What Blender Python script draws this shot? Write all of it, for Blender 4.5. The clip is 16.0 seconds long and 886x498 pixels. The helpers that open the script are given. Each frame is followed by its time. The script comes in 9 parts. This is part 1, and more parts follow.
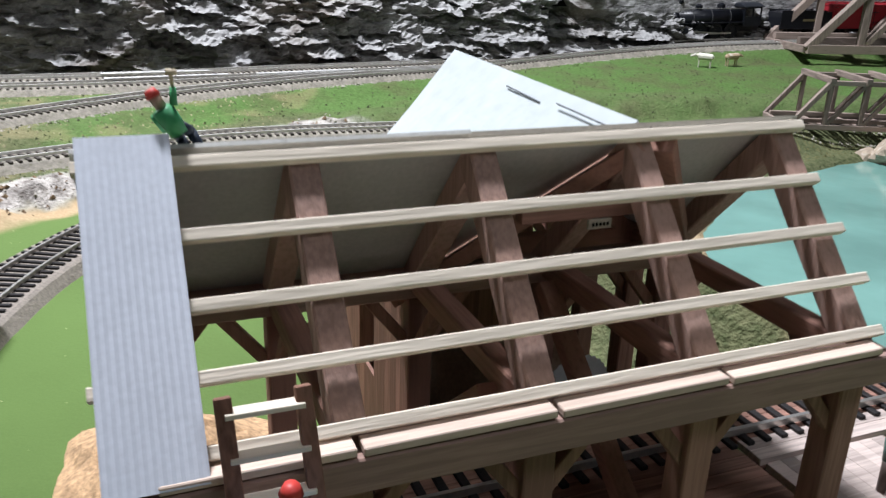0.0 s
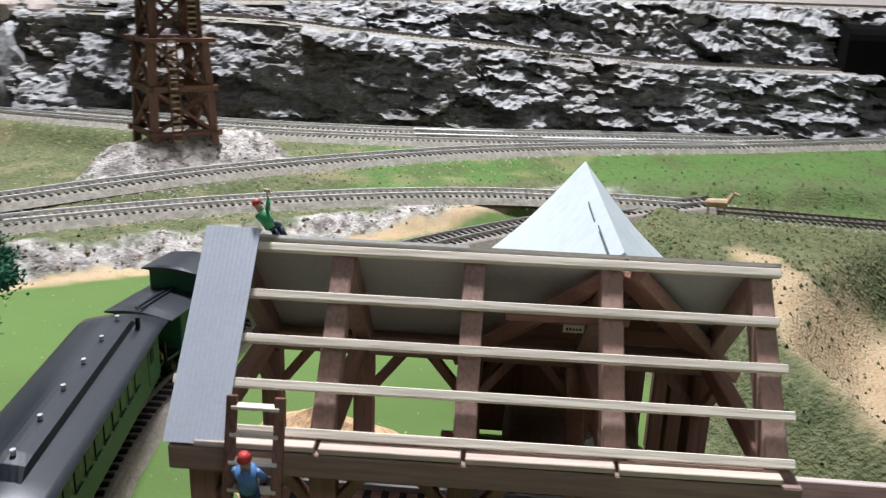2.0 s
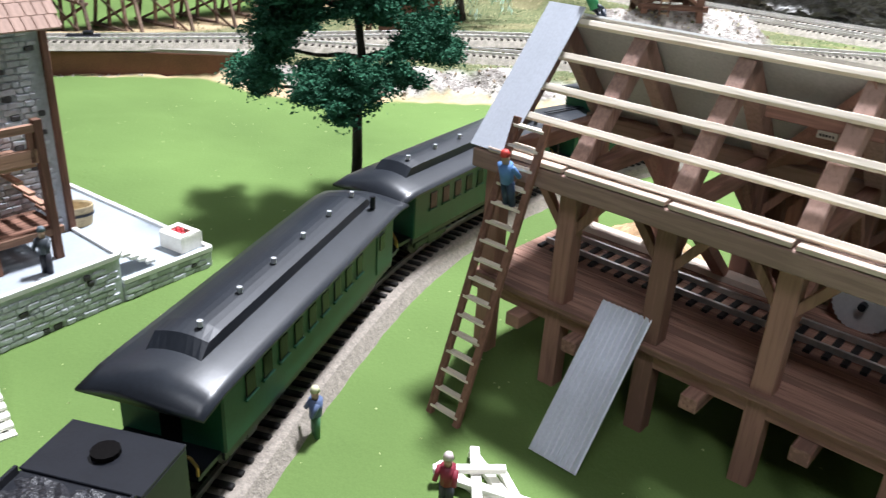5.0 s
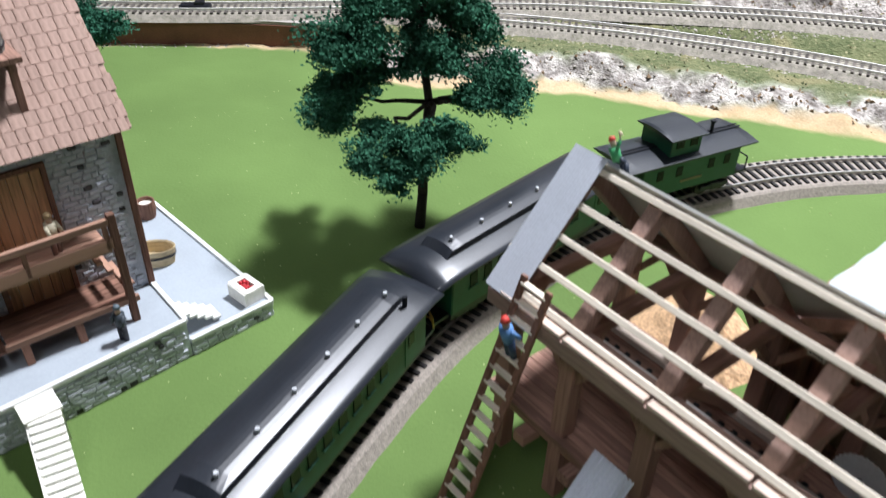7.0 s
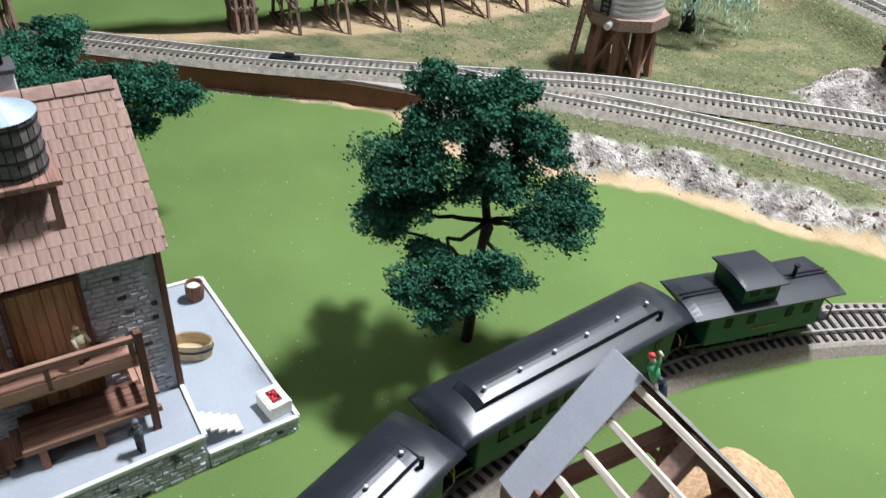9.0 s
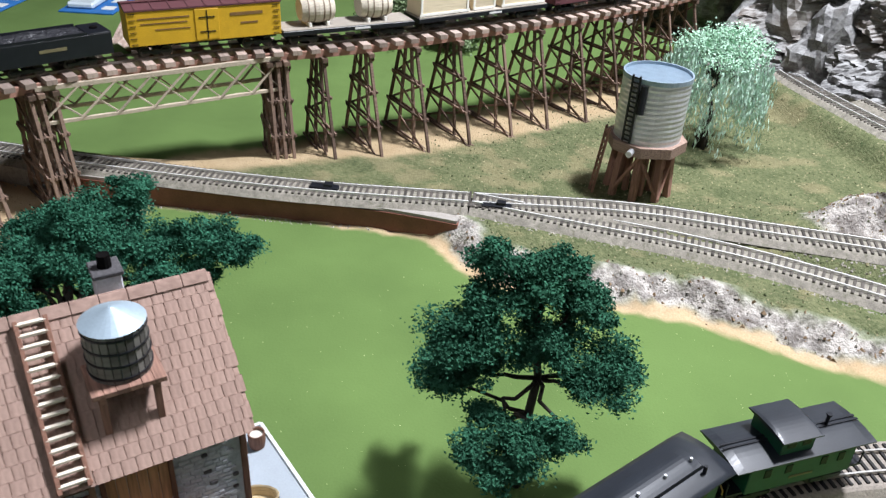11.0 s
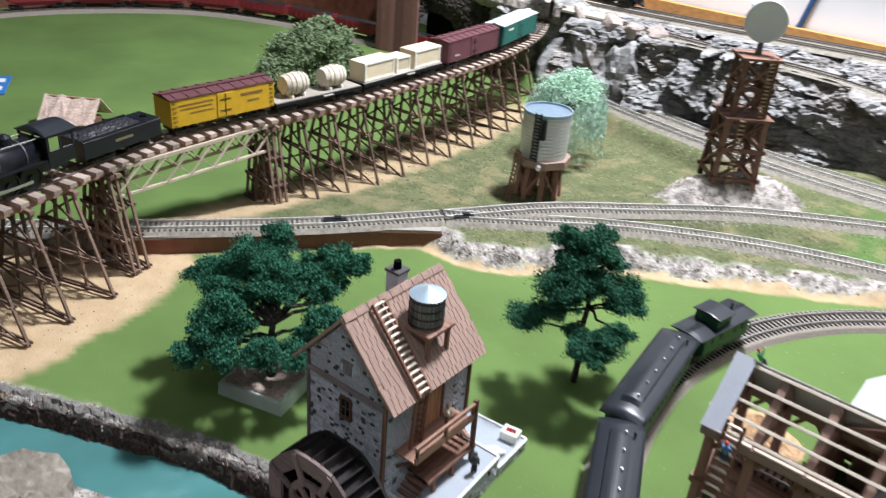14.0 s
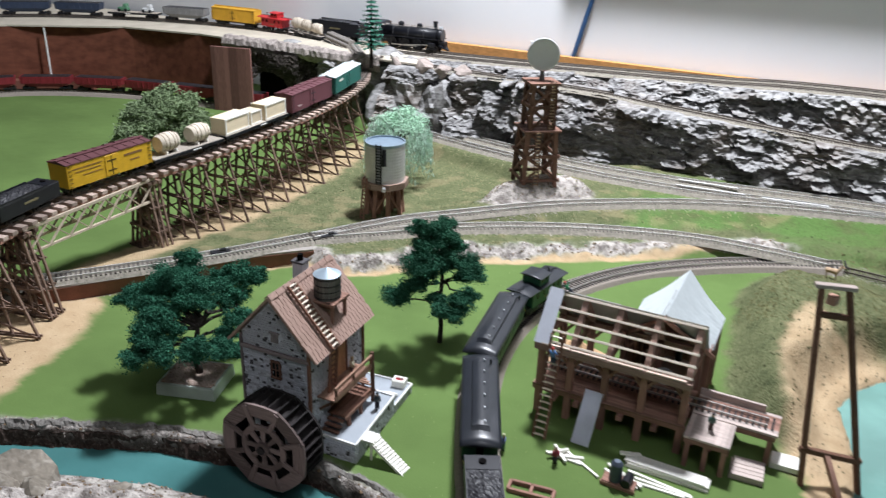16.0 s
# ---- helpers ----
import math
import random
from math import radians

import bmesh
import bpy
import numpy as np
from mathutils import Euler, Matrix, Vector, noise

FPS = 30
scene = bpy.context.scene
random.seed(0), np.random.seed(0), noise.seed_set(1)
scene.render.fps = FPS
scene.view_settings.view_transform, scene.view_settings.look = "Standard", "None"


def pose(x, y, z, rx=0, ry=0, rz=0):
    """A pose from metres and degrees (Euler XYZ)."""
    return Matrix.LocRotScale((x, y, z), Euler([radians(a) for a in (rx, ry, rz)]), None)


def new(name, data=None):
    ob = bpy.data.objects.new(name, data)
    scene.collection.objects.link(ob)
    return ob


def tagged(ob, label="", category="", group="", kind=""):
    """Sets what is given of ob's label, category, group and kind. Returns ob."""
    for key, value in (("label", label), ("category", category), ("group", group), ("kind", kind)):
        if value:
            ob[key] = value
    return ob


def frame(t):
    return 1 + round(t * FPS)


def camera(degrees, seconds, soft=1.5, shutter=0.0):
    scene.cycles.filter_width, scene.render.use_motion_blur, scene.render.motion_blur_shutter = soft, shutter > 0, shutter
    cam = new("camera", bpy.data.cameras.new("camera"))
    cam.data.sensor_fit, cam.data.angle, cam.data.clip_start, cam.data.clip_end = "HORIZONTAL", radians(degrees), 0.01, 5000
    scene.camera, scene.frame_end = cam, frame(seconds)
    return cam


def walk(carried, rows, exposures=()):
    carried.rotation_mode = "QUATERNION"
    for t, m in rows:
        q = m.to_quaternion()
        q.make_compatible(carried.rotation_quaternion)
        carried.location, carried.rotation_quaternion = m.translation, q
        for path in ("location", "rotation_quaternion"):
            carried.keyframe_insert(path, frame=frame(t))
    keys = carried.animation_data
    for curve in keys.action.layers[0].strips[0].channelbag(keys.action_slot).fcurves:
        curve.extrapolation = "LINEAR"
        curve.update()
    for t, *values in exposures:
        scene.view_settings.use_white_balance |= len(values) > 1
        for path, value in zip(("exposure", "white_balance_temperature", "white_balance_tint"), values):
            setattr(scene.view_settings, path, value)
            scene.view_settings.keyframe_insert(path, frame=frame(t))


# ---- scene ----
cam = camera(57.92, 16.0, 1.3, 0.5)
PATH = [
    (0, 0.0000, -0.0000, 0.1570, 69.79, -1.81, 0.67),
    (0.5, 0.0087, -0.0151, 0.1733, 69.50, -1.68, 3.54),
    (1, 0.0296, -0.0221, 0.1829, 69.16, -1.44, 10.07),
    (1.5, 0.0526, -0.0286, 0.1883, 71.68, -0.95, 18.14),
    (2, 0.0870, -0.0340, 0.1906, 72.06, -2.10, 25.86),
    (2.5, 0.1167, -0.0358, 0.1890, 74.17, -2.46, 31.69),
    (3, 0.1424, -0.0420, 0.1772, 74.83, -2.91, 39.90),
    (3.5, 0.1574, -0.0361, 0.1711, 72.11, -2.45, 47.27),
    (4, 0.1684, -0.0323, 0.1635, 69.01, -2.83, 53.83),
    (4.5, 0.1804, -0.0340, 0.1551, 67.14, -3.59, 58.89),
    (4.7, 0.1844, -0.0355, 0.1587, 66.21, -3.17, 61.33),
    (6.8, 0.1759, 0.0075, 0.2437, 56.48, -1.53, 74.03),
    (7, 0.1674, 0.0129, 0.2578, 54.74, -1.43, 74.40),
    (7.5, 0.1449, 0.0298, 0.2810, 53.52, -1.05, 76.37),
    (8, 0.1382, 0.0451, 0.2857, 53.42, -1.68, 81.87),
    (8.5, 0.1280, 0.0496, 0.2900, 53.78, -2.68, 82.32),
    (9, 0.1210, 0.0434, 0.2980, 54.58, -3.16, 83.54),
    (9.5, 0.1123, 0.0368, 0.3089, 55.43, -3.39, 83.70),
    (10, 0.1063, 0.0273, 0.3243, 57.94, -3.04, 83.39),
    (10.2, 0.1062, 0.0250, 0.3301, 58.72, -2.77, 83.67),
    (12.3, 0.1579, -0.0673, 0.4110, 61.34, -3.62, 81.25),
    (12.5, 0.1688, -0.0906, 0.4218, 62.02, -3.97, 79.07),
    (13, 0.1940, -0.1601, 0.4420, 62.51, -3.77, 74.26),
    (13.5, 0.2220, -0.2284, 0.4467, 62.67, -3.65, 68.21),
    (14, 0.2570, -0.2954, 0.4450, 62.05, -4.28, 63.36),
    (14.5, 0.2943, -0.3519, 0.4476, 63.46, -5.96, 57.74),
    (15, 0.3276, -0.3996, 0.4598, 65.77, -4.09, 55.46),
    (15.5, 0.3609, -0.4202, 0.4735, 66.65, -3.09, 52.41),
    (16, 0.4105, -0.4341, 0.4826, 66.26, -1.88, 49.45),
]
EXPOSURES = [(0.0, -0.02), (0.5, -0.11), (1.0, -0.15), (1.5, -0.08), (2.5, 0.02), (3.0, 0.2), (3.5, 0.55), (4.5, 0.78), (7.0, 0.27), (8.5, 0.1), (10.0, 0.08), (12.5, 0.25), (14.0, 0.24), (14.5, 0.22), (15.5, 0.05), (16.0, 0.0)]
walk(cam, [(t, pose(x, y, z, rx, ry, rz)) for t, x, y, z, rx, ry, rz in PATH], EXPOSURES)

# ---- room light ----
world = bpy.data.worlds.new("room_world")
scene.world = world
world.use_nodes = True
world.node_tree.nodes["Background"].inputs[0].default_value = (0.75, 0.8, 0.85, 1)
world.node_tree.nodes["Background"].inputs[1].default_value = 0.002


def unseen_lamp(x, y, z, sx, sy, watts, colour=(0.885, 0.915, 1.0)):
    data = bpy.data.lights.new("ceiling_panel", "AREA")
    data.shape, data.size, data.size_y, data.energy, data.color = "RECTANGLE", sx, sy, watts, colour
    lamp = new("ceiling_panel_light", data)
    lamp.matrix_basis = pose(x, y, z)
    return lamp


# main lamp, placed from the direction of the shadows
unseen_lamp(-0.46, 0.70, 1.62, 0.24, 0.14, 67)
# two added fill lamps, brightening faces turned away from the main one
unseen_lamp(0.85, -0.55, 1.62, 0.9, 0.3, 7.5)
unseen_lamp(-1.7, -0.4, 1.62, 0.3, 1.2, 2)

# ---- materials ----
MATS, GRAIN = {}, {}


def material(name, base, rough=0.7, metal=0.0, vary=0.25, scale=120.0, bump=0.15, fine=900.0, stain=None, stain_amount=0.4, per_object=0.0, spec=0.4):
    """A painted or natural surface: base colour with two scales of variation, relief and optional stains."""
    if name in MATS:
        return MATS[name]
    m = bpy.data.materials.new(name)
    m.use_nodes = True
    nt = m.node_tree
    bsdf = nt.nodes["Principled BSDF"]
    coord = nt.nodes.new("ShaderNodeTexCoord")
    big = nt.nodes.new("ShaderNodeTexNoise")
    big.inputs["Scale"].default_value, big.inputs["Detail"].default_value = scale, 4
    small = nt.nodes.new("ShaderNodeTexNoise")
    small.inputs["Scale"].default_value, small.inputs["Detail"].default_value = fine, 3
    nt.links.new(coord.outputs["Object"], big.inputs["Vector"])
    nt.links.new(coord.outputs["Object"], small.inputs["Vector"])
    ramp = nt.nodes.new("ShaderNodeValToRGB")
    dark = [c * (1 - vary) for c in base]
    light = [min(1, c * (1 + vary)) for c in base]
    ramp.color_ramp.elements[0].position, ramp.color_ramp.elements[1].position = 0.3, 0.7
    ramp.color_ramp.elements[0].color, ramp.color_ramp.elements[1].color = (*dark, 1), (*light, 1)
    add = nt.nodes.new("ShaderNodeMath")
    add.operation = "MULTIPLY_ADD"
    nt.links.new(small.outputs["Fac"], add.inputs[0])
    add.inputs[1].default_value = 0.5
    mul = nt.nodes.new("ShaderNodeMath")
    mul.operation = "MULTIPLY"
    mul.inputs[1].default_value = 0.5
    nt.links.new(big.outputs["Fac"], mul.inputs[0])
    nt.links.new(mul.outputs[0], add.inputs[2])
    fac = add.outputs[0]
    if per_object:
        info = nt.nodes.new("ShaderNodeObjectInfo")
        mad = nt.nodes.new("ShaderNodeMath")
        mad.operation = "MULTIPLY_ADD"
        mad.inputs[1].default_value, mad.inputs[2].default_value = per_object, -per_object / 2
        nt.links.new(info.outputs["Random"], mad.inputs[0])
        sm = nt.nodes.new("ShaderNodeMath")
        nt.links.new(mad.outputs[0], sm.inputs[0])
        nt.links.new(fac, sm.inputs[1])
        fac = sm.outputs[0]
    nt.links.new(fac, ramp.inputs["Fac"])
    colour = ramp.outputs["Color"]
    if stain:
        spots = nt.nodes.new("ShaderNodeTexNoise")
        spots.inputs["Scale"].default_value, spots.inputs["Detail"].default_value = scale * 2.3, 5
        nt.links.new(coord.outputs["Object"], spots.inputs["Vector"])
        cut = nt.nodes.new("ShaderNodeMapRange")
        cut.inputs["From Min"].default_value, cut.inputs["From Max"].default_value = 0.52, 0.68
        cut.inputs["To Max"].default_value = stain_amount
        nt.links.new(spots.outputs["Fac"], cut.inputs["Value"])
        mix = nt.nodes.new("ShaderNodeMix")
        mix.data_type = "RGBA"
        nt.links.new(cut.outputs["Result"], mix.inputs["Factor"])
        nt.links.new(colour, mix.inputs["A"])
        mix.inputs["B"].default_value = (*stain, 1)
        colour = mix.outputs["Result"]
    nt.links.new(colour, bsdf.inputs["Base Color"])
    bsdf.inputs["Roughness"].default_value, bsdf.inputs["Metallic"].default_value = rough, metal
    bsdf.inputs["Specular IOR Level"].default_value = spec
    if bump:
        b = nt.nodes.new("ShaderNodeBump")
        b.inputs["Strength"].default_value, b.inputs["Distance"].default_value = bump, 0.0008
        nt.links.new(fac, b.inputs["Height"])
        nt.links.new(b.outputs["Normal"], bsdf.inputs["Normal"])
    MATS[name] = m
    return m


def grained(name, base, rough=0.75, vary=0.35, along=60.0, across=900.0, per_object=0.5, stain=None):
    """Wood: streaks along the local x axis."""
    m = material(name, base, rough, 0, vary, 1.0, 0.3, 1.0, stain, 0.5, per_object, 0.15)
    nt = m.node_tree
    coord = next(n for n in nt.nodes if n.type == "TEX_COORD")
    mapping = nt.nodes.new("ShaderNodeMapping")
    mapping.inputs["Scale"].default_value = (along, across, across)
    nt.links.new(coord.outputs["Object"], mapping.inputs["Vector"])
    GRAIN[name] = (along, across)
    for n in nt.nodes:
        if n.type == "TEX_NOISE":
            nt.links.new(mapping.outputs["Vector"], n.inputs["Vector"])
            n.inputs["Scale"].default_value = 1.0 if n.inputs["Scale"].default_value < 2 else 0.4
    return m


LAWN = (0.112, 0.178, 0.053)
BROWN = grained("weathered_brown_timber", (0.295, 0.163, 0.125), vary=0.25)
# lighter than the other brown timber, for the main rafters and wall plates
RAFTER_WOOD = grained("dusty_brown_rafter", (0.345, 0.228, 0.190), vary=0.2, per_object=0.35)
BROWN_LIGHT = grained("worn_brown_planks", (0.33, 0.19, 0.145))
EAVE_WOOD = grained("dusty_pinkish_board", (0.60, 0.47, 0.39), vary=0.15)
SAWN_PINK = grained("pale_pinkish_plank", (0.70, 0.58, 0.49), vary=0.15)
PALE = grained("raw_basswood", (0.80, 0.71, 0.59), vary=0.10)
TIN = material("galvanised_tin", (0.62, 0.655, 0.73), 0.45, 0.2, 0.1, 60, 0.05)
TIN_DULL = material("dull_grey_panel", (0.42, 0.42, 0.40), 0.7, 0.0, 0.15, 60, 0.05)
RUST_RAIL = material("nickel_rail", (0.55, 0.53, 0.50), 0.35, 0.8, 0.15, 200, 0.05)
BRIGHT_RAIL = material("polished_nickel_rail", (0.86, 0.85, 0.82), 0.38, 0.3, 0.12, 200, 0.05, spec=0.6)
DARK_RAIL = material("code_rail_brown", (0.22, 0.19, 0.17), 0.45, 0.6, 0.2, 200, 0.05)
TIE_BLACK = material("black_plastic_tie", (0.022, 0.020, 0.020), 0.6, 0, 0.3, 200, 0.1, spec=0.2)
TIE_BROWN = material("weathered_tie", (0.090, 0.080, 0.070), 0.8, 0, 0.4, 300, 0.2, per_object=0.5, spec=0.15)
ROADBED = material("grey_moulded_ballast", (0.27, 0.235, 0.20), 0.9, 0, 0.4, 500, 0.9, 1500)
BALLAST = material("tan_ballast", (0.27, 0.245, 0.205), 0.95, 0, 0.5, 160, 1.0, 1500, (0.12, 0.125, 0.07), 0.6)
WHITE_CANVAS = material("white_canvas", (0.53, 0.575, 0.585), 0.75, 0, 0.08, 45, 0.5, 160)
STONE = material("grey_fieldstone", (0.54, 0.555, 0.605), 0.85, 0, 0.20, 500, 0.5, per_object=0.55, spec=0.2)
STONE_DARK = material("dark_fieldstone", (0.09, 0.085, 0.09), 0.85, 0, 0.3, 500, 0.5, per_object=0.8)
MORTAR = material("pale_mortar", (0.57, 0.595, 0.65), 0.9, 0, 0.2, 300, 0.4)
CONCRETE = material("blue_grey_slab", (0.33, 0.365, 0.40), 0.7, 0, 0.08, 60, 0.1)
WHITE_TRIM = material("white_edge", (0.72, 0.72, 0.70), 0.7, 0, 0.1, 200, 0.1)
SHINGLE = grained("cedar_shingle", (0.385, 0.262, 0.215), vary=0.18, along=260, across=420, per_object=0.14, stain=(0.20, 0.13, 0.105))
DOOR_WOOD = grained("orange_door_wood", (0.50, 0.29, 0.165), vary=0.35)
RED_BROWN_WOOD = grained("red_brown_wood", (0.20, 0.105, 0.075), vary=0.35)
LOCO_BLACK = material("satin_black", (0.009, 0.010, 0.014), 0.36, 0.0, 0.25, 150, 0.05, spec=0.35)
COACH_GREEN = material("pullman_green", (0.009, 0.068, 0.037), 0.45, 0, 0.2, 150, 0.05)
COACH_ROOF = material("dark_grey_roof", (0.016, 0.019, 0.025), 0.34, 0, 0.3, 60, 0.05, spec=0.5)
# the pale grey flecks put the coal's sparkle into its colour
COAL = material("coal", (0.016, 0.016, 0.019), 0.42, 0, 0.5, 500, 1.0, 900, (0.25, 0.25, 0.28), 0.22)
LEAF_OAK = material("teal_foliage", (0.040, 0.150, 0.092), 0.9, 0, 0.6, 60, 0.2, 400, per_object=0.1, spec=0.08)
LEAF = material("dark_foliage", (0.029, 0.102, 0.060), 0.9, 0, 0.6, 60, 0.2, 400, per_object=0.1, spec=0.08)
BARK = material("dark_bark", (0.035, 0.028, 0.024), 0.9, 0, 0.3, 300, 0.8)
WALL_WHITE = material("white_wall_paint", (0.90, 0.915, 0.94), 0.8, 0, 0.03, 3, 0.02)
TRIM_WOOD = grained("varnished_pine_trim", (0.50, 0.25, 0.09), vary=0.2, along=10, across=200)
RETAIN = material("red_brown_board", (0.19, 0.075, 0.05), 0.75, 0, 0.3, 60, 0.2)
# near-black for small dark fittings, and for the painted darkness in tunnels
DARK = material("tunnel_black", (0.006, 0.0055, 0.0055), 0.95, 0, 0.3, 60, 0.1, spec=0.03)


# ---- mesh helpers ----
def along_grain(bm, mat):
    """The same wood with its grain along the piece's longest side."""
    if not mat or mat.name not in GRAIN or not bm.verts:
        return mat
    size = [max(v.co[k] for v in bm.verts) - min(v.co[k] for v in bm.verts) for k in range(3)]
    axis = size.index(max(size))
    if axis == 0:
        return mat
    turned = mat.name + ("_deep" if axis == 1 else "_upright")
    if turned not in MATS:
        m = mat.copy()
        m.name = turned
        along, across = GRAIN[mat.name]
        scale = [across] * 3
        scale[axis] = along
        next(n for n in m.node_tree.nodes if n.type == "MAPPING").inputs["Scale"].default_value = scale
        MATS[turned] = m
    return MATS[turned]


def finish(bm, name, mat, parent=None, label="", smooth=False):
    mat = along_grain(bm, mat)
    me = bpy.data.meshes.new(name)
    bm.normal_update()
    if smooth:
        for f in bm.faces:
            f.smooth = True
    bm.to_mesh(me)
    bm.free()
    if mat:
        me.materials.append(mat)
    ob = new(name, me)
    if parent:
        ob.parent = parent
    if label:
        tagged(ob, label)
    return ob


def part(name, bm, mat, parent, label="", smooth=False):
    return finish(bm, name, mat, parent, label, smooth)


def shared(name, me, parent, m):
    """Another object on the same mesh, under parent."""
    ob = new(name, me)
    ob.parent = parent
    ob.matrix_basis = m
    return ob


def thing(name, m, label, category, group="", kind=""):
    ob = new(name)
    ob.empty_display_size = 0.01
    ob.matrix_basis = m
    return tagged(ob, label, category, group, kind)


def box(bm, size, m=None, bevel=0.0):
    """A box centred on m, with worn edges where bevel is given."""
    m = m or Matrix()
    r = bmesh.ops.create_cube(bm, size=1, matrix=m @ Matrix.Diagonal((*size, 1)))
    if bevel:
        edges = list({e for v in r["verts"] for e in v.link_edges})
        bmesh.ops.bevel(bm, geom=edges, offset=bevel, segments=1, affect="EDGES")
    return bm


def beam(bm, a, b, w, h, bevel=0.0, up=(0, 0, 1)):
    """A squared beam from a to b, w wide and h high; its grain runs along."""
    a, b = Vector(a), Vector(b)
    x = (b - a).normalized()
    y = Vector(up).cross(x)
    y = y.normalized() if y.length > 1e-6 else Vector((0, 1, 0))
    z = x.cross(y)
    m = Matrix((x, y, z)).transposed().to_4x4()
    m.translation = (a + b) / 2
    return box(bm, ((b - a).length, w, h), m, bevel)


def rod(bm, a, b, r, r2=None, n=8, caps=True):
    a, b = Vector(a), Vector(b)
    m = (b - a).to_track_quat("Z", "Y").to_matrix().to_4x4()
    m.translation = (a + b) / 2
    bmesh.ops.create_cone(bm, cap_ends=caps, segments=n, radius1=r, radius2=r if r2 is None else r2, depth=(b - a).length, matrix=m)
    return bm


def prism(bm, pts, z0, z1):
    """An upright prism over a plan outline."""
    lo = [bm.verts.new((x, y, z0)) for x, y in pts]
    hi = [bm.verts.new((x, y, z1)) for x, y in pts]
    n = len(pts)
    bm.faces.new(lo[::-1])
    bm.faces.new(hi)
    for i in range(n):
        bm.faces.new((lo[i], lo[(i + 1) % n], hi[(i + 1) % n], hi[i]))
    return bm


def loft(bm, rings, close=True, caps=True):
    rows = [[bm.verts.new(p) for p in ring] for ring in rings]
    n = len(rows[0])
    for a, b in zip(rows, rows[1:]):
        for i in range(n if close else n - 1):
            bm.faces.new((a[i], a[(i + 1) % n], b[(i + 1) % n], b[i]))
    if caps:
        bm.faces.new(rows[0][::-1])
        bm.faces.new(rows[-1])
    return bm


def spline(points, step):
    """Evenly spaced points (x, y, z) on a smooth curve through the given ones."""
    p = [np.array(q, float) for q in points]
    p = [2 * p[0] - p[1]] + p + [2 * p[-1] - p[-2]]
    out = []
    for i in range(1, len(p) - 2):
        a, b, c, d = p[i - 1 : i + 3]
        for k in range(24):
            t = k / 24
            out.append(0.5 * (2 * b + (c - a) * t + (2 * a - 5 * b + 4 * c - d) * t * t + (3 * b - a - 3 * c + d) * t**3))
    out = np.array(out + [p[-2]])
    s = np.r_[0, np.cumsum(np.linalg.norm(np.diff(out, axis=0), axis=1))]
    at = np.arange(0, s[-1], step)
    return np.stack([np.interp(at, s, out[:, k]) for k in range(3)], 1)


def smooth01(a, b, x):
    t = np.clip((x - a) / (b - a), 0, 1)
    return t * t * (3 - 2 * t)


def signed(x, y, line):
    """Distance to an open polyline, positive to the left of its run."""
    best = np.full(np.shape(x), 1e9)
    sign = np.ones(np.shape(x))
    for (ax, ay), (bx, by) in zip(line, line[1:]):
        dx, dy = bx - ax, by - ay
        t = np.clip(((x - ax) * dx + (y - ay) * dy) / (dx * dx + dy * dy), 0, 1)
        d = np.hypot(x - ax - t * dx, y - ay - t * dy)
        side = np.where(dx * (y - ay) - dy * (x - ax) >= 0, 1.0, -1.0)
        sign = np.where(d < best - 1e-9, side, sign)
        best = np.minimum(best, d)
    return best * sign


def grid_noise(x, y, scale, seed=0, octaves=3):
    """Smooth value noise on arrays, about -1 to 1."""
    total, amp, norm = 0, 1.0, 0
    for o in range(octaves):
        rs = np.random.RandomState(seed * 31 + o)
        table = rs.rand(256, 256) * 2 - 1
        u, v = x * scale * 2**o + 91.7, y * scale * 2**o + 47.3
        i, j = np.floor(u).astype(int), np.floor(v).astype(int)
        f, g = u - i, v - j
        f, g = f * f * (3 - 2 * f), g * g * (3 - 2 * g)
        i0, i1, j0, j1 = i % 256, (i + 1) % 256, j % 256, (j + 1) % 256
        n = (table[i0, j0] * (1 - f) + table[i1, j0] * f) * (1 - g) + (table[i0, j1] * (1 - f) + table[i1, j1] * f) * g
        total, norm, amp = total + n * amp, norm + amp, amp * 0.5
    return total / norm

# ---- plan ----
SAND = [(-0.66, -0.36), (-0.57, -0.21), (-0.53, -0.033), (-0.49, 0.085), (-0.43, 0.115), (-0.395, 0.16), (-0.38, 0.22), (-0.36, 0.275), (-0.318, 0.33), (-0.272, 0.404), (-0.204, 0.504), (-0.165, 0.58), (-0.11, 0.645), (-0.02, 0.70), (0.09, 0.735), (0.21, 0.772), (0.34, 0.79), (1.2, 0.80)]
WALL_TRACK = [(-0.70, -0.52, 0.024), (-0.643, -0.352, 0.024), (-0.594, -0.201, 0.024), (-0.547, -0.032, 0.024), (-0.515, 0.13, 0.025)]
TRACK_A = [(-0.515, 0.13, 0.025), (-0.489, 0.26, 0.028), (-0.45, 0.36, 0.03), (-0.385, 0.52, 0.03), (-0.27, 0.685, 0.032), (-0.16, 0.79, 0.034), (-0.06, 0.865, 0.035), (0.04, 0.94, 0.035)]
TRACK_B = [(-0.515, 0.13, 0.025), (-0.478, 0.218, 0.023), (-0.443, 0.302, 0.021), (-0.404, 0.372, 0.02), (-0.33, 0.469, 0.02), (-0.245, 0.552, 0.02), (-0.17, 0.606, 0.02), (-0.09, 0.641, 0.02), (0.0, 0.676, 0.019), (0.09, 0.706, 0.017), (0.21, 0.738, 0.016), (0.40, 0.766, 0.018), (0.60, 0.76, 0.02)]
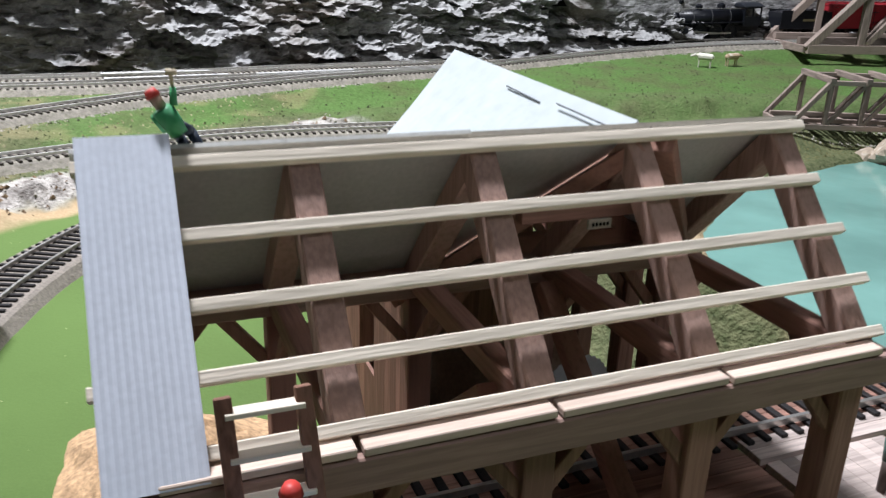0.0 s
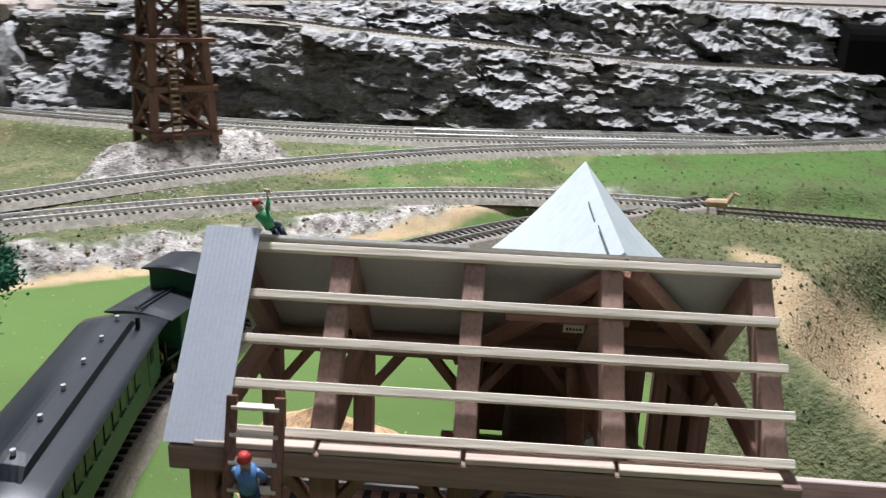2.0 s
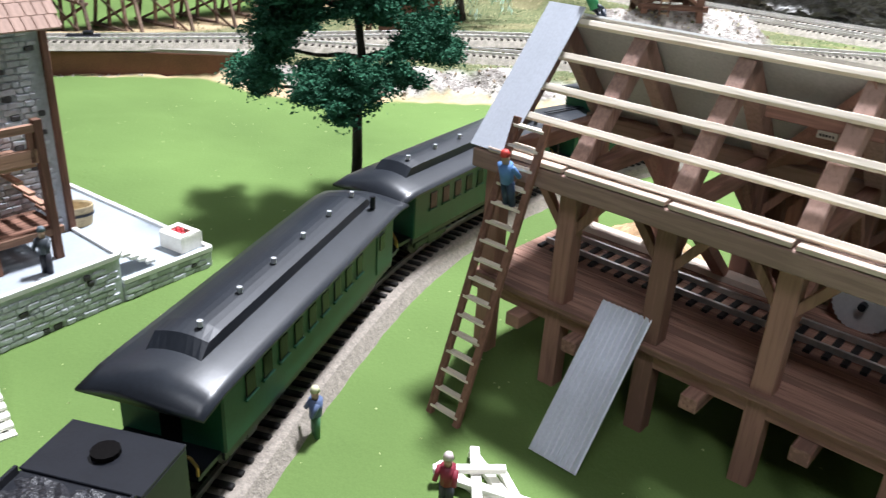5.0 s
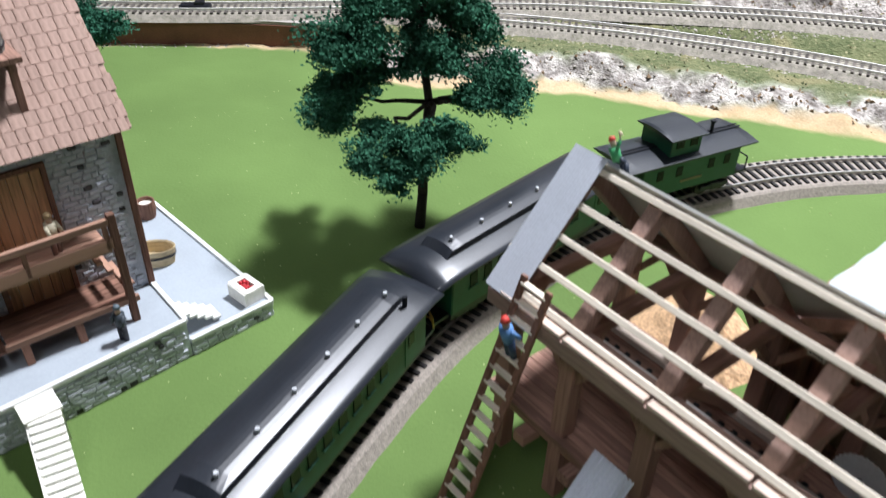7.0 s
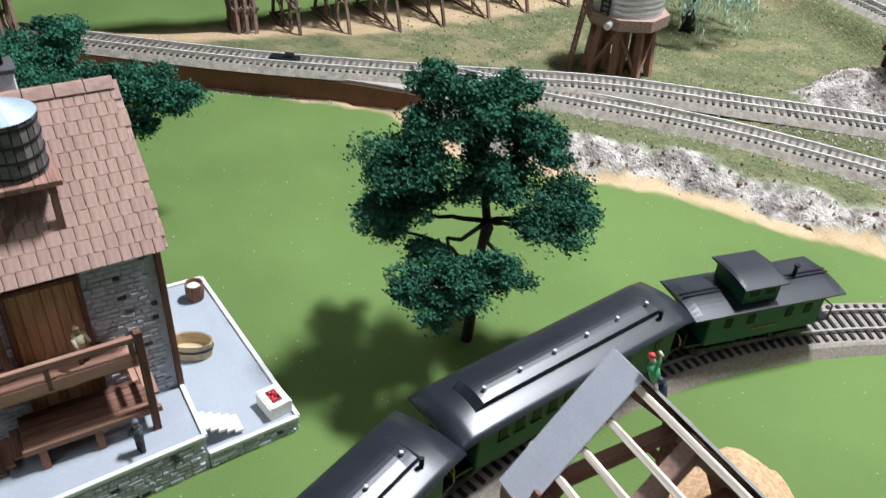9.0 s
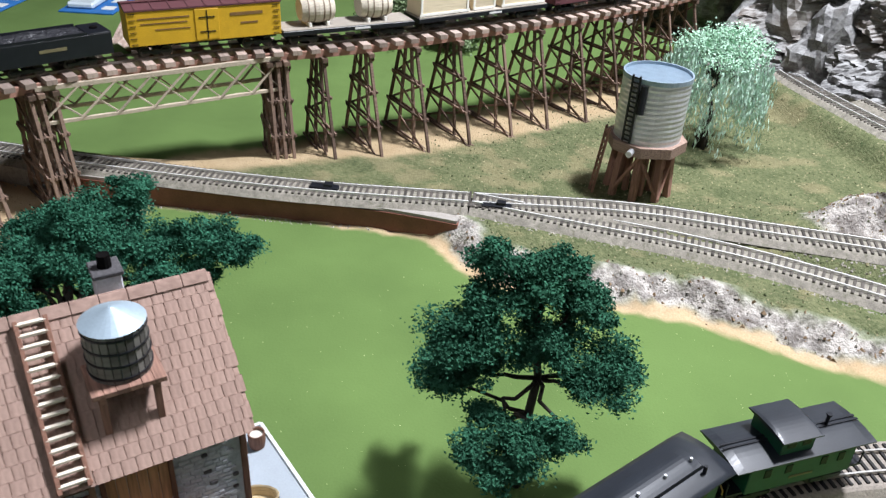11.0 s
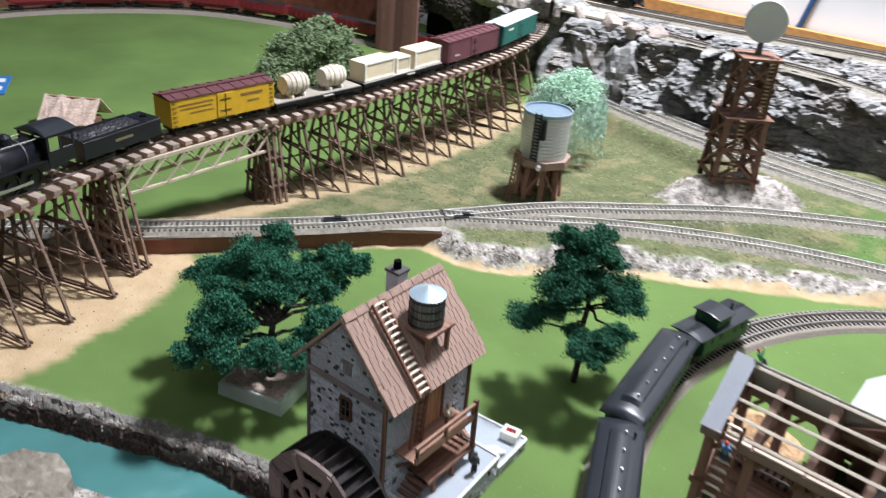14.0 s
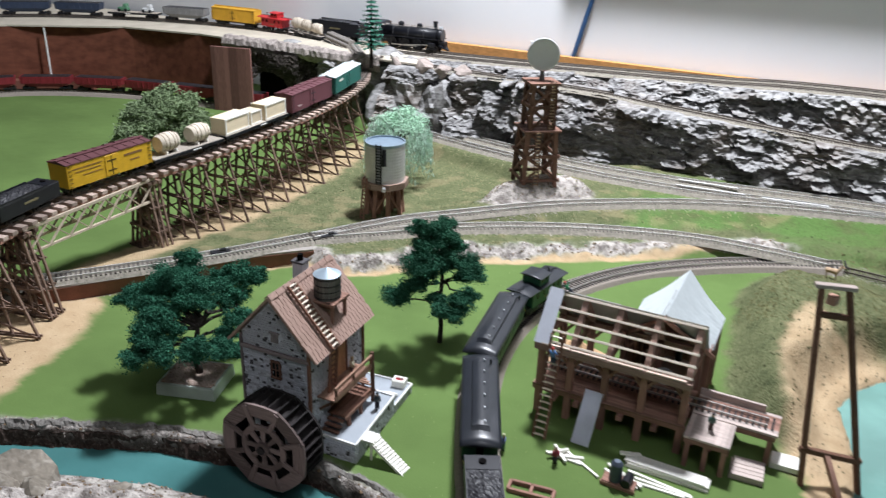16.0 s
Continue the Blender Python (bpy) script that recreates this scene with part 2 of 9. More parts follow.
TRACK_T = [(-1.02, 0.60, 0.03), (-0.80, 0.605, 0.032), (-0.60, 0.635, 0.034), (-0.45, 0.672, 0.035), (-0.30, 0.738, 0.035), (-0.15, 0.83, 0.035), (0.0, 0.912, 0.036), (0.12, 0.985, 0.042), (0.25, 1.05, 0.05), (0.40, 1.09, 0.058), (0.62, 1.14, 0.062)]
TRACK_U = [(x - 0.018, y + 0.045, z) for x, y, z in TRACK_T[1:]]
LOOP = [(0.20, -0.155, 0.002), (0.10, -0.10, 0.002), (0.025, -0.04, 0.002), (-0.022, 0.0, 0.002), (-0.068, 0.042, 0.002), (-0.108, 0.084, 0.002), (-0.143, 0.132, 0.002), (-0.176, 0.195, 0.002), (-0.197, 0.265, 0.002), (-0.204, 0.335, 0.002), (-0.199, 0.40, 0.002), (-0.182, 0.465, 0.002), (-0.153, 0.527, 0.003), (-0.108, 0.592, 0.006), (-0.056, 0.643, 0.011), (0.01, 0.682, 0.02)]
CREEK = [(-0.46, -0.52), (-0.36, -0.40), (-0.30, -0.33), (-0.25, -0.275), (-0.20, -0.228), (-0.14, -0.187), (-0.08, -0.152), (0.0, -0.135), (0.15, -0.15), (0.4, -0.2)]
DRY = [(-0.01, 0.71), (-0.034, 0.65), (-0.06, 0.585), (-0.066, 0.535), (-0.05, 0.482), (0.0, 0.40), (0.042, 0.32), (0.078, 0.275), (0.115, 0.25), (0.2, 0.23)]
LAKE = [(1.2, 0.74), (0.42, 0.735), (0.31, 0.66), (0.22, 0.584), (0.168, 0.49), (0.152, 0.42), (0.153, 0.365), (0.185, 0.32), (0.225, 0.25), (0.27, 0.1), (0.33, -0.1), (0.5, -0.35), (1.2, -0.5)]
FACE = np.array((-0.44, 0.795)), np.array((0.929, 0.369)), np.array((-0.369, 0.929))


def near_line(x, y, line):
    """Distance to a line of (x, y, z) and the line's height there."""
    best, level = np.full(np.shape(x), 1e9), np.zeros(np.shape(x))
    for a, b in zip(line, line[1:]):
        dx, dy = b[0] - a[0], b[1] - a[1]
        t = np.clip(((x - a[0]) * dx + (y - a[1]) * dy) / (dx * dx + dy * dy), 0, 1)
        d = np.hypot(x - a[0] - t * dx, y - a[1] - t * dy)
        level = np.where(d < best, a[2] + t * (b[2] - a[2]), level)
        best = np.minimum(best, d)
    return best, level


def lookout_mound(x, y):
    """The oval rock mound under the lookout tower: 0 at its middle, 1 at its rim."""
    u, v = (x + 0.436) * 0.443 + (y - 0.520) * 0.896, -(x + 0.436) * 0.896 + (y - 0.520) * 0.443
    return np.hypot(u / 0.105, v / 0.066)


def ground_height(x, y):
    d = signed(x, y, SAND)
    rough = grid_noise(x, y, 45, 3, 4)
    z = 0.0006 * grid_noise(x, y, 90, 1, 3)
    west = smooth01(-0.02, 0.05, signed(x, y, [(-1.2, 0.95), (-0.93, 0.5), (-0.70, 0.02), (-0.62, -0.25), (-0.75, -0.6)]))
    terrace = smooth01(0.0, 0.036, d + 0.006 * rough) * 0.0185 + smooth01(0.05, 0.2, d) * (0.012 - 0.026 * (1 - smooth01(-0.56, -0.44, x)))
    terrace = terrace + smooth01(0.0, 0.012, d) * (1 - smooth01(0.03, 0.05, d)) * (0.006 * rough + 0.004 * grid_noise(x, y, 130, 9, 2))
    z = z + terrace * west
    z = z + (0.024 + 0.004 * rough) * (1 - smooth01(0.62, 1.0, lookout_mound(x, y)))
    # dry knoll between the saw mill and the lake
    s = signed(x, y, LAKE) + 0.004 * rough
    e = signed(x, y, DRY)
    knoll = smooth01(-0.004, 0.05, e) * smooth01(0.024, 0.07, -s) * (1 - 0.75 * smooth01(0.55, 0.68, y))
    z = z + knoll * (0.040 + 0.004 * grid_noise(x, y, 60, 5, 3))
    # creek and lake beds
    c = np.abs(signed(x, y, CREEK)) + 0.004 * rough
    south = smooth01(0.03, 0.09, -signed(x, y, CREEK))
    z = z + south * (0.028 + 0.012 * rough) * (1 - smooth01(0.0, 0.12, x + 0.02))
    z = np.where(c < 0.06, z - 0.036 * (1 - smooth01(0.024, 0.034, c)), z)
    z = z * (1 - smooth01(-0.02, 0.03, s)) - 0.03 * smooth01(-0.012, 0.03, s)
    # raised strip that carries the tracks
    for line, half in ((WALL_TRACK, 0.026), (TRACK_A, 0.022), (TRACK_B, 0.022), (TRACK_T, 0.03), (TRACK_U, 0.03), (LOOP[12:], 0.020)):
        t, target = near_line(x, y, line)
        edge = 0.03
        if line in (WALL_TRACK, TRACK_A, TRACK_B):
            # a board wall holds the fill on the lawn side of the siding
            walled = (signed(x, y, [(q[0], q[1]) for q in WALL_TRACK + TRACK_B[1:3]]) < 0) * (1 - smooth01(0.09, 0.13, y))
            edge = 0.03 - 0.0295 * walled
            half = half - (half - 0.008) * walled
        k = 1 - smooth01(half, half + edge, t)
        target = target - 0.004
        lift = k * (1 if line is not TRACK_B else 1 - smooth01(0.30, 0.36, x))
        z = z * (1 - lift) + target * lift
    # the terrace track keeps its fill where the lower track runs close beside it
    t, target = near_line(x, y, TRACK_A)
    z = np.where((y > 0.15) & (t < 0.05), np.maximum(z, target - 0.0045 - np.clip(t - 0.020, 0, None)), z)
    t, target = near_line(x, y, TRACK_B)
    z = np.where((y > 0.15) & (x < 0.34) & (t < 0.03), np.maximum(z, target - 0.0045 - 2.5 * np.clip(t - 0.0145, 0, None)), z)
    return z


def cover_weights(x, y, z):
    """How much dry grass, sand and rock show; the rest is lawn. A fourth value: fresh green flock on the terrace."""
    d = signed(x, y, SAND)
    n1, n2 = grid_noise(x, y, 60, 11, 4), grid_noise(x, y, 14, 12, 3)
    west = smooth01(0.0, 0.04, signed(x, y, [(-1.2, 0.95), (-0.93, 0.5), (-0.70, 0.02), (-0.62, -0.25), (-0.75, -0.6)]))
    dry = smooth01(0.03, 0.04, d + 0.012 * n1) * west
    sand = smooth01(-0.004, 0.002, d + 0.004 * n1) * (1 - smooth01(0.008, 0.016, d + 0.008 * n1)) * west
    rock = smooth01(0.008, 0.014, d + 0.008 * n1) * (1 - smooth01(0.028, 0.04, d + 0.012 * n1)) * west
    bank_end = 1 - smooth01(-0.10, -0.05, x + 0.02 * n1)
    rock, sand = rock * bank_end, sand * bank_end
    rock = np.maximum(rock, 1 - smooth01(0.86, 1.0, lookout_mound(x, y) + 0.10 * n1))
    knoll = smooth01(-0.004, 0.006, signed(x, y, DRY) + 0.010 * n1 + 0.006 * n2)
    dry = np.maximum(dry, knoll)
    dry = np.maximum(dry, smooth01(0.0, 0.012, signed(x, y, [(p[0], p[1]) for p in TRACK_B]) + 0.004 * n1) * smooth01(-0.14, -0.09, x) * (y > 0.55))
    s = signed(x, y, LAKE) - 0.034 * smooth01(0.50, 0.58, y)
    shore = smooth01(-0.072, -0.052, s + 0.016 * n1 + 0.02 * n2) * smooth01(-0.03, 0.0, signed(x, y, DRY) + 0.03 * (s > -0.04))
    slip = np.hypot(((x - 0.10) * 0.4 - (y - 0.385) * 0.92) / 0.115, ((x - 0.10) * 0.92 + (y - 0.385) * 0.4) / 0.028)
    bald = 0.9 * (1 - smooth01(0.75, 1.1, slip + 0.30 * n1 + 0.2 * n2))
    shore = shore * (1 - smooth01(0.46, 0.52, y))
    shore = np.maximum(shore, bald)
    sand = np.maximum(sand, shore)
    trestle = signed(x, y, [(p[0], p[1]) for p in TRESTLE])
    beach = smooth01(-0.058, -0.038, trestle + 0.014 * n1) * (1 - smooth01(0.020, 0.050, trestle + 0.014 * n1)) * smooth01(-0.98, -0.9, x)
    straw = smooth01(0.22, 0.42, grid_noise(x, y, 34, 16, 3)) * dry * west * (x < -0.1) * 0.2
    sand = np.maximum(np.maximum(sand, 0.85 * beach), straw)
    spit = smooth01(-0.004, 0.012, signed(x, y, [(-0.36, -0.37), (-0.398, -0.317), (-0.432, -0.262), (-0.471, -0.215), (-0.532, -0.165), (-0.60, -0.15)][::-1]) * -1 + 0.010 * n1)
    spit = spit * (signed(x, y, CREEK) > 0.045) * (x > -0.75) * (y < -0.1) * (signed(x, y, [(p[0], p[1]) for p in WALL_TRACK]) < 0.0)
    sand = np.maximum(sand, spit)
    c = signed(x, y, CREEK)
    bank = (1 - smooth01(0.040, 0.052, np.abs(c) + 0.006 * n1))
    rock = np.maximum(rock, np.maximum(bank, smooth01(0.02, 0.05, -c) * (1 - smooth01(0.0, 0.12, x + 0.02))))
    green = dry * smooth01(-0.38, -0.2, x + 0.15 * n2) * np.maximum(smooth01(0.055, 0.075, d), 0.6 * smooth01(0.01, 0.03, signed(x, y, [(p[0], p[1]) for p in TRACK_B])) * (x > -0.12))
    return dry, sand, rock, green


def mud_weight(x, y):
    """Dark wet earth on the creek's steep banks."""
    n1 = grid_noise(x, y, 60, 13, 4)
    c = np.abs(signed(x, y, CREEK)) + 0.006 * n1
    return smooth01(0.014, 0.020, c) * (1 - smooth01(0.031, 0.035, c))


TRESTLE = [(-0.415, -0.44, 0.12), (-0.455, -0.388, 0.12), (-0.491, -0.34, 0.12), (-0.522, -0.298, 0.12), (-0.553, -0.262, 0.12), (-0.593, -0.205, 0.12), (-0.626, -0.143, 0.12), (-0.648, -0.091, 0.12), (-0.667, -0.0245, 0.12), (-0.695, 0.051, 0.12), (-0.726, 0.12, 0.121), (-0.763, 0.2, 0.122), (-0.81, 0.299, 0.123), (-0.886, 0.426, 0.125), (-0.962, 0.52, 0.127), (-1.06, 0.60, 0.13)]


def ground_material():
    m = bpy.data.materials.new("ground_cover")
    m.use_nodes = True
    nt = m.node_tree
    bsdf = nt.nodes["Principled BSDF"]
    bsdf.inputs["Roughness"].default_value = 0.95
    bsdf.inputs["Specular IOR Level"].default_value = 0.15
    coord = nt.nodes.new("ShaderNodeTexCoord")
    attr = nt.nodes.new("ShaderNodeAttribute")
    attr.attribute_name = "cover"
    split = nt.nodes.new("ShaderNodeSeparateColor")
    nt.links.new(attr.outputs["Color"], split.inputs["Color"])

    def noisy(a, b, scale, detail=4, lo=0.3, hi=0.7):
        n = nt.nodes.new("ShaderNodeTexNoise")
        n.inputs["Scale"].default_value, n.inputs["Detail"].default_value = scale, detail
        nt.links.new(coord.outputs["Object"], n.inputs["Vector"])
        r = nt.nodes.new("ShaderNodeValToRGB")
        r.color_ramp.elements[0].position, r.color_ramp.elements[1].position = lo, hi
        r.color_ramp.elements[0].color, r.color_ramp.elements[1].color = (*a, 1), (*b, 1)
        nt.links.new(n.outputs["Fac"], r.inputs["Fac"])
        return r.outputs["Color"]

    def mix(fac, a, b):
        k = nt.nodes.new("ShaderNodeMix")
        k.data_type = "RGBA"
        if isinstance(fac, float):
            k.inputs["Factor"].default_value = fac
        else:
            nt.links.new(fac, k.inputs["Factor"])
        nt.links.new(a, k.inputs["A"])
        nt.links.new(b, k.inputs["B"])
        return k.outputs["Result"]

    lawn = mix(0.35, noisy([c * 0.78 for c in LAWN], [c * 1.22 for c in LAWN], 8, 4), noisy([c * 0.85 for c in LAWN], [c * 1.15 for c in LAWN], 1500, 2))
    dry = mix(0.5, noisy((0.055, 0.08, 0.03), (0.17, 0.18, 0.085), 38, 5), noisy((0.042, 0.058, 0.025), (0.22, 0.22, 0.12), 260, 5))
    fresh = mix(0.5, noisy((0.12, 0.105, 0.055), (0.105, 0.20, 0.05), 24, 5, 0.34, 0.56), noisy((0.055, 0.085, 0.03), (0.13, 0.22, 0.07), 330, 4))
    sand = mix(0.4, noisy((0.42, 0.29, 0.16), (0.56, 0.42, 0.26), 40, 4), noisy((0.36, 0.25, 0.14), (0.62, 0.48, 0.32), 700, 3))
    rock = mix(0.42, noisy((0.09, 0.075, 0.065), (0.64, 0.59, 0.54), 85, 6, 0.40, 0.60), noisy((0.16, 0.13, 0.11), (0.62, 0.58, 0.54), 260, 4))
    colour = mix(split.outputs["Red"], lawn, dry)
    colour = mix(attr.outputs["Alpha"], colour, fresh)
    colour = mix(split.outputs["Green"], colour, sand)
    colour = mix(split.outputs["Blue"], colour, rock)
    earth = mix(0.5, noisy((0.03, 0.022, 0.018), (0.11, 0.085, 0.07), 60, 5), noisy((0.02, 0.016, 0.013), (0.16, 0.13, 0.115), 350, 4))
    bank = nt.nodes.new("ShaderNodeAttribute")
    bank.attribute_name = "mud"
    wet = nt.nodes.new("ShaderNodeSeparateColor")
    nt.links.new(bank.outputs["Color"], wet.inputs["Color"])
    colour = mix(wet.outputs["Red"], colour, earth)
    nt.links.new(colour, bsdf.inputs["Base Color"])
    relief = nt.nodes.new("ShaderNodeTexNoise")
    relief.inputs["Scale"].default_value, relief.inputs["Detail"].default_value = 500, 5
    nt.links.new(coord.outputs["Object"], relief.inputs["Vector"])
    amount = nt.nodes.new("ShaderNodeMath")
    amount.operation = "MULTIPLY_ADD"
    high = nt.nodes.new("ShaderNodeMath")
    high.operation = "MAXIMUM"
    nt.links.new(split.outputs["Red"], high.inputs[0])
    nt.links.new(split.outputs["Blue"], high.inputs[1])
    nt.links.new(high.outputs[0], amount.inputs[0])
    amount.inputs[1].default_value, amount.inputs[2].default_value = 0.8, 0.12
    b = nt.nodes.new("ShaderNodeBump")
    b.inputs["Distance"].default_value = 0.0025
    nt.links.new(amount.outputs[0], b.inputs["Strength"])
    nt.links.new(relief.outputs["Fac"], b.inputs["Height"])
    nt.links.new(b.outputs["Normal"], bsdf.inputs["Normal"])
    return m


def build_ground():
    xs, ys = np.arange(-2.2, 1.0001, 0.006), np.arange(-0.75, 1.3001, 0.006)
    gx, gy = np.meshgrid(xs, ys)
    gz = ground_height(gx, gy)
    w = np.stack(cover_weights(gx, gy, gz), -1).reshape(-1, 4)
    nx, ny = len(xs), len(ys)
    verts = np.stack([gx, gy, gz], -1).reshape(-1, 3)
    idx = np.arange(nx * ny).reshape(ny, nx)
    faces = np.stack([idx[:-1, :-1], idx[:-1, 1:], idx[1:, 1:], idx[1:, :-1]], -1).reshape(-1, 4)
    me = bpy.data.meshes.new("ground")
    me.vertices.add(len(verts))
    me.vertices.foreach_set("co", verts.ravel())
    me.loops.add(faces.size)
    me.loops.foreach_set("vertex_index", faces.ravel())
    me.polygons.add(len(faces))
    me.polygons.foreach_set("loop_start", np.arange(0, faces.size, 4))
    me.polygons.foreach_set("use_smooth", np.ones(len(faces), bool))
    me.update(calc_edges=True)
    col = me.color_attributes.new("cover", "FLOAT_COLOR", "POINT")
    col.data.foreach_set("color", w.ravel())
    mud = np.zeros((len(verts), 4))
    mud[:, 0] = mud_weight(gx, gy).ravel()
    wet = me.color_attributes.new("mud", "FLOAT_COLOR", "POINT")
    wet.data.foreach_set("color", mud.ravel())
    me.materials.append(ground_material())
    return tagged(new("ground", me), "scenic layout base of green lawn, dry grass, sand and rock", "ground", kind="structure")


build_ground()


def height(x, y):
    return float(ground_height(np.array([x]), np.array([y]))[0])


def water(name, outline, z, colour):
    m = bpy.data.materials.new(name + "_resin")
    m.use_nodes = True
    nt = m.node_tree
    b = nt.nodes["Principled BSDF"]
    n = nt.nodes.new("ShaderNodeTexNoise")
    n.inputs["Scale"].default_value, n.inputs["Detail"].default_value = 12, 4
    r = nt.nodes.new("ShaderNodeValToRGB")
    r.color_ramp.elements[0].position, r.color_ramp.elements[1].position = 0.35, 0.7
    r.color_ramp.elements[0].color = (*[c * 0.8 for c in colour], 1)
    r.color_ramp.elements[1].color = (*[c * 1.15 for c in colour], 1)
    c = nt.nodes.new("ShaderNodeTexCoord")
    nt.links.new(c.outputs["Object"], n.inputs["Vector"])
    nt.links.new(n.outputs["Fac"], r.inputs["Fac"])
    nt.links.new(r.outputs["Color"], b.inputs["Base Color"])
    b.inputs["Roughness"].default_value = 0.12
    w = nt.nodes.new("ShaderNodeTexNoise")
    w.inputs["Scale"].default_value = 70
    nt.links.new(c.outputs["Object"], w.inputs["Vector"])
    k = nt.nodes.new("ShaderNodeBump")
    k.inputs["Strength"].default_value, k.inputs["Distance"].default_value = 0.15, 0.002
    nt.links.new(w.outputs["Fac"], k.inputs["Height"])
    nt.links.new(k.outputs["Normal"], b.inputs["Normal"])
    bm = bmesh.new()
    prism(bm, outline, z - 0.004, z)
    return tagged(finish(bm, name, m), "still turquoise resin water", "water", kind="structure")


water("water", [(0.13, 0.30), (0.24, 0.0), (0.30, -0.74), (0.99, -0.74), (0.99, 0.80), (0.36, 0.80), (0.13, 0.56)], -0.005, (0.175, 0.345, 0.30))
water("water", [(-0.55, -0.55), (-0.40, -0.60), (-0.2, -0.30), (-0.02, -0.22), (0.25, -0.30), (0.25, -0.08), (-0.06, -0.09), (-0.15, -0.13), (-0.28, -0.24), (-0.40, -0.36)], -0.017, (0.07, 0.20, 0.195))


# ---- rock face ----
def rock_material():
    m = material("drybrushed_rock", (0.17, 0.165, 0.165), 0.95, 0, 0.6, 90, 1.0, 420, spec=0.1)
    nt = m.node_tree
    bsdf = nt.nodes["Principled BSDF"]
    old = bsdf.inputs["Base Color"].links[0].from_socket
    coord = next(n for n in nt.nodes if n.type == "TEX_COORD")
    warm = nt.nodes.new("ShaderNodeTexNoise")
    warm.inputs["Scale"].default_value = 9
    nt.links.new(coord.outputs["Object"], warm.inputs["Vector"])
    wr = nt.nodes.new("ShaderNodeMapRange")
    wr.inputs["From Min"].default_value, wr.inputs["From Max"].default_value, wr.inputs["To Max"].default_value = 0.5, 0.65, 0.6
    nt.links.new(warm.outputs["Fac"], wr.inputs["Value"])
    wm = nt.nodes.new("ShaderNodeMix")
    wm.data_type = "RGBA"
    nt.links.new(wr.outputs["Result"], wm.inputs["Factor"])
    nt.links.new(old, wm.inputs["A"])
    wm.inputs["B"].default_value = (0.15, 0.11, 0.08, 1)
    mapping = nt.nodes.new("ShaderNodeMapping")
    mapping.inputs["Rotation"].default_value = (0.0, radians(5), radians(-21.7))
    mapping.inputs["Scale"].default_value = (62, 62, 230)
    nt.links.new(coord.outputs["Object"], mapping.inputs["Vector"])
    n = nt.nodes.new("ShaderNodeTexNoise")
    n.inputs["Scale"].default_value, n.inputs["Detail"].default_value = 1.0, 8
    nt.links.new(mapping.outputs["Vector"], n.inputs["Vector"])
    # the white grows with the upward normal, broken up by streaky noise
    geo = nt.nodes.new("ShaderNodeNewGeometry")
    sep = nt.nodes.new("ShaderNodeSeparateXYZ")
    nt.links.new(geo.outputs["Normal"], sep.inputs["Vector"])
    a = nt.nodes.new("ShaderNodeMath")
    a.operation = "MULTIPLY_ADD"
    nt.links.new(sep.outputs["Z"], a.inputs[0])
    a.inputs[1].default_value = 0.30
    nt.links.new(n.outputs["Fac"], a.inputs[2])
    patch = nt.nodes.new("ShaderNodeTexNoise")
    patch.inputs["Scale"].default_value, patch.inputs["Detail"].default_value = 13, 3
    nt.links.new(coord.outputs["Object"], patch.inputs["Vector"])
    more = nt.nodes.new("ShaderNodeMath")
    more.operation = "MULTIPLY_ADD"
    nt.links.new(patch.outputs["Fac"], more.inputs[0])
    more.inputs[1].default_value = 0.6
    # less white towards the west end
    along_x = nt.nodes.new("ShaderNodeSeparateXYZ")
    nt.links.new(coord.outputs["Object"], along_x.inputs["Vector"])
    west_cut = nt.nodes.new("ShaderNodeMapRange")
    west_cut.inputs["From Min"].default_value, west_cut.inputs["From Max"].default_value = -0.62, -0.30
    west_cut.inputs["To Min"].default_value, west_cut.inputs["To Max"].default_value = -0.13, 0.0
    nt.links.new(along_x.outputs["X"], west_cut.inputs["Value"])
    both = nt.nodes.new("ShaderNodeMath")
    nt.links.new(a.outputs[0], both.inputs[0])
    nt.links.new(west_cut.outputs["Result"], both.inputs[1])
    nt.links.new(both.outputs[0], more.inputs[2])
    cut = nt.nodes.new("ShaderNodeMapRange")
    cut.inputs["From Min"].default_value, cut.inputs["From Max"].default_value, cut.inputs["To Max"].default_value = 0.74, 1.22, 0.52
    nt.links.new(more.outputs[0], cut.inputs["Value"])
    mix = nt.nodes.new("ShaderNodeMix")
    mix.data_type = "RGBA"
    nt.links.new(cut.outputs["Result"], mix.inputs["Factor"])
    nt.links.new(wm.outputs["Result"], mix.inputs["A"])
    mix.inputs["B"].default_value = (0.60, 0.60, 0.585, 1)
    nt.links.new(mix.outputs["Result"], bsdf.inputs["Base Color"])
    return m


ROCK = rock_material()


def face_place(s, off):
    """A plan place s metres along the rock face and off metres behind it."""
    p = FACE[0][:, None, None] + FACE[1][:, None, None] * s + FACE[2][:, None, None] * off
    return p


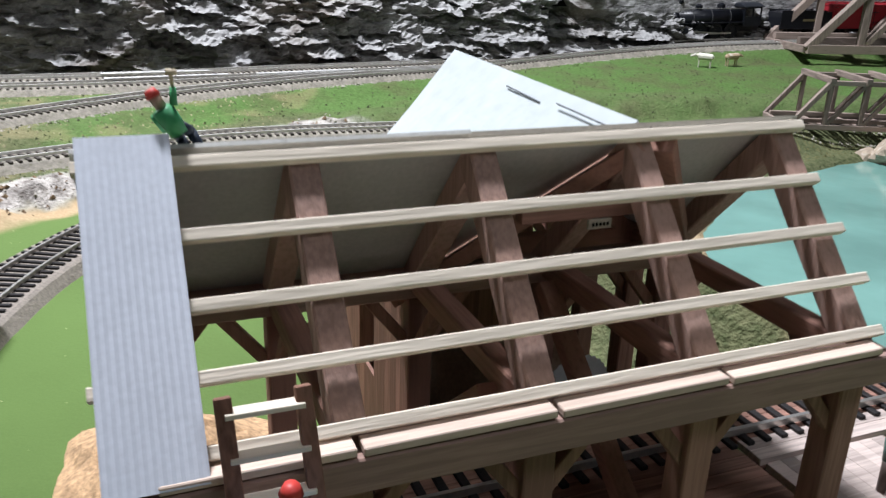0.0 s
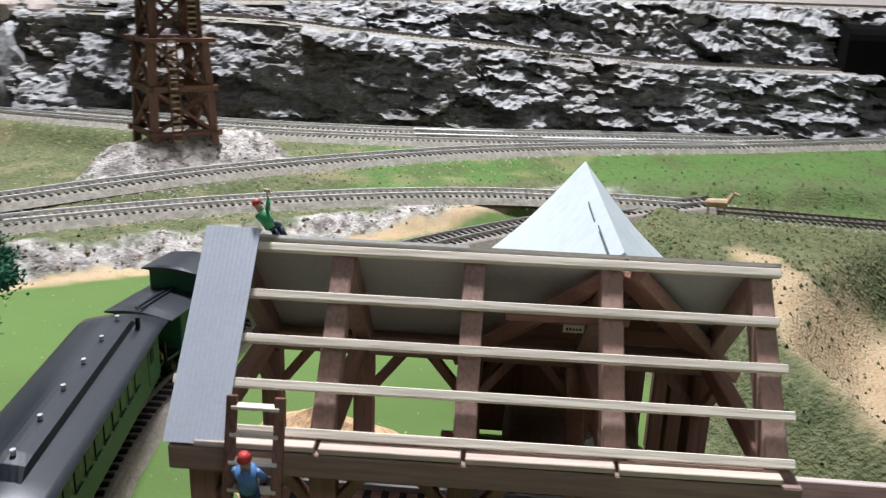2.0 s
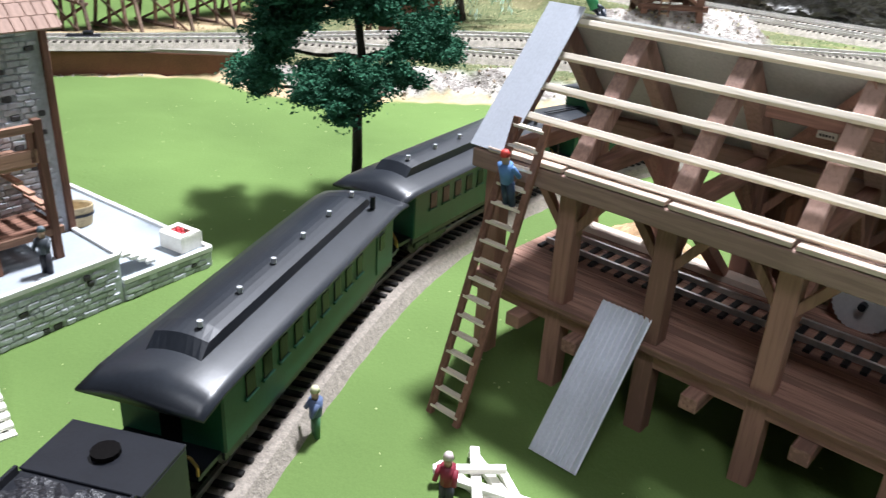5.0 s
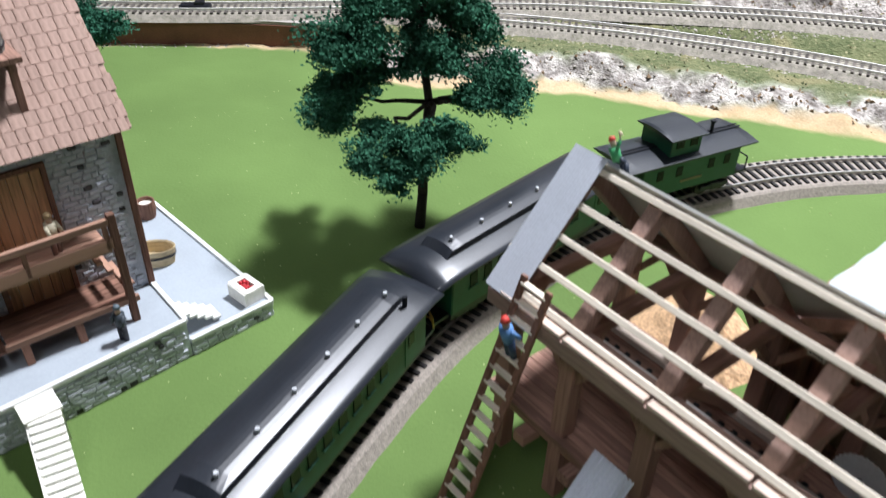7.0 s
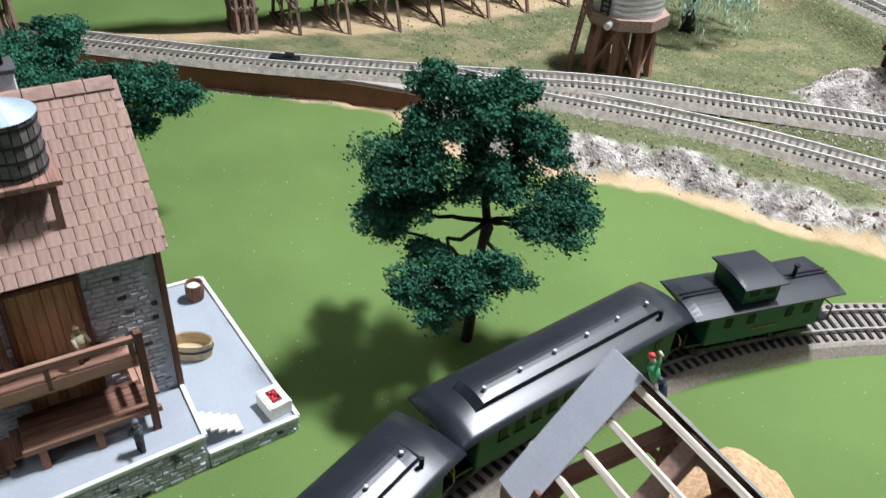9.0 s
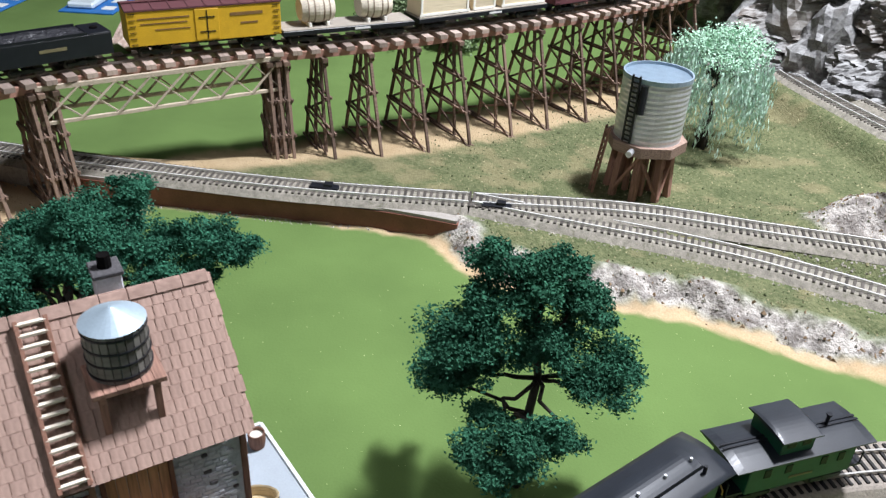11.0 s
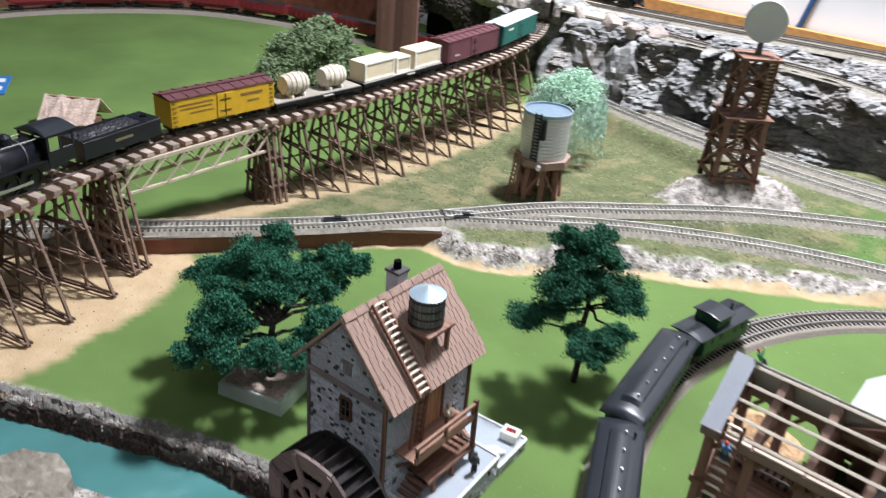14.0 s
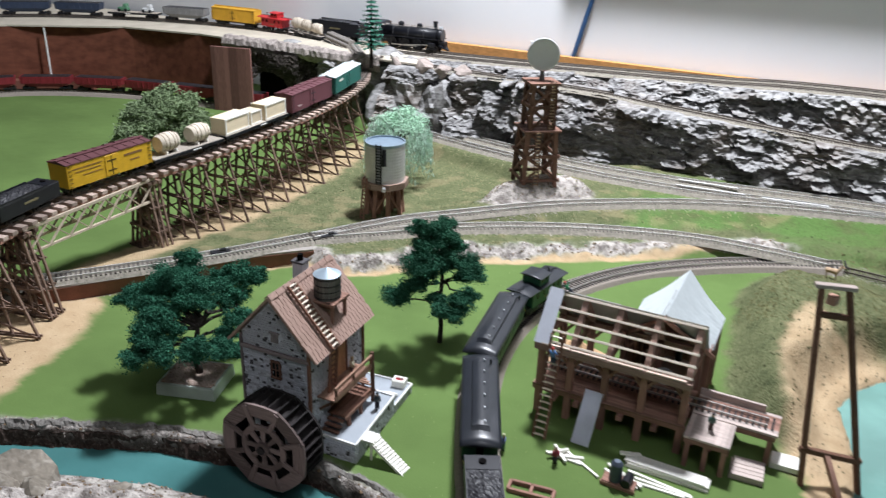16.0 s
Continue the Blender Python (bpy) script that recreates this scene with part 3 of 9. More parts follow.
def build_cliff():
    """Stepped rock: a lower face, a shelf that carries a track, an upper face and a plateau."""
    s = np.arange(-0.56, 1.55, 0.0036)
    prof = np.linspace(0, 1, 116)
    S, P = np.meshgrid(s, prof)
    shelf = np.interp(S, (-0.4, -0.12, 0.0, 0.18, 0.38, 0.5), (0.150, 0.145, 0.137, 0.125, 0.113, 0.113))
    top = np.interp(S, (-0.45, -0.15, 0.1, 0.35), (0.156, 0.165, 0.175, 0.186))
    knots = (0, 0.42, 0.47, 0.62, 0.66, 0.84, 0.90, 1.0)
    off = np.interp(P, knots, (0.0, 0.022, 0.032, 0.066, 0.07, 0.092, 0.105, 0.21))
    hung = np.interp(P, (0, 0.16, 0.33, 0.41, 0.47, 0.62, 0.66, 0.76, 0.82, 0.90, 1.0), (0.010, 0.010, 0.006, 0.010, 0.032, 0.066, 0.074, 0.082, 0.084, 0.102, 0.21))
    off = hung + (off - hung) * (0.70 + 0.30 * smooth01(0.02, 0.22, S))
    lev = np.stack([np.full_like(S, 0.02), shelf - 0.002, shelf, shelf, shelf + 0.002, top - 0.003, top, top - 0.004])
    # east of the tunnel mouth the rock closes over the shelf
    shut = smooth01(0.625, 0.66, S)
    off = off + shut * (np.interp(P, knots, (0.0, 0.016, 0.02, 0.028, 0.032, 0.052, 0.075, 0.21)) - off)
    solid = np.stack([np.full_like(S, 0.02), top * 0 + 0.085, top * 0 + 0.10, top * 0 + 0.13, top * 0 + 0.138, top - 0.003, top, top - 0.004])
    lev = lev + shut[None] * (solid - lev)
    Z = np.zeros_like(S)
    for k in range(len(knots) - 1):
        inside = (P >= knots[k]) & (P <= knots[k + 1])
        t = (P - knots[k]) / (knots[k + 1] - knots[k])
        Z = np.where(inside, lev[k] + (lev[k + 1] - lev[k]) * t, Z)
    steep = np.clip(1 - smooth01(0.40, 0.46, P) + smooth01(0.63, 0.68, P) * (1 - smooth01(0.88, 0.94, P)), 0, 1)
    rnd = np.random.default_rng(41)

    def chunks(count, squash, depth, tilt):
        """Broken rock: each cell of the face stands out by its own amount and leans its own way."""
        u, v = S.ravel() + 0.012 * grid_noise(S, Z, 60, 26, 2).ravel(), Z.ravel() * squash + 0.012 * grid_noise(S, Z, 60, 27, 2).ravel() + 0.25 * S.ravel()
        cu, cv = rnd.uniform(-0.58, 1.57, count), rnd.uniform(-0.15, 0.2 * squash + 0.45, count)
        best, which = np.full(len(u), 9.0), np.zeros(len(u), int)
        for i in range(count):
            q = (u - cu[i]) ** 2 + (v - cv[i]) ** 2
            near = q < best
            best = np.where(near, q, best)
            which = np.where(near, i, which)
        push, lu, lv = rnd.uniform(-1, 1, count), rnd.uniform(-1, 1, count), rnd.uniform(-1.6, 0.4, count)
        return (depth * push[which] + tilt * (lu[which] * (u - cu[which]) + lv[which] * (v - cv[which]))).reshape(S.shape)

    bed = (Z + 0.10 * S + 0.008 * grid_noise(S, Z * 1.5, 16, 31, 4)) / 0.0125
    ledge = (bed - np.floor(bed)) ** 2 * np.clip(0.35 + 1.1 * grid_noise(S, Z * 2, 14, 32, 3), 0, 1)
    blocks = grid_noise(S, Z * 1.6, 22, 22, 4)
    fine = grid_noise(S, Z * 1.6 + off, 150, 23, 3)
    west = 1 - smooth01(-0.05, 0.06, S)
    out = steep * (chunks(240, 1.5, 0.0030, 0.18) * (0.8 + 1.2 * west) + chunks(2300, 3.4, 0.0016, 0.34) * (1 - 0.45 * west) + 0.0040 * ledge + 0.007 * blocks + 0.0055 * fine) + (1 - steep) * 0.001 * fine
    lift = steep * 0.003 * fine + (1 - steep) * 0.003 * blocks * (P > 0.9)
    lip = np.exp(-(((P - 0.44) / 0.03) ** 2)) + np.exp(-(((P - 0.87) / 0.03) ** 2))
    Z = Z + lift + lip * 0.006 * (grid_noise(S, P, 30, 25, 3) + 0.3)
    pl = face_place(S, off - out)
    verts = np.stack([pl[0], pl[1], Z], -1).reshape(-1, 3)
    ny, nx = S.shape
    idx = np.arange(nx * ny).reshape(ny, nx)
    f = np.stack([idx[:-1, :-1], idx[:-1, 1:], idx[1:, 1:], idx[1:, :-1]], -1).reshape(-1, 4)
    me = bpy.data.meshes.new("rock_face")
    me.from_pydata(verts.tolist(), [], f.tolist())
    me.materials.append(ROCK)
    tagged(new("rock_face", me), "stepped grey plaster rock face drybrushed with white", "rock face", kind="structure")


build_cliff()


def wall_box(name, a, b, z0, z1, thick, mat, label):
    bm = bmesh.new()
    a, b = Vector(a), Vector(b)
    d = (b - a).normalized()
    n = Vector((-d.y, d.x)) * thick
    prism(bm, [tuple(a), tuple(b), tuple(b + n), tuple(a + n)], z0, z1)
    return tagged(finish(bm, name, mat), label, "wall" if "wall" in name else name.split("_")[0], kind="structure")


def on_face(s, off):
    p = FACE[0] + FACE[1] * s + FACE[2] * off
    return (float(p[0]), float(p[1]))


WALL_GREY = material("grey_room_paint", (0.10, 0.10, 0.105), 0.8, 0, 0.05, 3, 0.02)
# the room: walls, floor and ceiling round the layout
wall_box("wall_north", on_face(-2.6, 0.24), on_face(3.2, 0.24), -0.9, 0.62, 0.1, WALL_WHITE, "plain white painted wall behind the layout")
# out of view; grey instead of white to keep bounced light off the layout
wall_box("wall_north_upper", on_face(-2.6, 0.24), on_face(3.2, 0.24), 0.62, 1.75, 0.1, WALL_GREY, "plain grey upper part of the wall")
# unseen ledge, added so the main lamp leaves the wall below it shaded
wall_box("wall_north_soffit", on_face(-0.235, 0.198), on_face(3.2, 0.198), 0.43, 0.62, 0.0395, WALL_WHITE, "white boxed-out upper part of the wall")
wall_box("trim", on_face(-0.7, 0.215), on_face(2.4, 0.215), 0.150, 0.176, 0.018, TRIM_WOOD, "varnished pine edge board along the white wall")
wall_box("wall_east", (3.0, -3.0), (3.0, 3.2), -0.9, 1.75, -0.1, WALL_GREY, "plain grey painted wall")
wall_box("wall_south", (-3.4, -3.0), (3.2, -3.0), -0.9, 1.75, -0.1, WALL_GREY, "plain grey painted wall")
wall_box("wall_west", (-3.2, -3.0), (-3.2, 3.0), -0.9, 1.75, 0.1, WALL_GREY, "plain grey painted wall")
wall_box("floor", (-3.6, -3.2), (3.4, -3.2), -0.95, -0.9, 7.0, material("grey_carpet", (0.2, 0.2, 0.21), 0.9), "plain grey floor")
wall_box("ceiling", (-3.6, -3.2), (3.4, -3.2), 1.70, 1.76, 7.0, WALL_GREY, "plain grey ceiling")


# ---- creek bank ----
def creek_strip(name, profile, mat, label, rough, seed, line=CREEK[:-1], category="creek bank"):
    """A broken strip along a line, by default the creek's lawn side; the profile gives distance from the line and height."""
    pts = spline([(p[0], p[1], 0) for p in line], 0.0025)
    rnd = np.random.default_rng(seed)
    bm = bmesh.new()
    rows = []
    n = len(pts)
    jag = [np.convolve(rnd.normal(size=n + 8), np.ones(4) / 4, "same")[:n] for q in profile]
    slow = np.convolve(rnd.normal(size=n + 60), np.ones(24) / 24, "same")[:n]
    for i in range(n):
        a, b = Vector(pts[max(i - 1, 0)]), Vector(pts[min(i + 1, n - 1)])
        d = (b - a).normalized()
        side = Vector((-d.y, d.x, 0))
        row = []
        for k, (off, z, free) in enumerate(profile):
            p = Vector(pts[i]) + side * (off + rough * free * (jag[k][i] + 2.0 * slow[i]))
            row.append(bm.verts.new((p.x, p.y, z + rough * free * jag[k - 1][i] * 0.8)))
        rows.append(row)
    for r0, r1 in zip(rows, rows[1:]):
        for k in range(len(profile) - 1):
            bm.faces.new((r0[k], r1[k], r1[k + 1], r0[k + 1]))
    bmesh.ops.recalc_face_normals(bm, faces=bm.faces)
    return tagged(finish(bm, name, mat), label, category, kind="structure")


LIP_ROCK = material("pale_grey_bank_rock", (0.19, 0.18, 0.165), 0.95, 0, 0.45, 160, 1.0, 500, (0.09, 0.07, 0.06), 0.6, spec=0.1)
BANK_EARTH = material("dark_brown_bank_earth", (0.050, 0.035, 0.029), 0.95, 0, 0.6, 120, 1.0, 450, (0.20, 0.16, 0.14), 0.5, spec=0.1)
creek_strip("creek_lip", [(0.047, -0.0015, 0.5), (0.0435, 0.0014, 1), (0.040, 0.0020, 1), (0.0365, 0.0010, 1), (0.034, -0.0028, 1), (0.036, -0.006, 0.3)], LIP_ROCK, "pale grey rock lip along the creek", 0.0028, 3)
creek_strip("creek_bank", [(0.038, -0.001, 0), (0.032, -0.004, 1), (0.031, -0.009, 1), (0.029, -0.014, 1), (0.026, -0.0175, 1), (0.022, -0.0205, 0.3)], BANK_EARTH, "dark brown earth bank above the creek water", 0.0020, 4)

# ---- tracks ----
def tie_mesh(name, size, mat, m=None):
    bm = bmesh.new()
    box(bm, size, m, 0.0002)
    me = bpy.data.meshes.new(name)
    bm.to_mesh(me)
    bm.free()
    me.materials.append(mat)
    return me


def ribbon(points, section, lift=0.0, side=0.0):
    """Sweep a closed cross section (across, up) along points."""
    bm = bmesh.new()
    t = np.gradient(points, axis=0)
    t /= np.linalg.norm(t, axis=1)[:, None]
    n = np.stack([-t[:, 1], t[:, 0], np.zeros(len(t))], 1)
    n /= np.linalg.norm(n, axis=1)[:, None]
    rings = [[tuple(p + q * (a + side) + np.array((0, 0, u + lift))) for a, u in section] for p, q in zip(points, n)]
    return loft(bm, rings)


TIE = tie_mesh("tie", (0.0022, 0.030, 0.0018), TIE_BLACK)
TIE_SHORT = tie_mesh("tie", (0.0022, 0.0215, 0.0018), TIE_BLACK)
TIE_OLD = tie_mesh("tie", (0.0024, 0.029, 0.0018), TIE_BROWN)
RAIL_SECTION = [(-0.0006, 0), (0.0006, 0), (0.0006, 0.0021), (-0.0006, 0.0021)]


def track(name, line, label, bed=True, bed_mat=BALLAST, ties=TIE_OLD, rail=RUST_RAIL, pitch=0.0058, bed_height=0.004, bed_half=0.019, half_gauge=0.00825):
    pts = spline(line, 0.012)
    root = thing(name, Matrix(), label, "railway track", "model railway tracks")
    if bed:
        h = bed_height
        part("roadbed", ribbon(pts, [(-bed_half - 0.005, -0.004), (bed_half + 0.005, -0.004), (bed_half, h - 0.001), (bed_half - 0.002, h), (-bed_half + 0.002, h), (-bed_half, h - 0.001)]), bed_mat, root, "grey moulded ballast shoulder")
    else:
        bed_height = 0.0
    for side in (-half_gauge, half_gauge):
        part("rail", ribbon(pts, RAIL_SECTION, bed_height + 0.0009, side), rail, root)
    fine = spline(line, pitch)
    d = np.gradient(fine, axis=0)
    for p, q in zip(fine, d):
        shared("tie", ties, root, Matrix.Translation((p[0], p[1], p[2] + bed_height + 0.0002)) @ Euler((0, 0, math.atan2(q[1], q[0]))).to_matrix().to_4x4())
    return root


track("loop_track", LOOP, "curved nickel-rail track with black ties on grey plastic roadbed", bed_mat=ROADBED, ties=TIE, bed_height=0.004, bed_half=0.0185)
track("siding_track", WALL_TRACK, "nickel-rail track on the retaining wall", bed_height=0.0015, bed_half=0.0155, rail=BRIGHT_RAIL)
track("terrace_track", TRACK_A, "ballasted track curving along the terrace", bed_height=0.0015, bed_half=0.0155, rail=BRIGHT_RAIL)
track("lower_terrace_track", TRACK_B[:9], "ballasted track along the edge of the terrace", bed_height=0.0015, bed_half=0.0155, rail=BRIGHT_RAIL)
track("lakeside_track", [(x, y, z - 0.003) for x, y, z in TRACK_B[8:]], "old track sunk in grass towards the lake", bed=False, rail=DARK_RAIL)
track("main_track", TRACK_T, "weathered ballasted main track below the rock face", bed_height=0.0015, bed_half=0.0155, rail=BRIGHT_RAIL)
track("inner_main_track", TRACK_U, "weathered ballasted track at the foot of the rock face", bed_height=0.0015, bed_half=0.0155, rail=BRIGHT_RAIL)
track("shelf_track", [(*on_face(s, 0.05), z) for s, z in ((-0.5, 0.152), (-0.12, 0.147), (0.0, 0.139), (0.18, 0.127), (0.38, 0.115), (0.615, 0.115))], "weathered track on the rock shelf", bed_height=0.001, rail=DARK_RAIL)
for off in (0.135, 0.18):
    track("upper_track", [(*on_face(s, off), z) for s, z in ((-0.75, 0.153), (-0.45, 0.158), (-0.15, 0.167), (0.1, 0.176), (0.35, 0.186), (1.2, 0.19))], "weathered track on the plateau by the wall", bed_height=0.001, rail=DARK_RAIL)

# ---- saw mill ----
def frame_at(x, y, degrees, z=0.0):
    return pose(x, y, z, 0, 0, degrees)


SAW = frame_at(0.0917, 0.1583, 22)
BENTS = (-0.0025, -0.042, -0.079, -0.115, -0.146)
DEPTH, RIDGE_V, RIDGE_Z, EAVE_Z = 0.066, 0.0315, 0.1195, 0.0785
DECK = 0.034
WING_U = -0.0379


def build_sawmill():
    mill = thing("saw_mill", SAW, "unfinished brown timber saw mill with bare pale roof battens", "saw mill")
    jitter = random.Random(4)
    for u in BENTS:
        for v in (0.0, DEPTH):
            bm = bmesh.new()
            beam(bm, (u, v, -0.004), (u + jitter.uniform(-0.0004, 0.0004), v, EAVE_Z - 0.004), 0.0066, 0.0066, 0.0004, (0, 1, 0))
            part("post", bm, BROWN, mill)
    for v in (0.0, DEPTH):
        bm = bmesh.new()
        v = v - 0.0022 if v == 0 else v
        beam(bm, (-0.152, v, EAVE_Z - 0.0005), (0.002, v, EAVE_Z - 0.0005), 0.0122 if v < 0 else 0.0062, 0.0066, 0.0004)
        part("wall_plate", bm, RAFTER_WOOD, mill)
    for i, u in enumerate(BENTS):
        for v, s in ((-0.003, 1), (DEPTH + 0.003, -1)):
            bm = bmesh.new()
            beam(bm, (u, v, EAVE_Z - 0.001), (u, RIDGE_V + 0.0015 * s, RIDGE_Z), 0.0062, 0.0058, 0.0004, (1, 0, 0))
            part("rafter", bm, RAFTER_WOOD, mill)
        bm = bmesh.new()
        beam(bm, (u, 0.002, EAVE_Z + 0.0005), (u, DEPTH - 0.002, EAVE_Z + 0.0005), 0.005, 0.0056, 0.0004)
        part("tie_beam", bm, BROWN, mill)
        for v, s in ((0.0, 1), (DEPTH, -1)):
            for du in (-1, 1):
                if (i == 0 and du > 0) or (i == 4 and du < 0):
                    continue
                bm = bmesh.new()
                beam(bm, (u + du * 0.002, v, EAVE_Z - 0.018), (u + du * 0.0135, v, EAVE_Z - 0.0035), 0.003, 0.003, 0.0002)
                part("brace", bm, BROWN, mill)
            bm = bmesh.new()
            beam(bm, (u, v + s * 0.002, EAVE_Z - 0.018), (u, v + s * 0.015, EAVE_Z - 0.002), 0.003, 0.003, 0.0002, (1, 0, 0))
            part("brace", bm, BROWN, mill)
    # a long sloping brace down the open end and one between the inner bents
    for u, v0, v1 in ((BENTS[0] - 0.004, 0.060, 0.004), (BENTS[1] - 0.004, 0.010, 0.058), (BENTS[2] - 0.004, 0.058, 0.012)):
        bm = bmesh.new()
        beam(bm, (u, v0, DECK + 0.003), (u, v1, EAVE_Z - 0.002), 0.004, 0.0052, 0.0003, (1, 0, 0))
        part("sway_brace", bm, BROWN, mill)
    # pale battens over the front rafters and a ridge batten
    slope = math.atan2(RIDGE_Z - EAVE_Z, RIDGE_V + 0.003)
    n = Vector((0, -math.sin(slope), math.cos(slope)))
    for k, (v, z, right) in enumerate(((0.0295, 0.1215, 0.0022), (0.0205, 0.1112, 0.0004), (0.012, 0.1020, 0.0014), (0.0035, 0.0934, 0.0016), (-0.0035, 0.0842, 0.0007))):
        bm = bmesh.new()
        beam(bm, (-0.1540 + 0.001 * (k % 3), v, z), (right, v, z + 0.0006), 0.0023, 0.0022, 0.0002, tuple(n))
        part("batten", bm, PALE, mill, "raw pale wood roof batten")
    for k in range(4):
        a, b = BENTS[4 - k] + 0.0006, BENTS[3 - k] - 0.0006
        bm = bmesh.new()
        beam(bm, (a, -0.0062, 0.0824), (b, -0.0062, 0.0827), 0.0042, 0.0016, 0.0002)
        part("eave_board", bm, EAVE_WOOD, mill, "dusty pale pinkish eave board")
    # grey panels on the rear slope
    for a, b in ((-0.154, -0.1175), (-0.1178, -0.0808)):
        bm = bmesh.new()
        beam(bm, ((a + b) / 2, RIDGE_V + 0.0005, RIDGE_Z + 0.0046), ((a + b) / 2, DEPTH + 0.008, EAVE_Z - 0.003), 0.0009, b - a, 0, (1, 0, 0))
        part("roof_panel", bm, TIN_DULL, mill, "dull grey roofing panel")
    # triangles of the rear slope beside the wing's valleys
    for u0, u1 in ((-0.0812, WING_U), (0.003, WING_U)):
        bm = bmesh.new()
        tri = [Vector((u0, RIDGE_V + 0.0005, RIDGE_Z + 0.0046)), Vector((u1, RIDGE_V + 0.0005, RIDGE_Z + 0.0046)), Vector((u0, DEPTH + 0.008, EAVE_Z - 0.003))]
        rings = [[tuple(q + Vector((0, 0, dz))) for q in tri] for dz in (0, -0.0009)]
        loft(bm, rings)
        part("roof_panel", bm, TIN_DULL, mill, "dull grey roofing panel")
    # a rear wing at right angles with white roof sheets over open brown framing
    back, half = 0.1455, 0.044
    # brown boards added under the valleys to block the bright gap between roof sheets
    for side in (-1, 1):
        bm = bmesh.new()
        beam(bm, (WING_U, RIDGE_V + 0.0015, 0.1195), (WING_U + side * 0.0433, 0.0735, 0.0718), 0.0125, 0.004, 0.0003)
        part("valley_rafter", bm, BROWN, mill)
    for side in (-1, 1):
        bm = bmesh.new()
        rings = []
        for k in range(15):
            ridge = 0.1235 + 0.0032 * k / 14
            ring = []
            for dz in (0, -0.0008):
                row = []
                for j in range(9):
                    t = j / 8
                    v0 = RIDGE_V + 0.0055 + 0.0405 * t
                    v = v0 + (back + 0.001 - v0) * k / 14
                    sag = -0.0022 * math.sin(math.pi * t) - 0.0006 * math.sin(k * 1.7 + j * 0.9) * t
                    row.append((WING_U + side * half * t, v + 0.002 * t * math.sin(k * 0.9), ridge - 0.047 * t + sag + dz))
                ring += row if dz == 0 else row[::-1]
            rings.append(ring)
        loft(bm, rings)
        part("wing_roof", bm, WHITE_CANVAS, mill, "white sagging card roof sheet on the wing")
        for v in (0.088, 0.1135, 0.1415):
            bm = bmesh.new()
            beam(bm, (WING_U, v, 0.1155), (WING_U + side * (half - 0.004), v, 0.0725), 0.005, 0.005, 0.0003, (0, 1, 0))
            part("rafter", bm, BROWN, mill)
            bm = bmesh.new()
            beam(bm, (WING_U + side * 0.040, v, -0.004), (WING_U + side * 0.040, v, 0.0755), 0.0062, 0.0062, 0.0004, (0, 1, 0))
            part("post", bm, BROWN, mill)
            bm = bmesh.new()
            beam(bm, (WING_U + side * 0.039, v, 0.056), (WING_U + side * 0.026, v, 0.0725), 0.003, 0.003, 0.0002, (0, 1, 0))
            part("brace", bm, BROWN, mill)
        bm = bmesh.new()
        beam(bm, (WING_U + side * 0.040, DEPTH, 0.0755), (WING_U + side * 0.040, back, 0.0755), 0.006, 0.006, 0.0004)
        part("wall_plate", bm, BROWN, mill)
        # thin grey strips by the wing ridge, painted in as soft shadow lines
        for a, b in ((0.42, 0.60), (0.68, 0.95)):
            if side < 0:
                continue
            bm = bmesh.new()
            lo, hi = (RIDGE_V + (back - RIDGE_V) * (1 - f) for f in (b, a))
            beam(bm, (WING_U - 0.0035, lo, 0.1208), (WING_U - 0.0035, hi, 0.1220), 0.0004, 0.0003)
            part("roof_slit", bm, material("dark_grey_slit", (0.10, 0.11, 0.12), 0.9), mill)
    for v in (0.088, 0.1135, 0.1415):
        bm = bmesh.new()
        beam(bm, (WING_U - 0.040, v, 0.0765), (WING_U + 0.040, v, 0.0765), 0.005, 0.0056, 0.0004)
        part("tie_beam", bm, BROWN, mill)
    # dark board wall between mill and wing, and the boiler in the wing
    for k in range(14):
        bm = bmesh.new()
        beam(bm, (-0.0755 + 0.0053 * k, 0.1445, 0.002), (-0.0755 + 0.0053 * k, 0.1445, 0.080), 0.00535, 0.0012, 0.0001, (0, 1, 0))
        part("wall_board", bm, BROWN, mill)
    # one corrugated sheet laid on the front slope
    bm = bmesh.new()
    rows = []
    for j in range(2):
        t = j
        base = Vector((0, -0.0085, 0.0825)).lerp(Vector((0, 0.0300, 0.1268)), t)
        rows.append([base + Vector((-0.1530 + 0.0150 * i / 48, 0, 0)) + n * (0.00003 * math.sin(i * math.pi / 2)) for i in range(49)])
    loft(bm, rows, close=False, caps=False)
    sheet = part("tin_sheet", bm, TIN, mill, "blue-grey corrugated tin roof sheet")
    m = sheet.modifiers.new("thickness", "SOLIDIFY")
    m.thickness = 0.0004
    # deck on joists
    bm = bmesh.new()
    beam(bm, (-0.152, -0.001, DECK - 0.006), (0.002, -0.001, DECK - 0.006), 0.004, 0.005, 0.0003)
    part("sill", bm, BROWN, mill)
    bm = bmesh.new()
    beam(bm, (-0.152, DEPTH + 0.001, DECK - 0.006), (0.002, DEPTH + 0.001, DECK - 0.006), 0.004, 0.005, 0.0003)
    part("sill", bm, BROWN, mill)
    for u in (-0.128, -0.104, -0.060, -0.026):
        bm = bmesh.new()
        beam(bm, (u, -0.009, DECK - 0.011), (u, DEPTH + 0.006, DECK - 0.011), 0.0058, 0.005, 0.0003)
        part("joist", bm, BROWN_LIGHT, mill)
    width = 0.0046
    for k in range(16):
        v = -0.0035 + k * width
        bm = bmesh.new()
        beam(bm, (-0.151, v, DECK - 0.0012 + jitter.uniform(-0.0001, 0.0001)), (0.001, v, DECK - 0.0012), width - 0.00012, 0.0022, 0.0001)
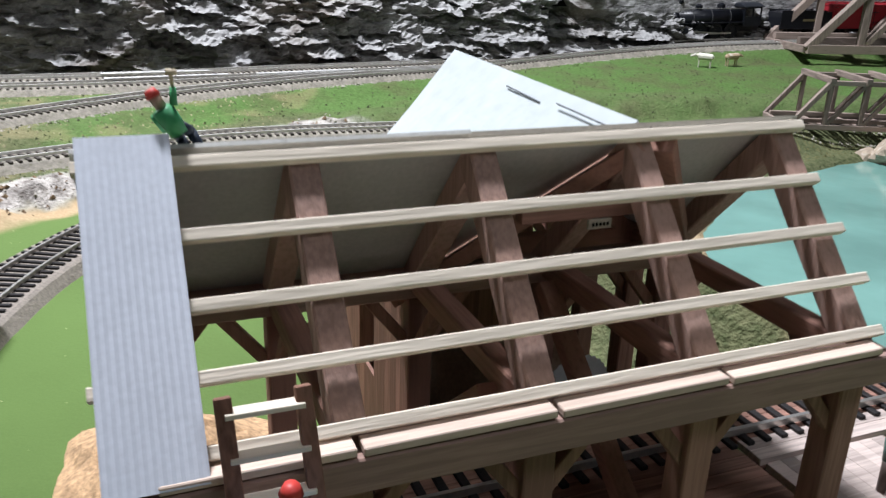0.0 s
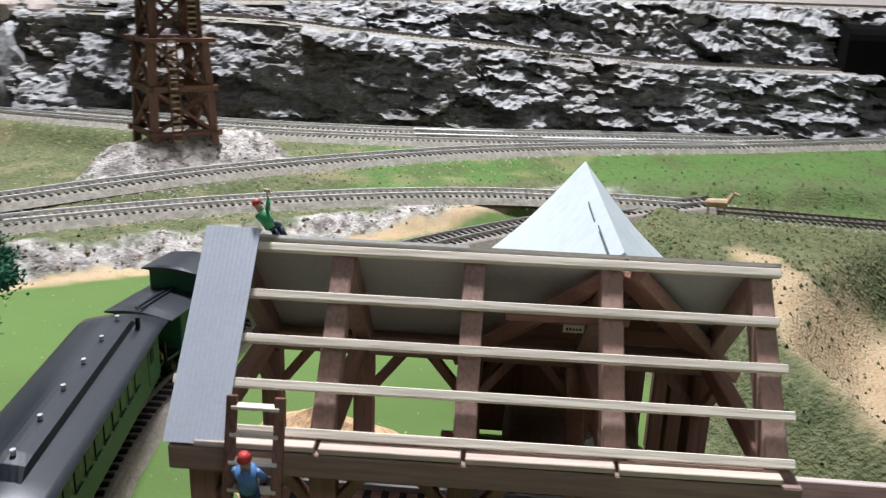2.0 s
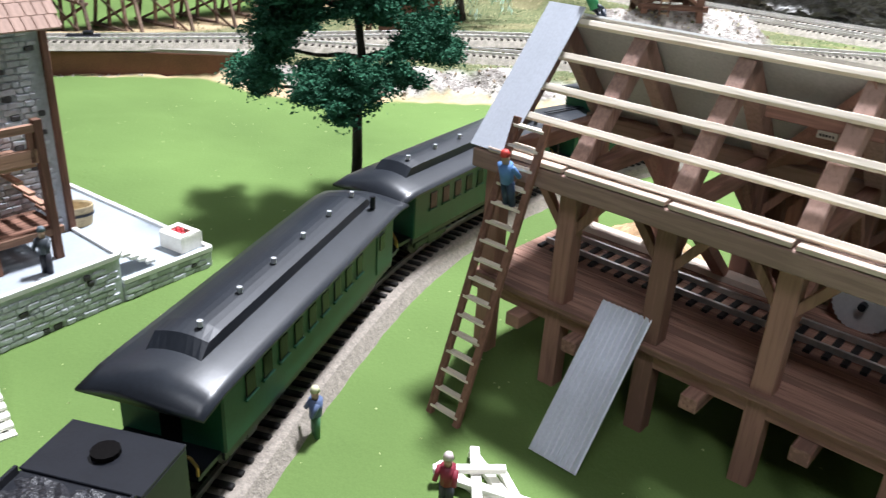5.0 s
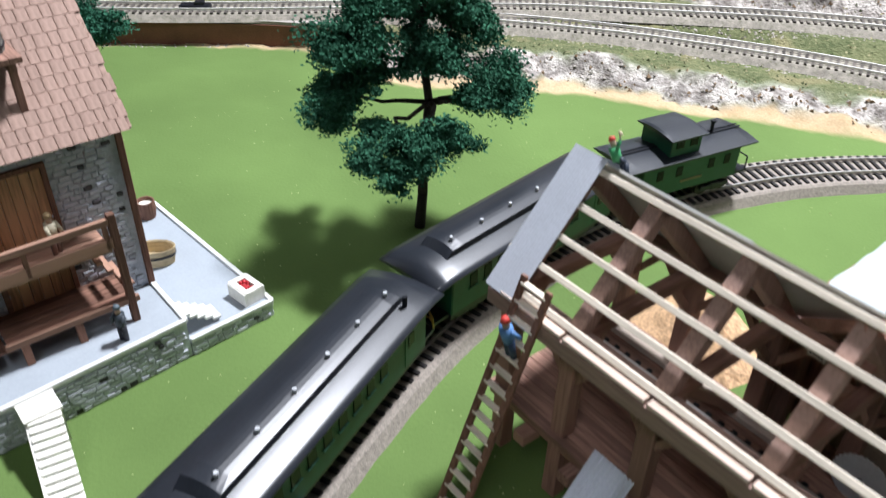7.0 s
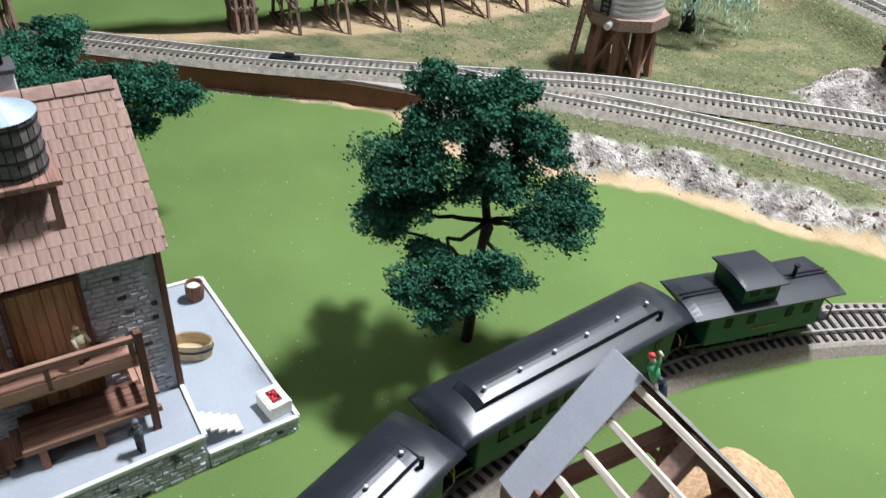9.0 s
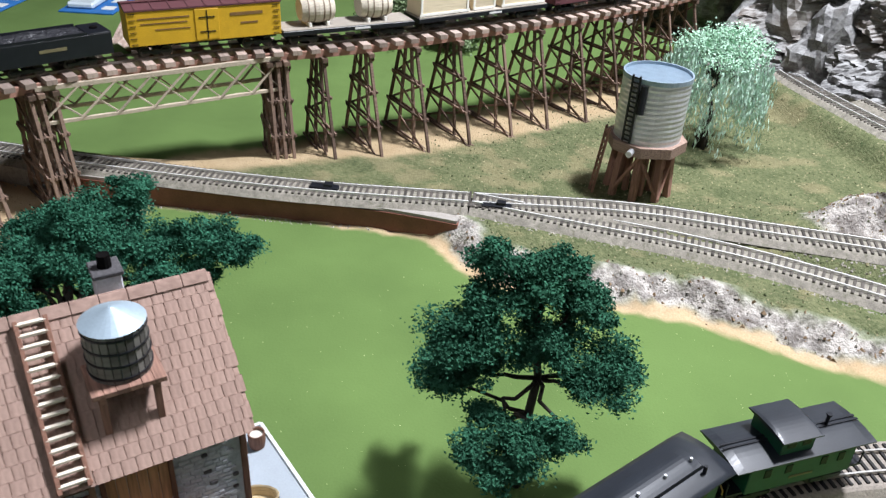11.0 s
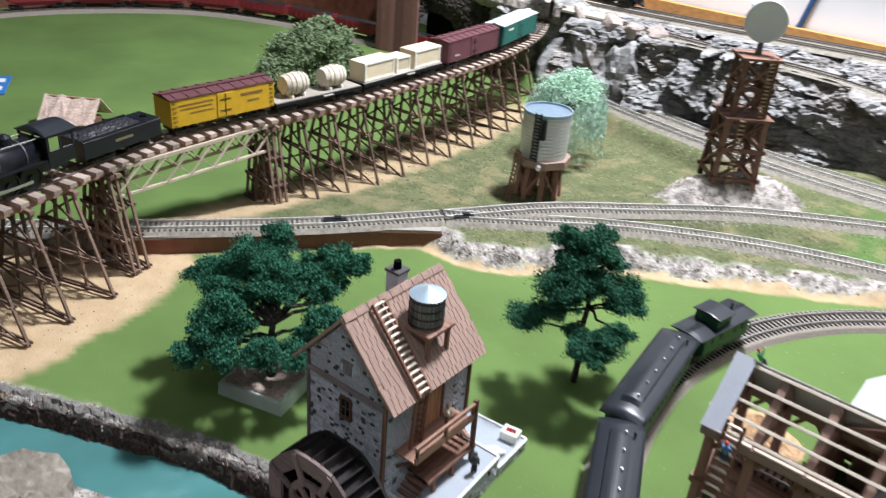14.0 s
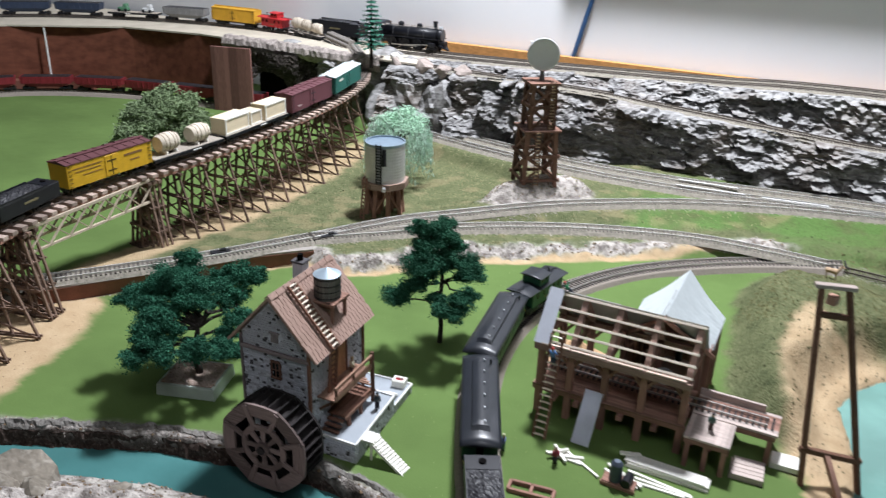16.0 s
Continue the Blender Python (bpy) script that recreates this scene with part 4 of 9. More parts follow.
        part("deck_plank", bm, BROWN_LIGHT, mill)
    bm = bmesh.new()
    box(bm, (0.0058, 0.0008, 0.0022), pose(-0.0510, 0.0285, 0.1032), 0.0001)
    sign = part("sign_board", bm, material("faded_cream_sign", (0.34, 0.31, 0.25), 0.8), mill, "faded cream sign board with an illegible dark word")
    for k in range(5):
        bm = bmesh.new()
        box(bm, (0.0005, 0.0002, 0.0007), pose(-0.0528 + 0.0009 * k, 0.02798, 0.1032))
        part("letter_bar", bm, DARK, sign)
    bm = bmesh.new()
    beam(bm, (-0.070, 0.0300, 0.1065), (-0.036, 0.0300, 0.1065), 0.003, 0.004, 0.0002)
    part("collar_beam", bm, BROWN, mill)
    # board wall on the wing's west side, with a window gap
    for k in range(14):
        v = 0.0705 + 0.0053 * k
        gap = 5 <= k <= 7
        for z0, z1 in (((0.002, 0.036), (0.056, 0.078)) if gap else ((0.002, 0.078),)):
            bm = bmesh.new()
            beam(bm, (-0.0815, v, z0), (-0.0815, v, z1), 0.0012, 0.00535, 0.0001, (0, 1, 0))
            part("wall_board", bm, BROWN, mill)
    return mill


build_sawmill()


def build_saw():
    """The circular saw on its frame beside the carriage track."""
    saw = thing("circular_saw", SAW @ pose(-0.0335, 0.0575, DECK), "round grey steel saw blade on a dark frame on the deck", "circular saw")
    bm = bmesh.new()
    rim = [(0.0098 * (1 + 0.05 * (i % 2)) * math.cos(i * math.tau / 64), 0.0098 * (1 + 0.05 * (i % 2)) * math.sin(i * math.tau / 64)) for i in range(64)]
    prism(bm, rim, -0.0003, 0.0003)
    bm.transform(pose(0, 0, 0.0095, 90, 0, 0))
    part("blade", bm, material("saw_steel", (0.62, 0.63, 0.66), 0.4, 0.35, 0.1, 200, 0.05), saw, "grey steel saw blade")
    bm = bmesh.new()
    rod(bm, (0, -0.003, 0.0095), (0, 0.008, 0.0095), 0.0014, n=10)
    part("arbor", bm, LOCO_BLACK, saw)
    for x in (-0.006, 0.006):
        bm = bmesh.new()
        beam(bm, (x, 0.0035, 0), (x * 0.3, 0.0035, 0.0085), 0.0022, 0.0022, 0.0002, (0, 1, 0))
        part("stand_leg", bm, RED_BROWN_WOOD, saw)
    bm = bmesh.new()
    box(bm, (0.013, 0.006, 0.005), pose(0.002, 0.0085, 0.0025), 0.0004)
    part("motor_box", bm, RED_BROWN_WOOD, saw)


build_saw()
LOG_LINE = [tuple(SAW @ Vector((u, 0.0400, DECK - 0.0001))) for u in (-0.145, -0.07, 0.0, 0.079)]
track("carriage_track", LOG_LINE, "short black-tied log carriage track on the mill deck", bed=False, ties=TIE_SHORT, half_gauge=0.0060)
bm = bmesh.new()
beam(bm, (-0.147, 0.0592, DECK + 0.0014), (-0.058, 0.0592, DECK + 0.0014), 0.0068, 0.0026, 0.0002)
guard = finish(bm, "guard_plank", SAWN_PINK)
guard.matrix_basis = SAW
tagged(guard, "pale pinkish guard plank beside the carriage track", "plank")


def build_outfeed():
    """The open decks beyond the mill's end, on short posts."""
    deck = thing("outfeed_deck", SAW, "low brown plank outfeed deck carrying the carriage track on posts", "deck")
    for k in range(8):
        v = 0.0255 + 0.0046 * k
        bm = bmesh.new()
        beam(bm, (0.0035, v, DECK - 0.0012), (0.0815, v, DECK - 0.0012), 0.0045, 0.0022, 0.0001)
        part("deck_plank", bm, grained("bleached_plank", (0.50, 0.415, 0.375), vary=0.25) if k in (0, 1, 7) else BROWN, deck)
    for v in (0.0245, 0.0595):
        bm = bmesh.new()
        beam(bm, (0.0035, v, DECK - 0.005), (0.080, v, DECK - 0.005), 0.004, 0.005, 0.0003)
        part("sill", bm, BROWN, deck)
        for u in (0.04, 0.076):
            x, y, z = SAW @ Vector((u, v, 0))
            bm = bmesh.new()
            beam(bm, (u, v, height(x, y) - 0.003), (u, v, DECK - 0.007), 0.005, 0.005, 0.0003, (0, 1, 0))
            part("post", bm, BROWN, deck)
    bm = bmesh.new()
    beam(bm, (0.004, 0.0600, DECK + 0.0035), (0.066, 0.0600, DECK + 0.0035), 0.003, 0.007, 0.0003)
    part("side_board", bm, grained("bleached_plank", (0.50, 0.415, 0.375), vary=0.25), deck)
    landing = thing("landing_deck", SAW, "small worn plank landing on posts in front of the mill", "deck")
    for k in range(9):
        u = 0.006 + 0.0046 * k
        bm = bmesh.new()
        beam(bm, (u, -0.0185, DECK - 0.0012), (u, 0.0215, DECK - 0.0012), 0.0045, 0.0022, 0.0001, (0, 0, 1))
        part("deck_plank", bm, grained("bleached_plank", (0.50, 0.415, 0.375), vary=0.25), landing)
    for v in (-0.016, 0.0185):
        bm = bmesh.new()
        beam(bm, (0.004, v, DECK - 0.005), (0.0445, v, DECK - 0.005), 0.004, 0.005, 0.0003)
        part("sill", bm, BROWN, landing)
    for u in (0.008, 0.025, 0.041):
        for v in (-0.0155, 0.0185):
            bm = bmesh.new()
            beam(bm, (u, v, -0.003), (u, v, DECK - 0.007), 0.0045, 0.0045, 0.0003, (0, 1, 0))
            part("post", bm, BROWN, landing)


build_outfeed()


def build_ladder(m, foot, top, width, rungs, label, rail_w=0.0017):
    lad = thing("ladder", m, label, "ladder")
    foot, top = Vector(foot), Vector(top)
    for s in (0, 1):
        o = Vector((width * s, 0, 0))
        bm = bmesh.new()
        beam(bm, foot + o, top + o, rail_w, rail_w * 1.5, 0.0002, (1, 0, 0))
        part("side_rail", bm, RED_BROWN_WOOD, lad)
    for k in range(rungs):
        p = foot.lerp(top, (k + 0.6) / rungs)
        bm = bmesh.new()
        beam(bm, p, p + Vector((width, 0, 0)), 0.0024, 0.0009, 0.0001)
        part("rung", bm, PALE, lad)
    return lad


build_ladder(SAW, (-0.1325, -0.0455, -0.001), (-0.1355, -0.0065, 0.0955), 0.0118, 16, "brown wooden ladder with pale rungs leaning on the saw mill eave")


def corrugated_sheet():
    m = SAW @ pose(-0.0965, 0, 0)
    bm = bmesh.new()
    rows = []
    for p in ((0, -0.0375, 0.0008), (0.0, -0.0035, 0.0425)):
        rows.append([Vector(p) + Vector((0.0175 * i / 63, -0.0008 * math.sin(i * math.pi / 3.5), 0.0007 * math.sin(i * math.pi / 3.5))) for i in range(64)])
    loft(bm, rows, close=False, caps=False)
    ob = finish(bm, "corrugated_sheet", material("bright_corrugated_tin", (0.78, 0.80, 0.87), 0.32, 0.1, 0.1, 80, 0.05))
    s = ob.modifiers.new("thickness", "SOLIDIFY")
    s.thickness = 0.0004
    ob.matrix_basis = m
    tagged(ob, "bright corrugated tin sheet leaning against the mill deck", "metal sheet")


corrugated_sheet()


def figurine(m, shirt, legs, hat, label, seated=False, tall=0.019):
    """A small cast toy figure as one plain mesh."""
    bm = bmesh.new()
    s = tall / 0.019

    def blob(a, b, r1, r2, slot, n=8):
        before = set(bm.faces)
        rod(bm, [c * s for c in a], [c * s for c in b], r1 * s, r2 * s, n)
        for f in bm.faces:
            if f not in before:
                f.material_index = slot

    if seated:
        for x in (-0.001, 0.001):
            blob((x, -0.0002, 0.001), (x * 1.4, -0.0026, -0.0012), 0.0014, 0.0012, 1)
            blob((x * 1.4, -0.0026, -0.0012), (x * 1.4, -0.0018, -0.0068), 0.0012, 0.0010, 1)
        # a raised hammer
        blob((-0.0024, 0, 0.0056), (-0.0042, -0.0012, 0.0088), 0.0009, 0.0007, 0)
        blob((-0.0040, -0.0014, 0.0086), (-0.0056, -0.0010, 0.0116), 0.0004, 0.0004, 4, 6)
        blob((-0.0048, -0.0012, 0.0122), (-0.0066, -0.0012, 0.0110), 0.0007, 0.0007, 4, 6)
        z = 0.0
    else:
        blob((-0.0012, 0, 0), (-0.001, 0, 0.0085), 0.0011, 0.0014, 1)
        blob((0.0012, 0, 0), (0.001, 0, 0.0085), 0.0011, 0.0014, 1)
        z = 0.0082
    blob((0, 0, z), (0, 0.0002, z + 0.0062), 0.0021, 0.0024, 0, 10)
    for x in (1,) if seated else (-1, 1):
        blob((x * 0.0024, 0, z + 0.0056), (x * 0.0030, -0.0022, z + 0.0014), 0.0009, 0.0008, 0)
    for a, b, r1, r2, slot in (((0, 0, z + 0.0065), (0, 0, z + 0.0095), 0.0012, 0.0013, 2), ((0, 0, z + 0.0092), (0, 0, z + 0.0108), 0.0017, 0.0011, 3)):
        blob(a, b, r1, r2, slot, 10)
    bmesh.ops.remove_doubles(bm, verts=bm.verts, dist=0.00001)
    ob = finish(bm, "figurine", None, smooth=True)
    for c in (shirt, legs, (0.5, 0.33, 0.25), hat, (0.55, 0.45, 0.30)):
        ob.data.materials.append(material("toy_paint_%02d%02d%02d" % tuple(int(99 * v) for v in c), c, 0.5, 0, 0.1, 300, 0.05))
    ob.matrix_basis = m
    return tagged(ob, label, "figurine", "toy figures")


figurine(SAW @ pose(-0.1360, 0.0330, 0.1262, 0, -30, 0) @ pose(0, 0, 0, 0, 0, 165), (0.05, 0.30, 0.12), (0.02, 0.03, 0.05), (0.55, 0.05, 0.04), "toy figure in green shirt and red cap on the ridge", True, 0.0155)
figurine(SAW @ pose(-0.1285, -0.0165, 0.0695, -14, 0, 180), (0.10, 0.22, 0.45), (0.03, 0.05, 0.10), (0.55, 0.05, 0.04), "toy figure in blue shirt and red cap climbing the ladder", False, 0.020)
figurine(SAW @ pose(0.024, 0.0025, DECK), (0.06, 0.12, 0.10), (0.10, 0.07, 0.06), (0.06, 0.05, 0.05), "toy figure in dark clothes on the mill landing")
figurine(pose(-0.016, 0.027, 0.0), (0.10, 0.14, 0.25), (0.06, 0.16, 0.08), (0.55, 0.55, 0.35), "toy figure with a pale hat on the lawn by the track")
figurine(pose(0.028, 0.052, 0.0, 0, 0, 40), (0.25, 0.03, 0.05), (0.05, 0.05, 0.06), (0.6, 0.5, 0.5), "toy figure in dark red beside the lumber pile")


# ---- lumber and loose stock in front of the mill ----
def board_pile(x, y, turn, boards, label, mat=PALE):
    root = thing("lumber_pile", frame_at(x, y, turn), label, "lumber pile", "lumber piles")
    rnd = random.Random(int(x * 1000) + 7)
    for length, w, h, dx, dy, dz, a in boards:
        bm = bmesh.new()
        box(bm, (length, w, h), pose(dx, dy, dz + h / 2, rnd.uniform(-2, 2), 0, a), 0.0002)
        part("board", bm, mat, root)
    return root


SAWN = material("white_sawn_wood", (0.86, 0.84, 0.77), 0.8, 0, 0.1, 300, 0.1)
board_pile(0.028, 0.063, 12, [(0.034, 0.003, 0.002, 0, 0, 0, 8), (0.034, 0.003, 0.002, 0.002, 0.006, 0, -12), (0.03, 0.003, 0.002, 0.004, 0.002, 0.002, 30), (0.045, 0.0025, 0.002, 0.018, 0.004, 0, -20), (0.026, 0.003, 0.002, -0.004, 0.002, 0.002, -38), (0.022, 0.0025, 0.002, -0.006, 0.001, 0.004, 55)], "loose pile of pale sawn boards on the lawn", SAWN)
board_pile(0.107, 0.100, 20, [(0.066, 0.0028, 0.002, 0, 0, 0, 0), (0.062, 0.0028, 0.002, -0.004, -0.005, 0, 4), (0.060, 0.0028, 0.002, 0.002, 0.0045, 0, -5), (0.040, 0.003, 0.002, -0.028, -0.004, 0.002, -24), (0.036, 0.003, 0.002, -0.030, -0.008, 0, -18)], "scattered long pale boards on the lawn", SAWN)
board_pile(0.104, 0.122, 22, [(0.076, 0.016, 0.0022, 0, 0, 0, 0), (0.074, 0.015, 0.0022, 0.001, 0.0005, 0.0022, 1), (0.074, 0.013, 0.0022, -0.002, 0, 0.0044, -1), (0.020, 0.004, 0.002, -0.036, 0.003, 0.0066, 20)], "neat stack of bright sawn planks on the lawn", SAWN)
board_pile(0.149, 0.183, 25, [(0.030, 0.0055, 0.003, 0, -0.012 + 0.006 * k, 0, 0) for k in range(5)] + [(0.028, 0.0055, 0.003, 0.001, -0.012 + 0.006 * k, 0.003, 1) for k in range(5)], "low stack of worn pinkish planks", material("pinkish_plank", (0.48, 0.40, 0.36), 0.8, 0, 0.2, 300, 0.2, per_object=0.5))
board_pile(0.166, 0.222, 24, [(0.026, 0.020, 0.003, 0, 0, 0, 0), (0.026, 0.020, 0.003, 0.0005, 0, 0.003, 1)], "small stack of white boards by the outfeed deck", SAWN)


def winch():
    root = thing("steam_donkey", frame_at(0.081, 0.074, 20), "small dark steam donkey engine on a timber sled", "donkey engine")
    bm = bmesh.new()
    rod(bm, (0, 0, 0.004), (0, 0, 0.022), 0.006, 0.0055, 16)
    rod(bm, (0, 0, 0.022), (0, 0, 0.025), 0.0055, 0.003, 16)
    part("boiler", bm, material("dark_steel_blue", (0.07, 0.09, 0.12), 0.5, 0.3), root)
    bm = bmesh.new()
    rod(bm, (0.011, -0.007, 0.008), (0.011, 0.007, 0.008), 0.0045, n=14)
    part("drum", bm, LOCO_BLACK, root)
    for y in (-0.006, 0.006):
        bm = bmesh.new()
        beam(bm, (-0.012, y, 0.0018), (0.02, y, 0.0018), 0.003, 0.0036, 0.0003)
        part("skid", bm, BROWN, root)
    bm = bmesh.new()
    box(bm, (0.03, 0.013, 0.001), pose(0.004, 0, 0.0041))
    part("sled_deck", bm, BROWN, root)


winch()


def fence():
    root = thing("timber_frame", frame_at(0.045, 0.0, 30), "low dark timber frame lying on the lawn", "timber frame")
    for a, b in (((-0.02, 0, 0.002), (0.02, 0, 0.002)), ((-0.02, 0.012, 0.002), (0.02, 0.012, 0.002)), ((-0.02, 0, 0.002), (-0.02, 0.012, 0.002)), ((0.02, 0, 0.002), (0.02, 0.012, 0.002)), ((0, 0, 0.002), (0, 0.012, 0.002))):
        bm = bmesh.new()
        beam(bm, a, b, 0.003, 0.004, 0.0003)
        part("timber", bm, BROWN, root)


fence()


# ---- boiler under the wing and the chip pile ----
def boiler_tank():
    m = SAW @ pose(-0.040, 0.098, 0)
    root = thing("boiler", m, "tan and grey steam boiler under the mill wing", "boiler")
    bm = bmesh.new()
    rings = [[(x, r * math.cos(i / 24 * math.tau), 0.030 + r * math.sin(i / 24 * math.tau)) for i in range(24)] for x, r in ((-0.026, 0.002), (-0.025, 0.011), (-0.0235, 0.0135), (0.022, 0.0135), (0.024, 0.011), (0.0245, 0.002))]
    loft(bm, rings)
    part("shell", bm, material("tan_boiler", (0.36, 0.27, 0.20), 0.6, 0.1, 0.3, 60, 0.2), root, "", True)
    for x in (-0.014, 0.013):
        bm = bmesh.new()
        box(bm, (0.006, 0.022, 0.022), pose(x, 0, 0.009), 0.0006)
        part("saddle", bm, BROWN, root)
    bm = bmesh.new()
    rod(bm, (0.012, 0, 0.042), (0.012, 0, 0.062), 0.0035, 0.003, 14)
    part("flue", bm, LOCO_BLACK, root)


boiler_tank()


def chip_pile(x, y, r, h, label):
    bm = bmesh.new()
    rnd = random.Random(12)
    rings = []
    for k in range(10):
        t = k / 9
        rings.append([((x + r * t * (1 + 0.12 * math.sin(3 * a) + 0.05 * math.sin(7 * a + k)) * math.cos(a)), y + r * t * (1 + 0.12 * math.sin(3 * a)) * math.sin(a), h * (1 - t) ** 1.2 - 0.001 + rnd.uniform(-1, 1) * 0.0008 * (t < 0.95)) for a in (i / 36 * math.tau for i in range(36))])
    loft(bm, rings)
    ob = finish(bm, "sawdust_pile", material("wood_chips", (0.50, 0.32, 0.18), 0.95, 0, 0.5, 300, 1.0, 700), smooth=False)
    return tagged(ob, label, "wood chips", kind="stuff")


chip_pile(-0.085, 0.214, 0.040, 0.024, "heap of tan wood chips behind the saw mill")

# ---- trains ----
def along(line):
    """A smooth line with its running length, for setting cars on a track."""
    p = spline(line, 0.004)
    s = np.r_[0, np.cumsum(np.linalg.norm(np.diff(p, axis=0), axis=1))]
    return p, s


def car_pose(line, centre, length, lift):
    p, s = along(line)
    a, b = (Vector([float(np.interp(centre + k * length * 0.35, s, p[:, i])) for i in range(3)]) for k in (-1, 1))
    mid, d = (a + b) / 2, b - a
    return pose(mid.x, mid.y, mid.z + lift, 0, -math.degrees(math.atan2(d.z, math.hypot(d.x, d.y))), math.degrees(math.atan2(d.y, d.x)))


def nearest(line, x, y):
    p, s = along(line)
    return float(s[np.argmin(np.hypot(p[:, 0] - x, p[:, 1] - y))])


WHEEL = bpy.data.meshes.new("wheel")
bm = bmesh.new()
rod(bm, (0, -0.0012, 0), (0, 0.0012, 0), 0.0048, n=16)
rod(bm, (0, 0.0012, 0), (0, 0.0018, 0), 0.0053, n=16)
bm.to_mesh(WHEEL)
bm.free()
WHEEL.materials.append(material("dark_wheel_metal", (0.06, 0.055, 0.05), 0.45, 0.6))


def truck(parent, x, base=0.019):
    bm = bmesh.new()
    for y in (-0.0115, 0.0115):
        box(bm, (base + 0.006, 0.0018, 0.0032), pose(x, y, 0.0055), 0.0004)
        box(bm, (0.006, 0.0022, 0.0048), pose(x, y, 0.0055), 0.0004)
    box(bm, (0.004, 0.022, 0.003), pose(x, 0, 0.0065))
    t = part("truck", bm, LOCO_BLACK, parent)
    for dx in (-base / 2, base / 2):
        for y, r in ((-0.0085, 0), (0.0085, 180)):
            shared("wheel", WHEEL, t, pose(x + dx, y, 0.0049, 0, 0, r))
    return t


def arch(width, rise, n=12, z=0.0):
    return [(-width / 2 + width * i / n, z + rise * math.sin(math.pi * i / n)) for i in range(n + 1)]


def roof_shell(length, width, rise, z, drop=0.0):
    """A turtle-back roof, with rounded-down ends."""
    bm = bmesh.new()
    rings = []
    for k in range(17):
        t = -1 + k / 8
        e = max(0, (abs(t) - 0.82) / 0.18)
        rings.append([(t * length / 2, y, z - drop * e * e + u * (1 - 0.35 * e * e)) for y, u in arch(width, rise)] + [(t * length / 2, y, z - drop * e * e - 0.0008) for y, u in arch(width, 0)[::-1]])
    return loft(bm, rings)


GLASS_DARK = material("dark_window_glass", (0.006, 0.008, 0.008), 0.15, 0, 0.1, 100, 0, spec=0.12)
BRASS = material("brass_rail", (0.55, 0.38, 0.14), 0.35, 0.9, 0.1, 200, 0.05)


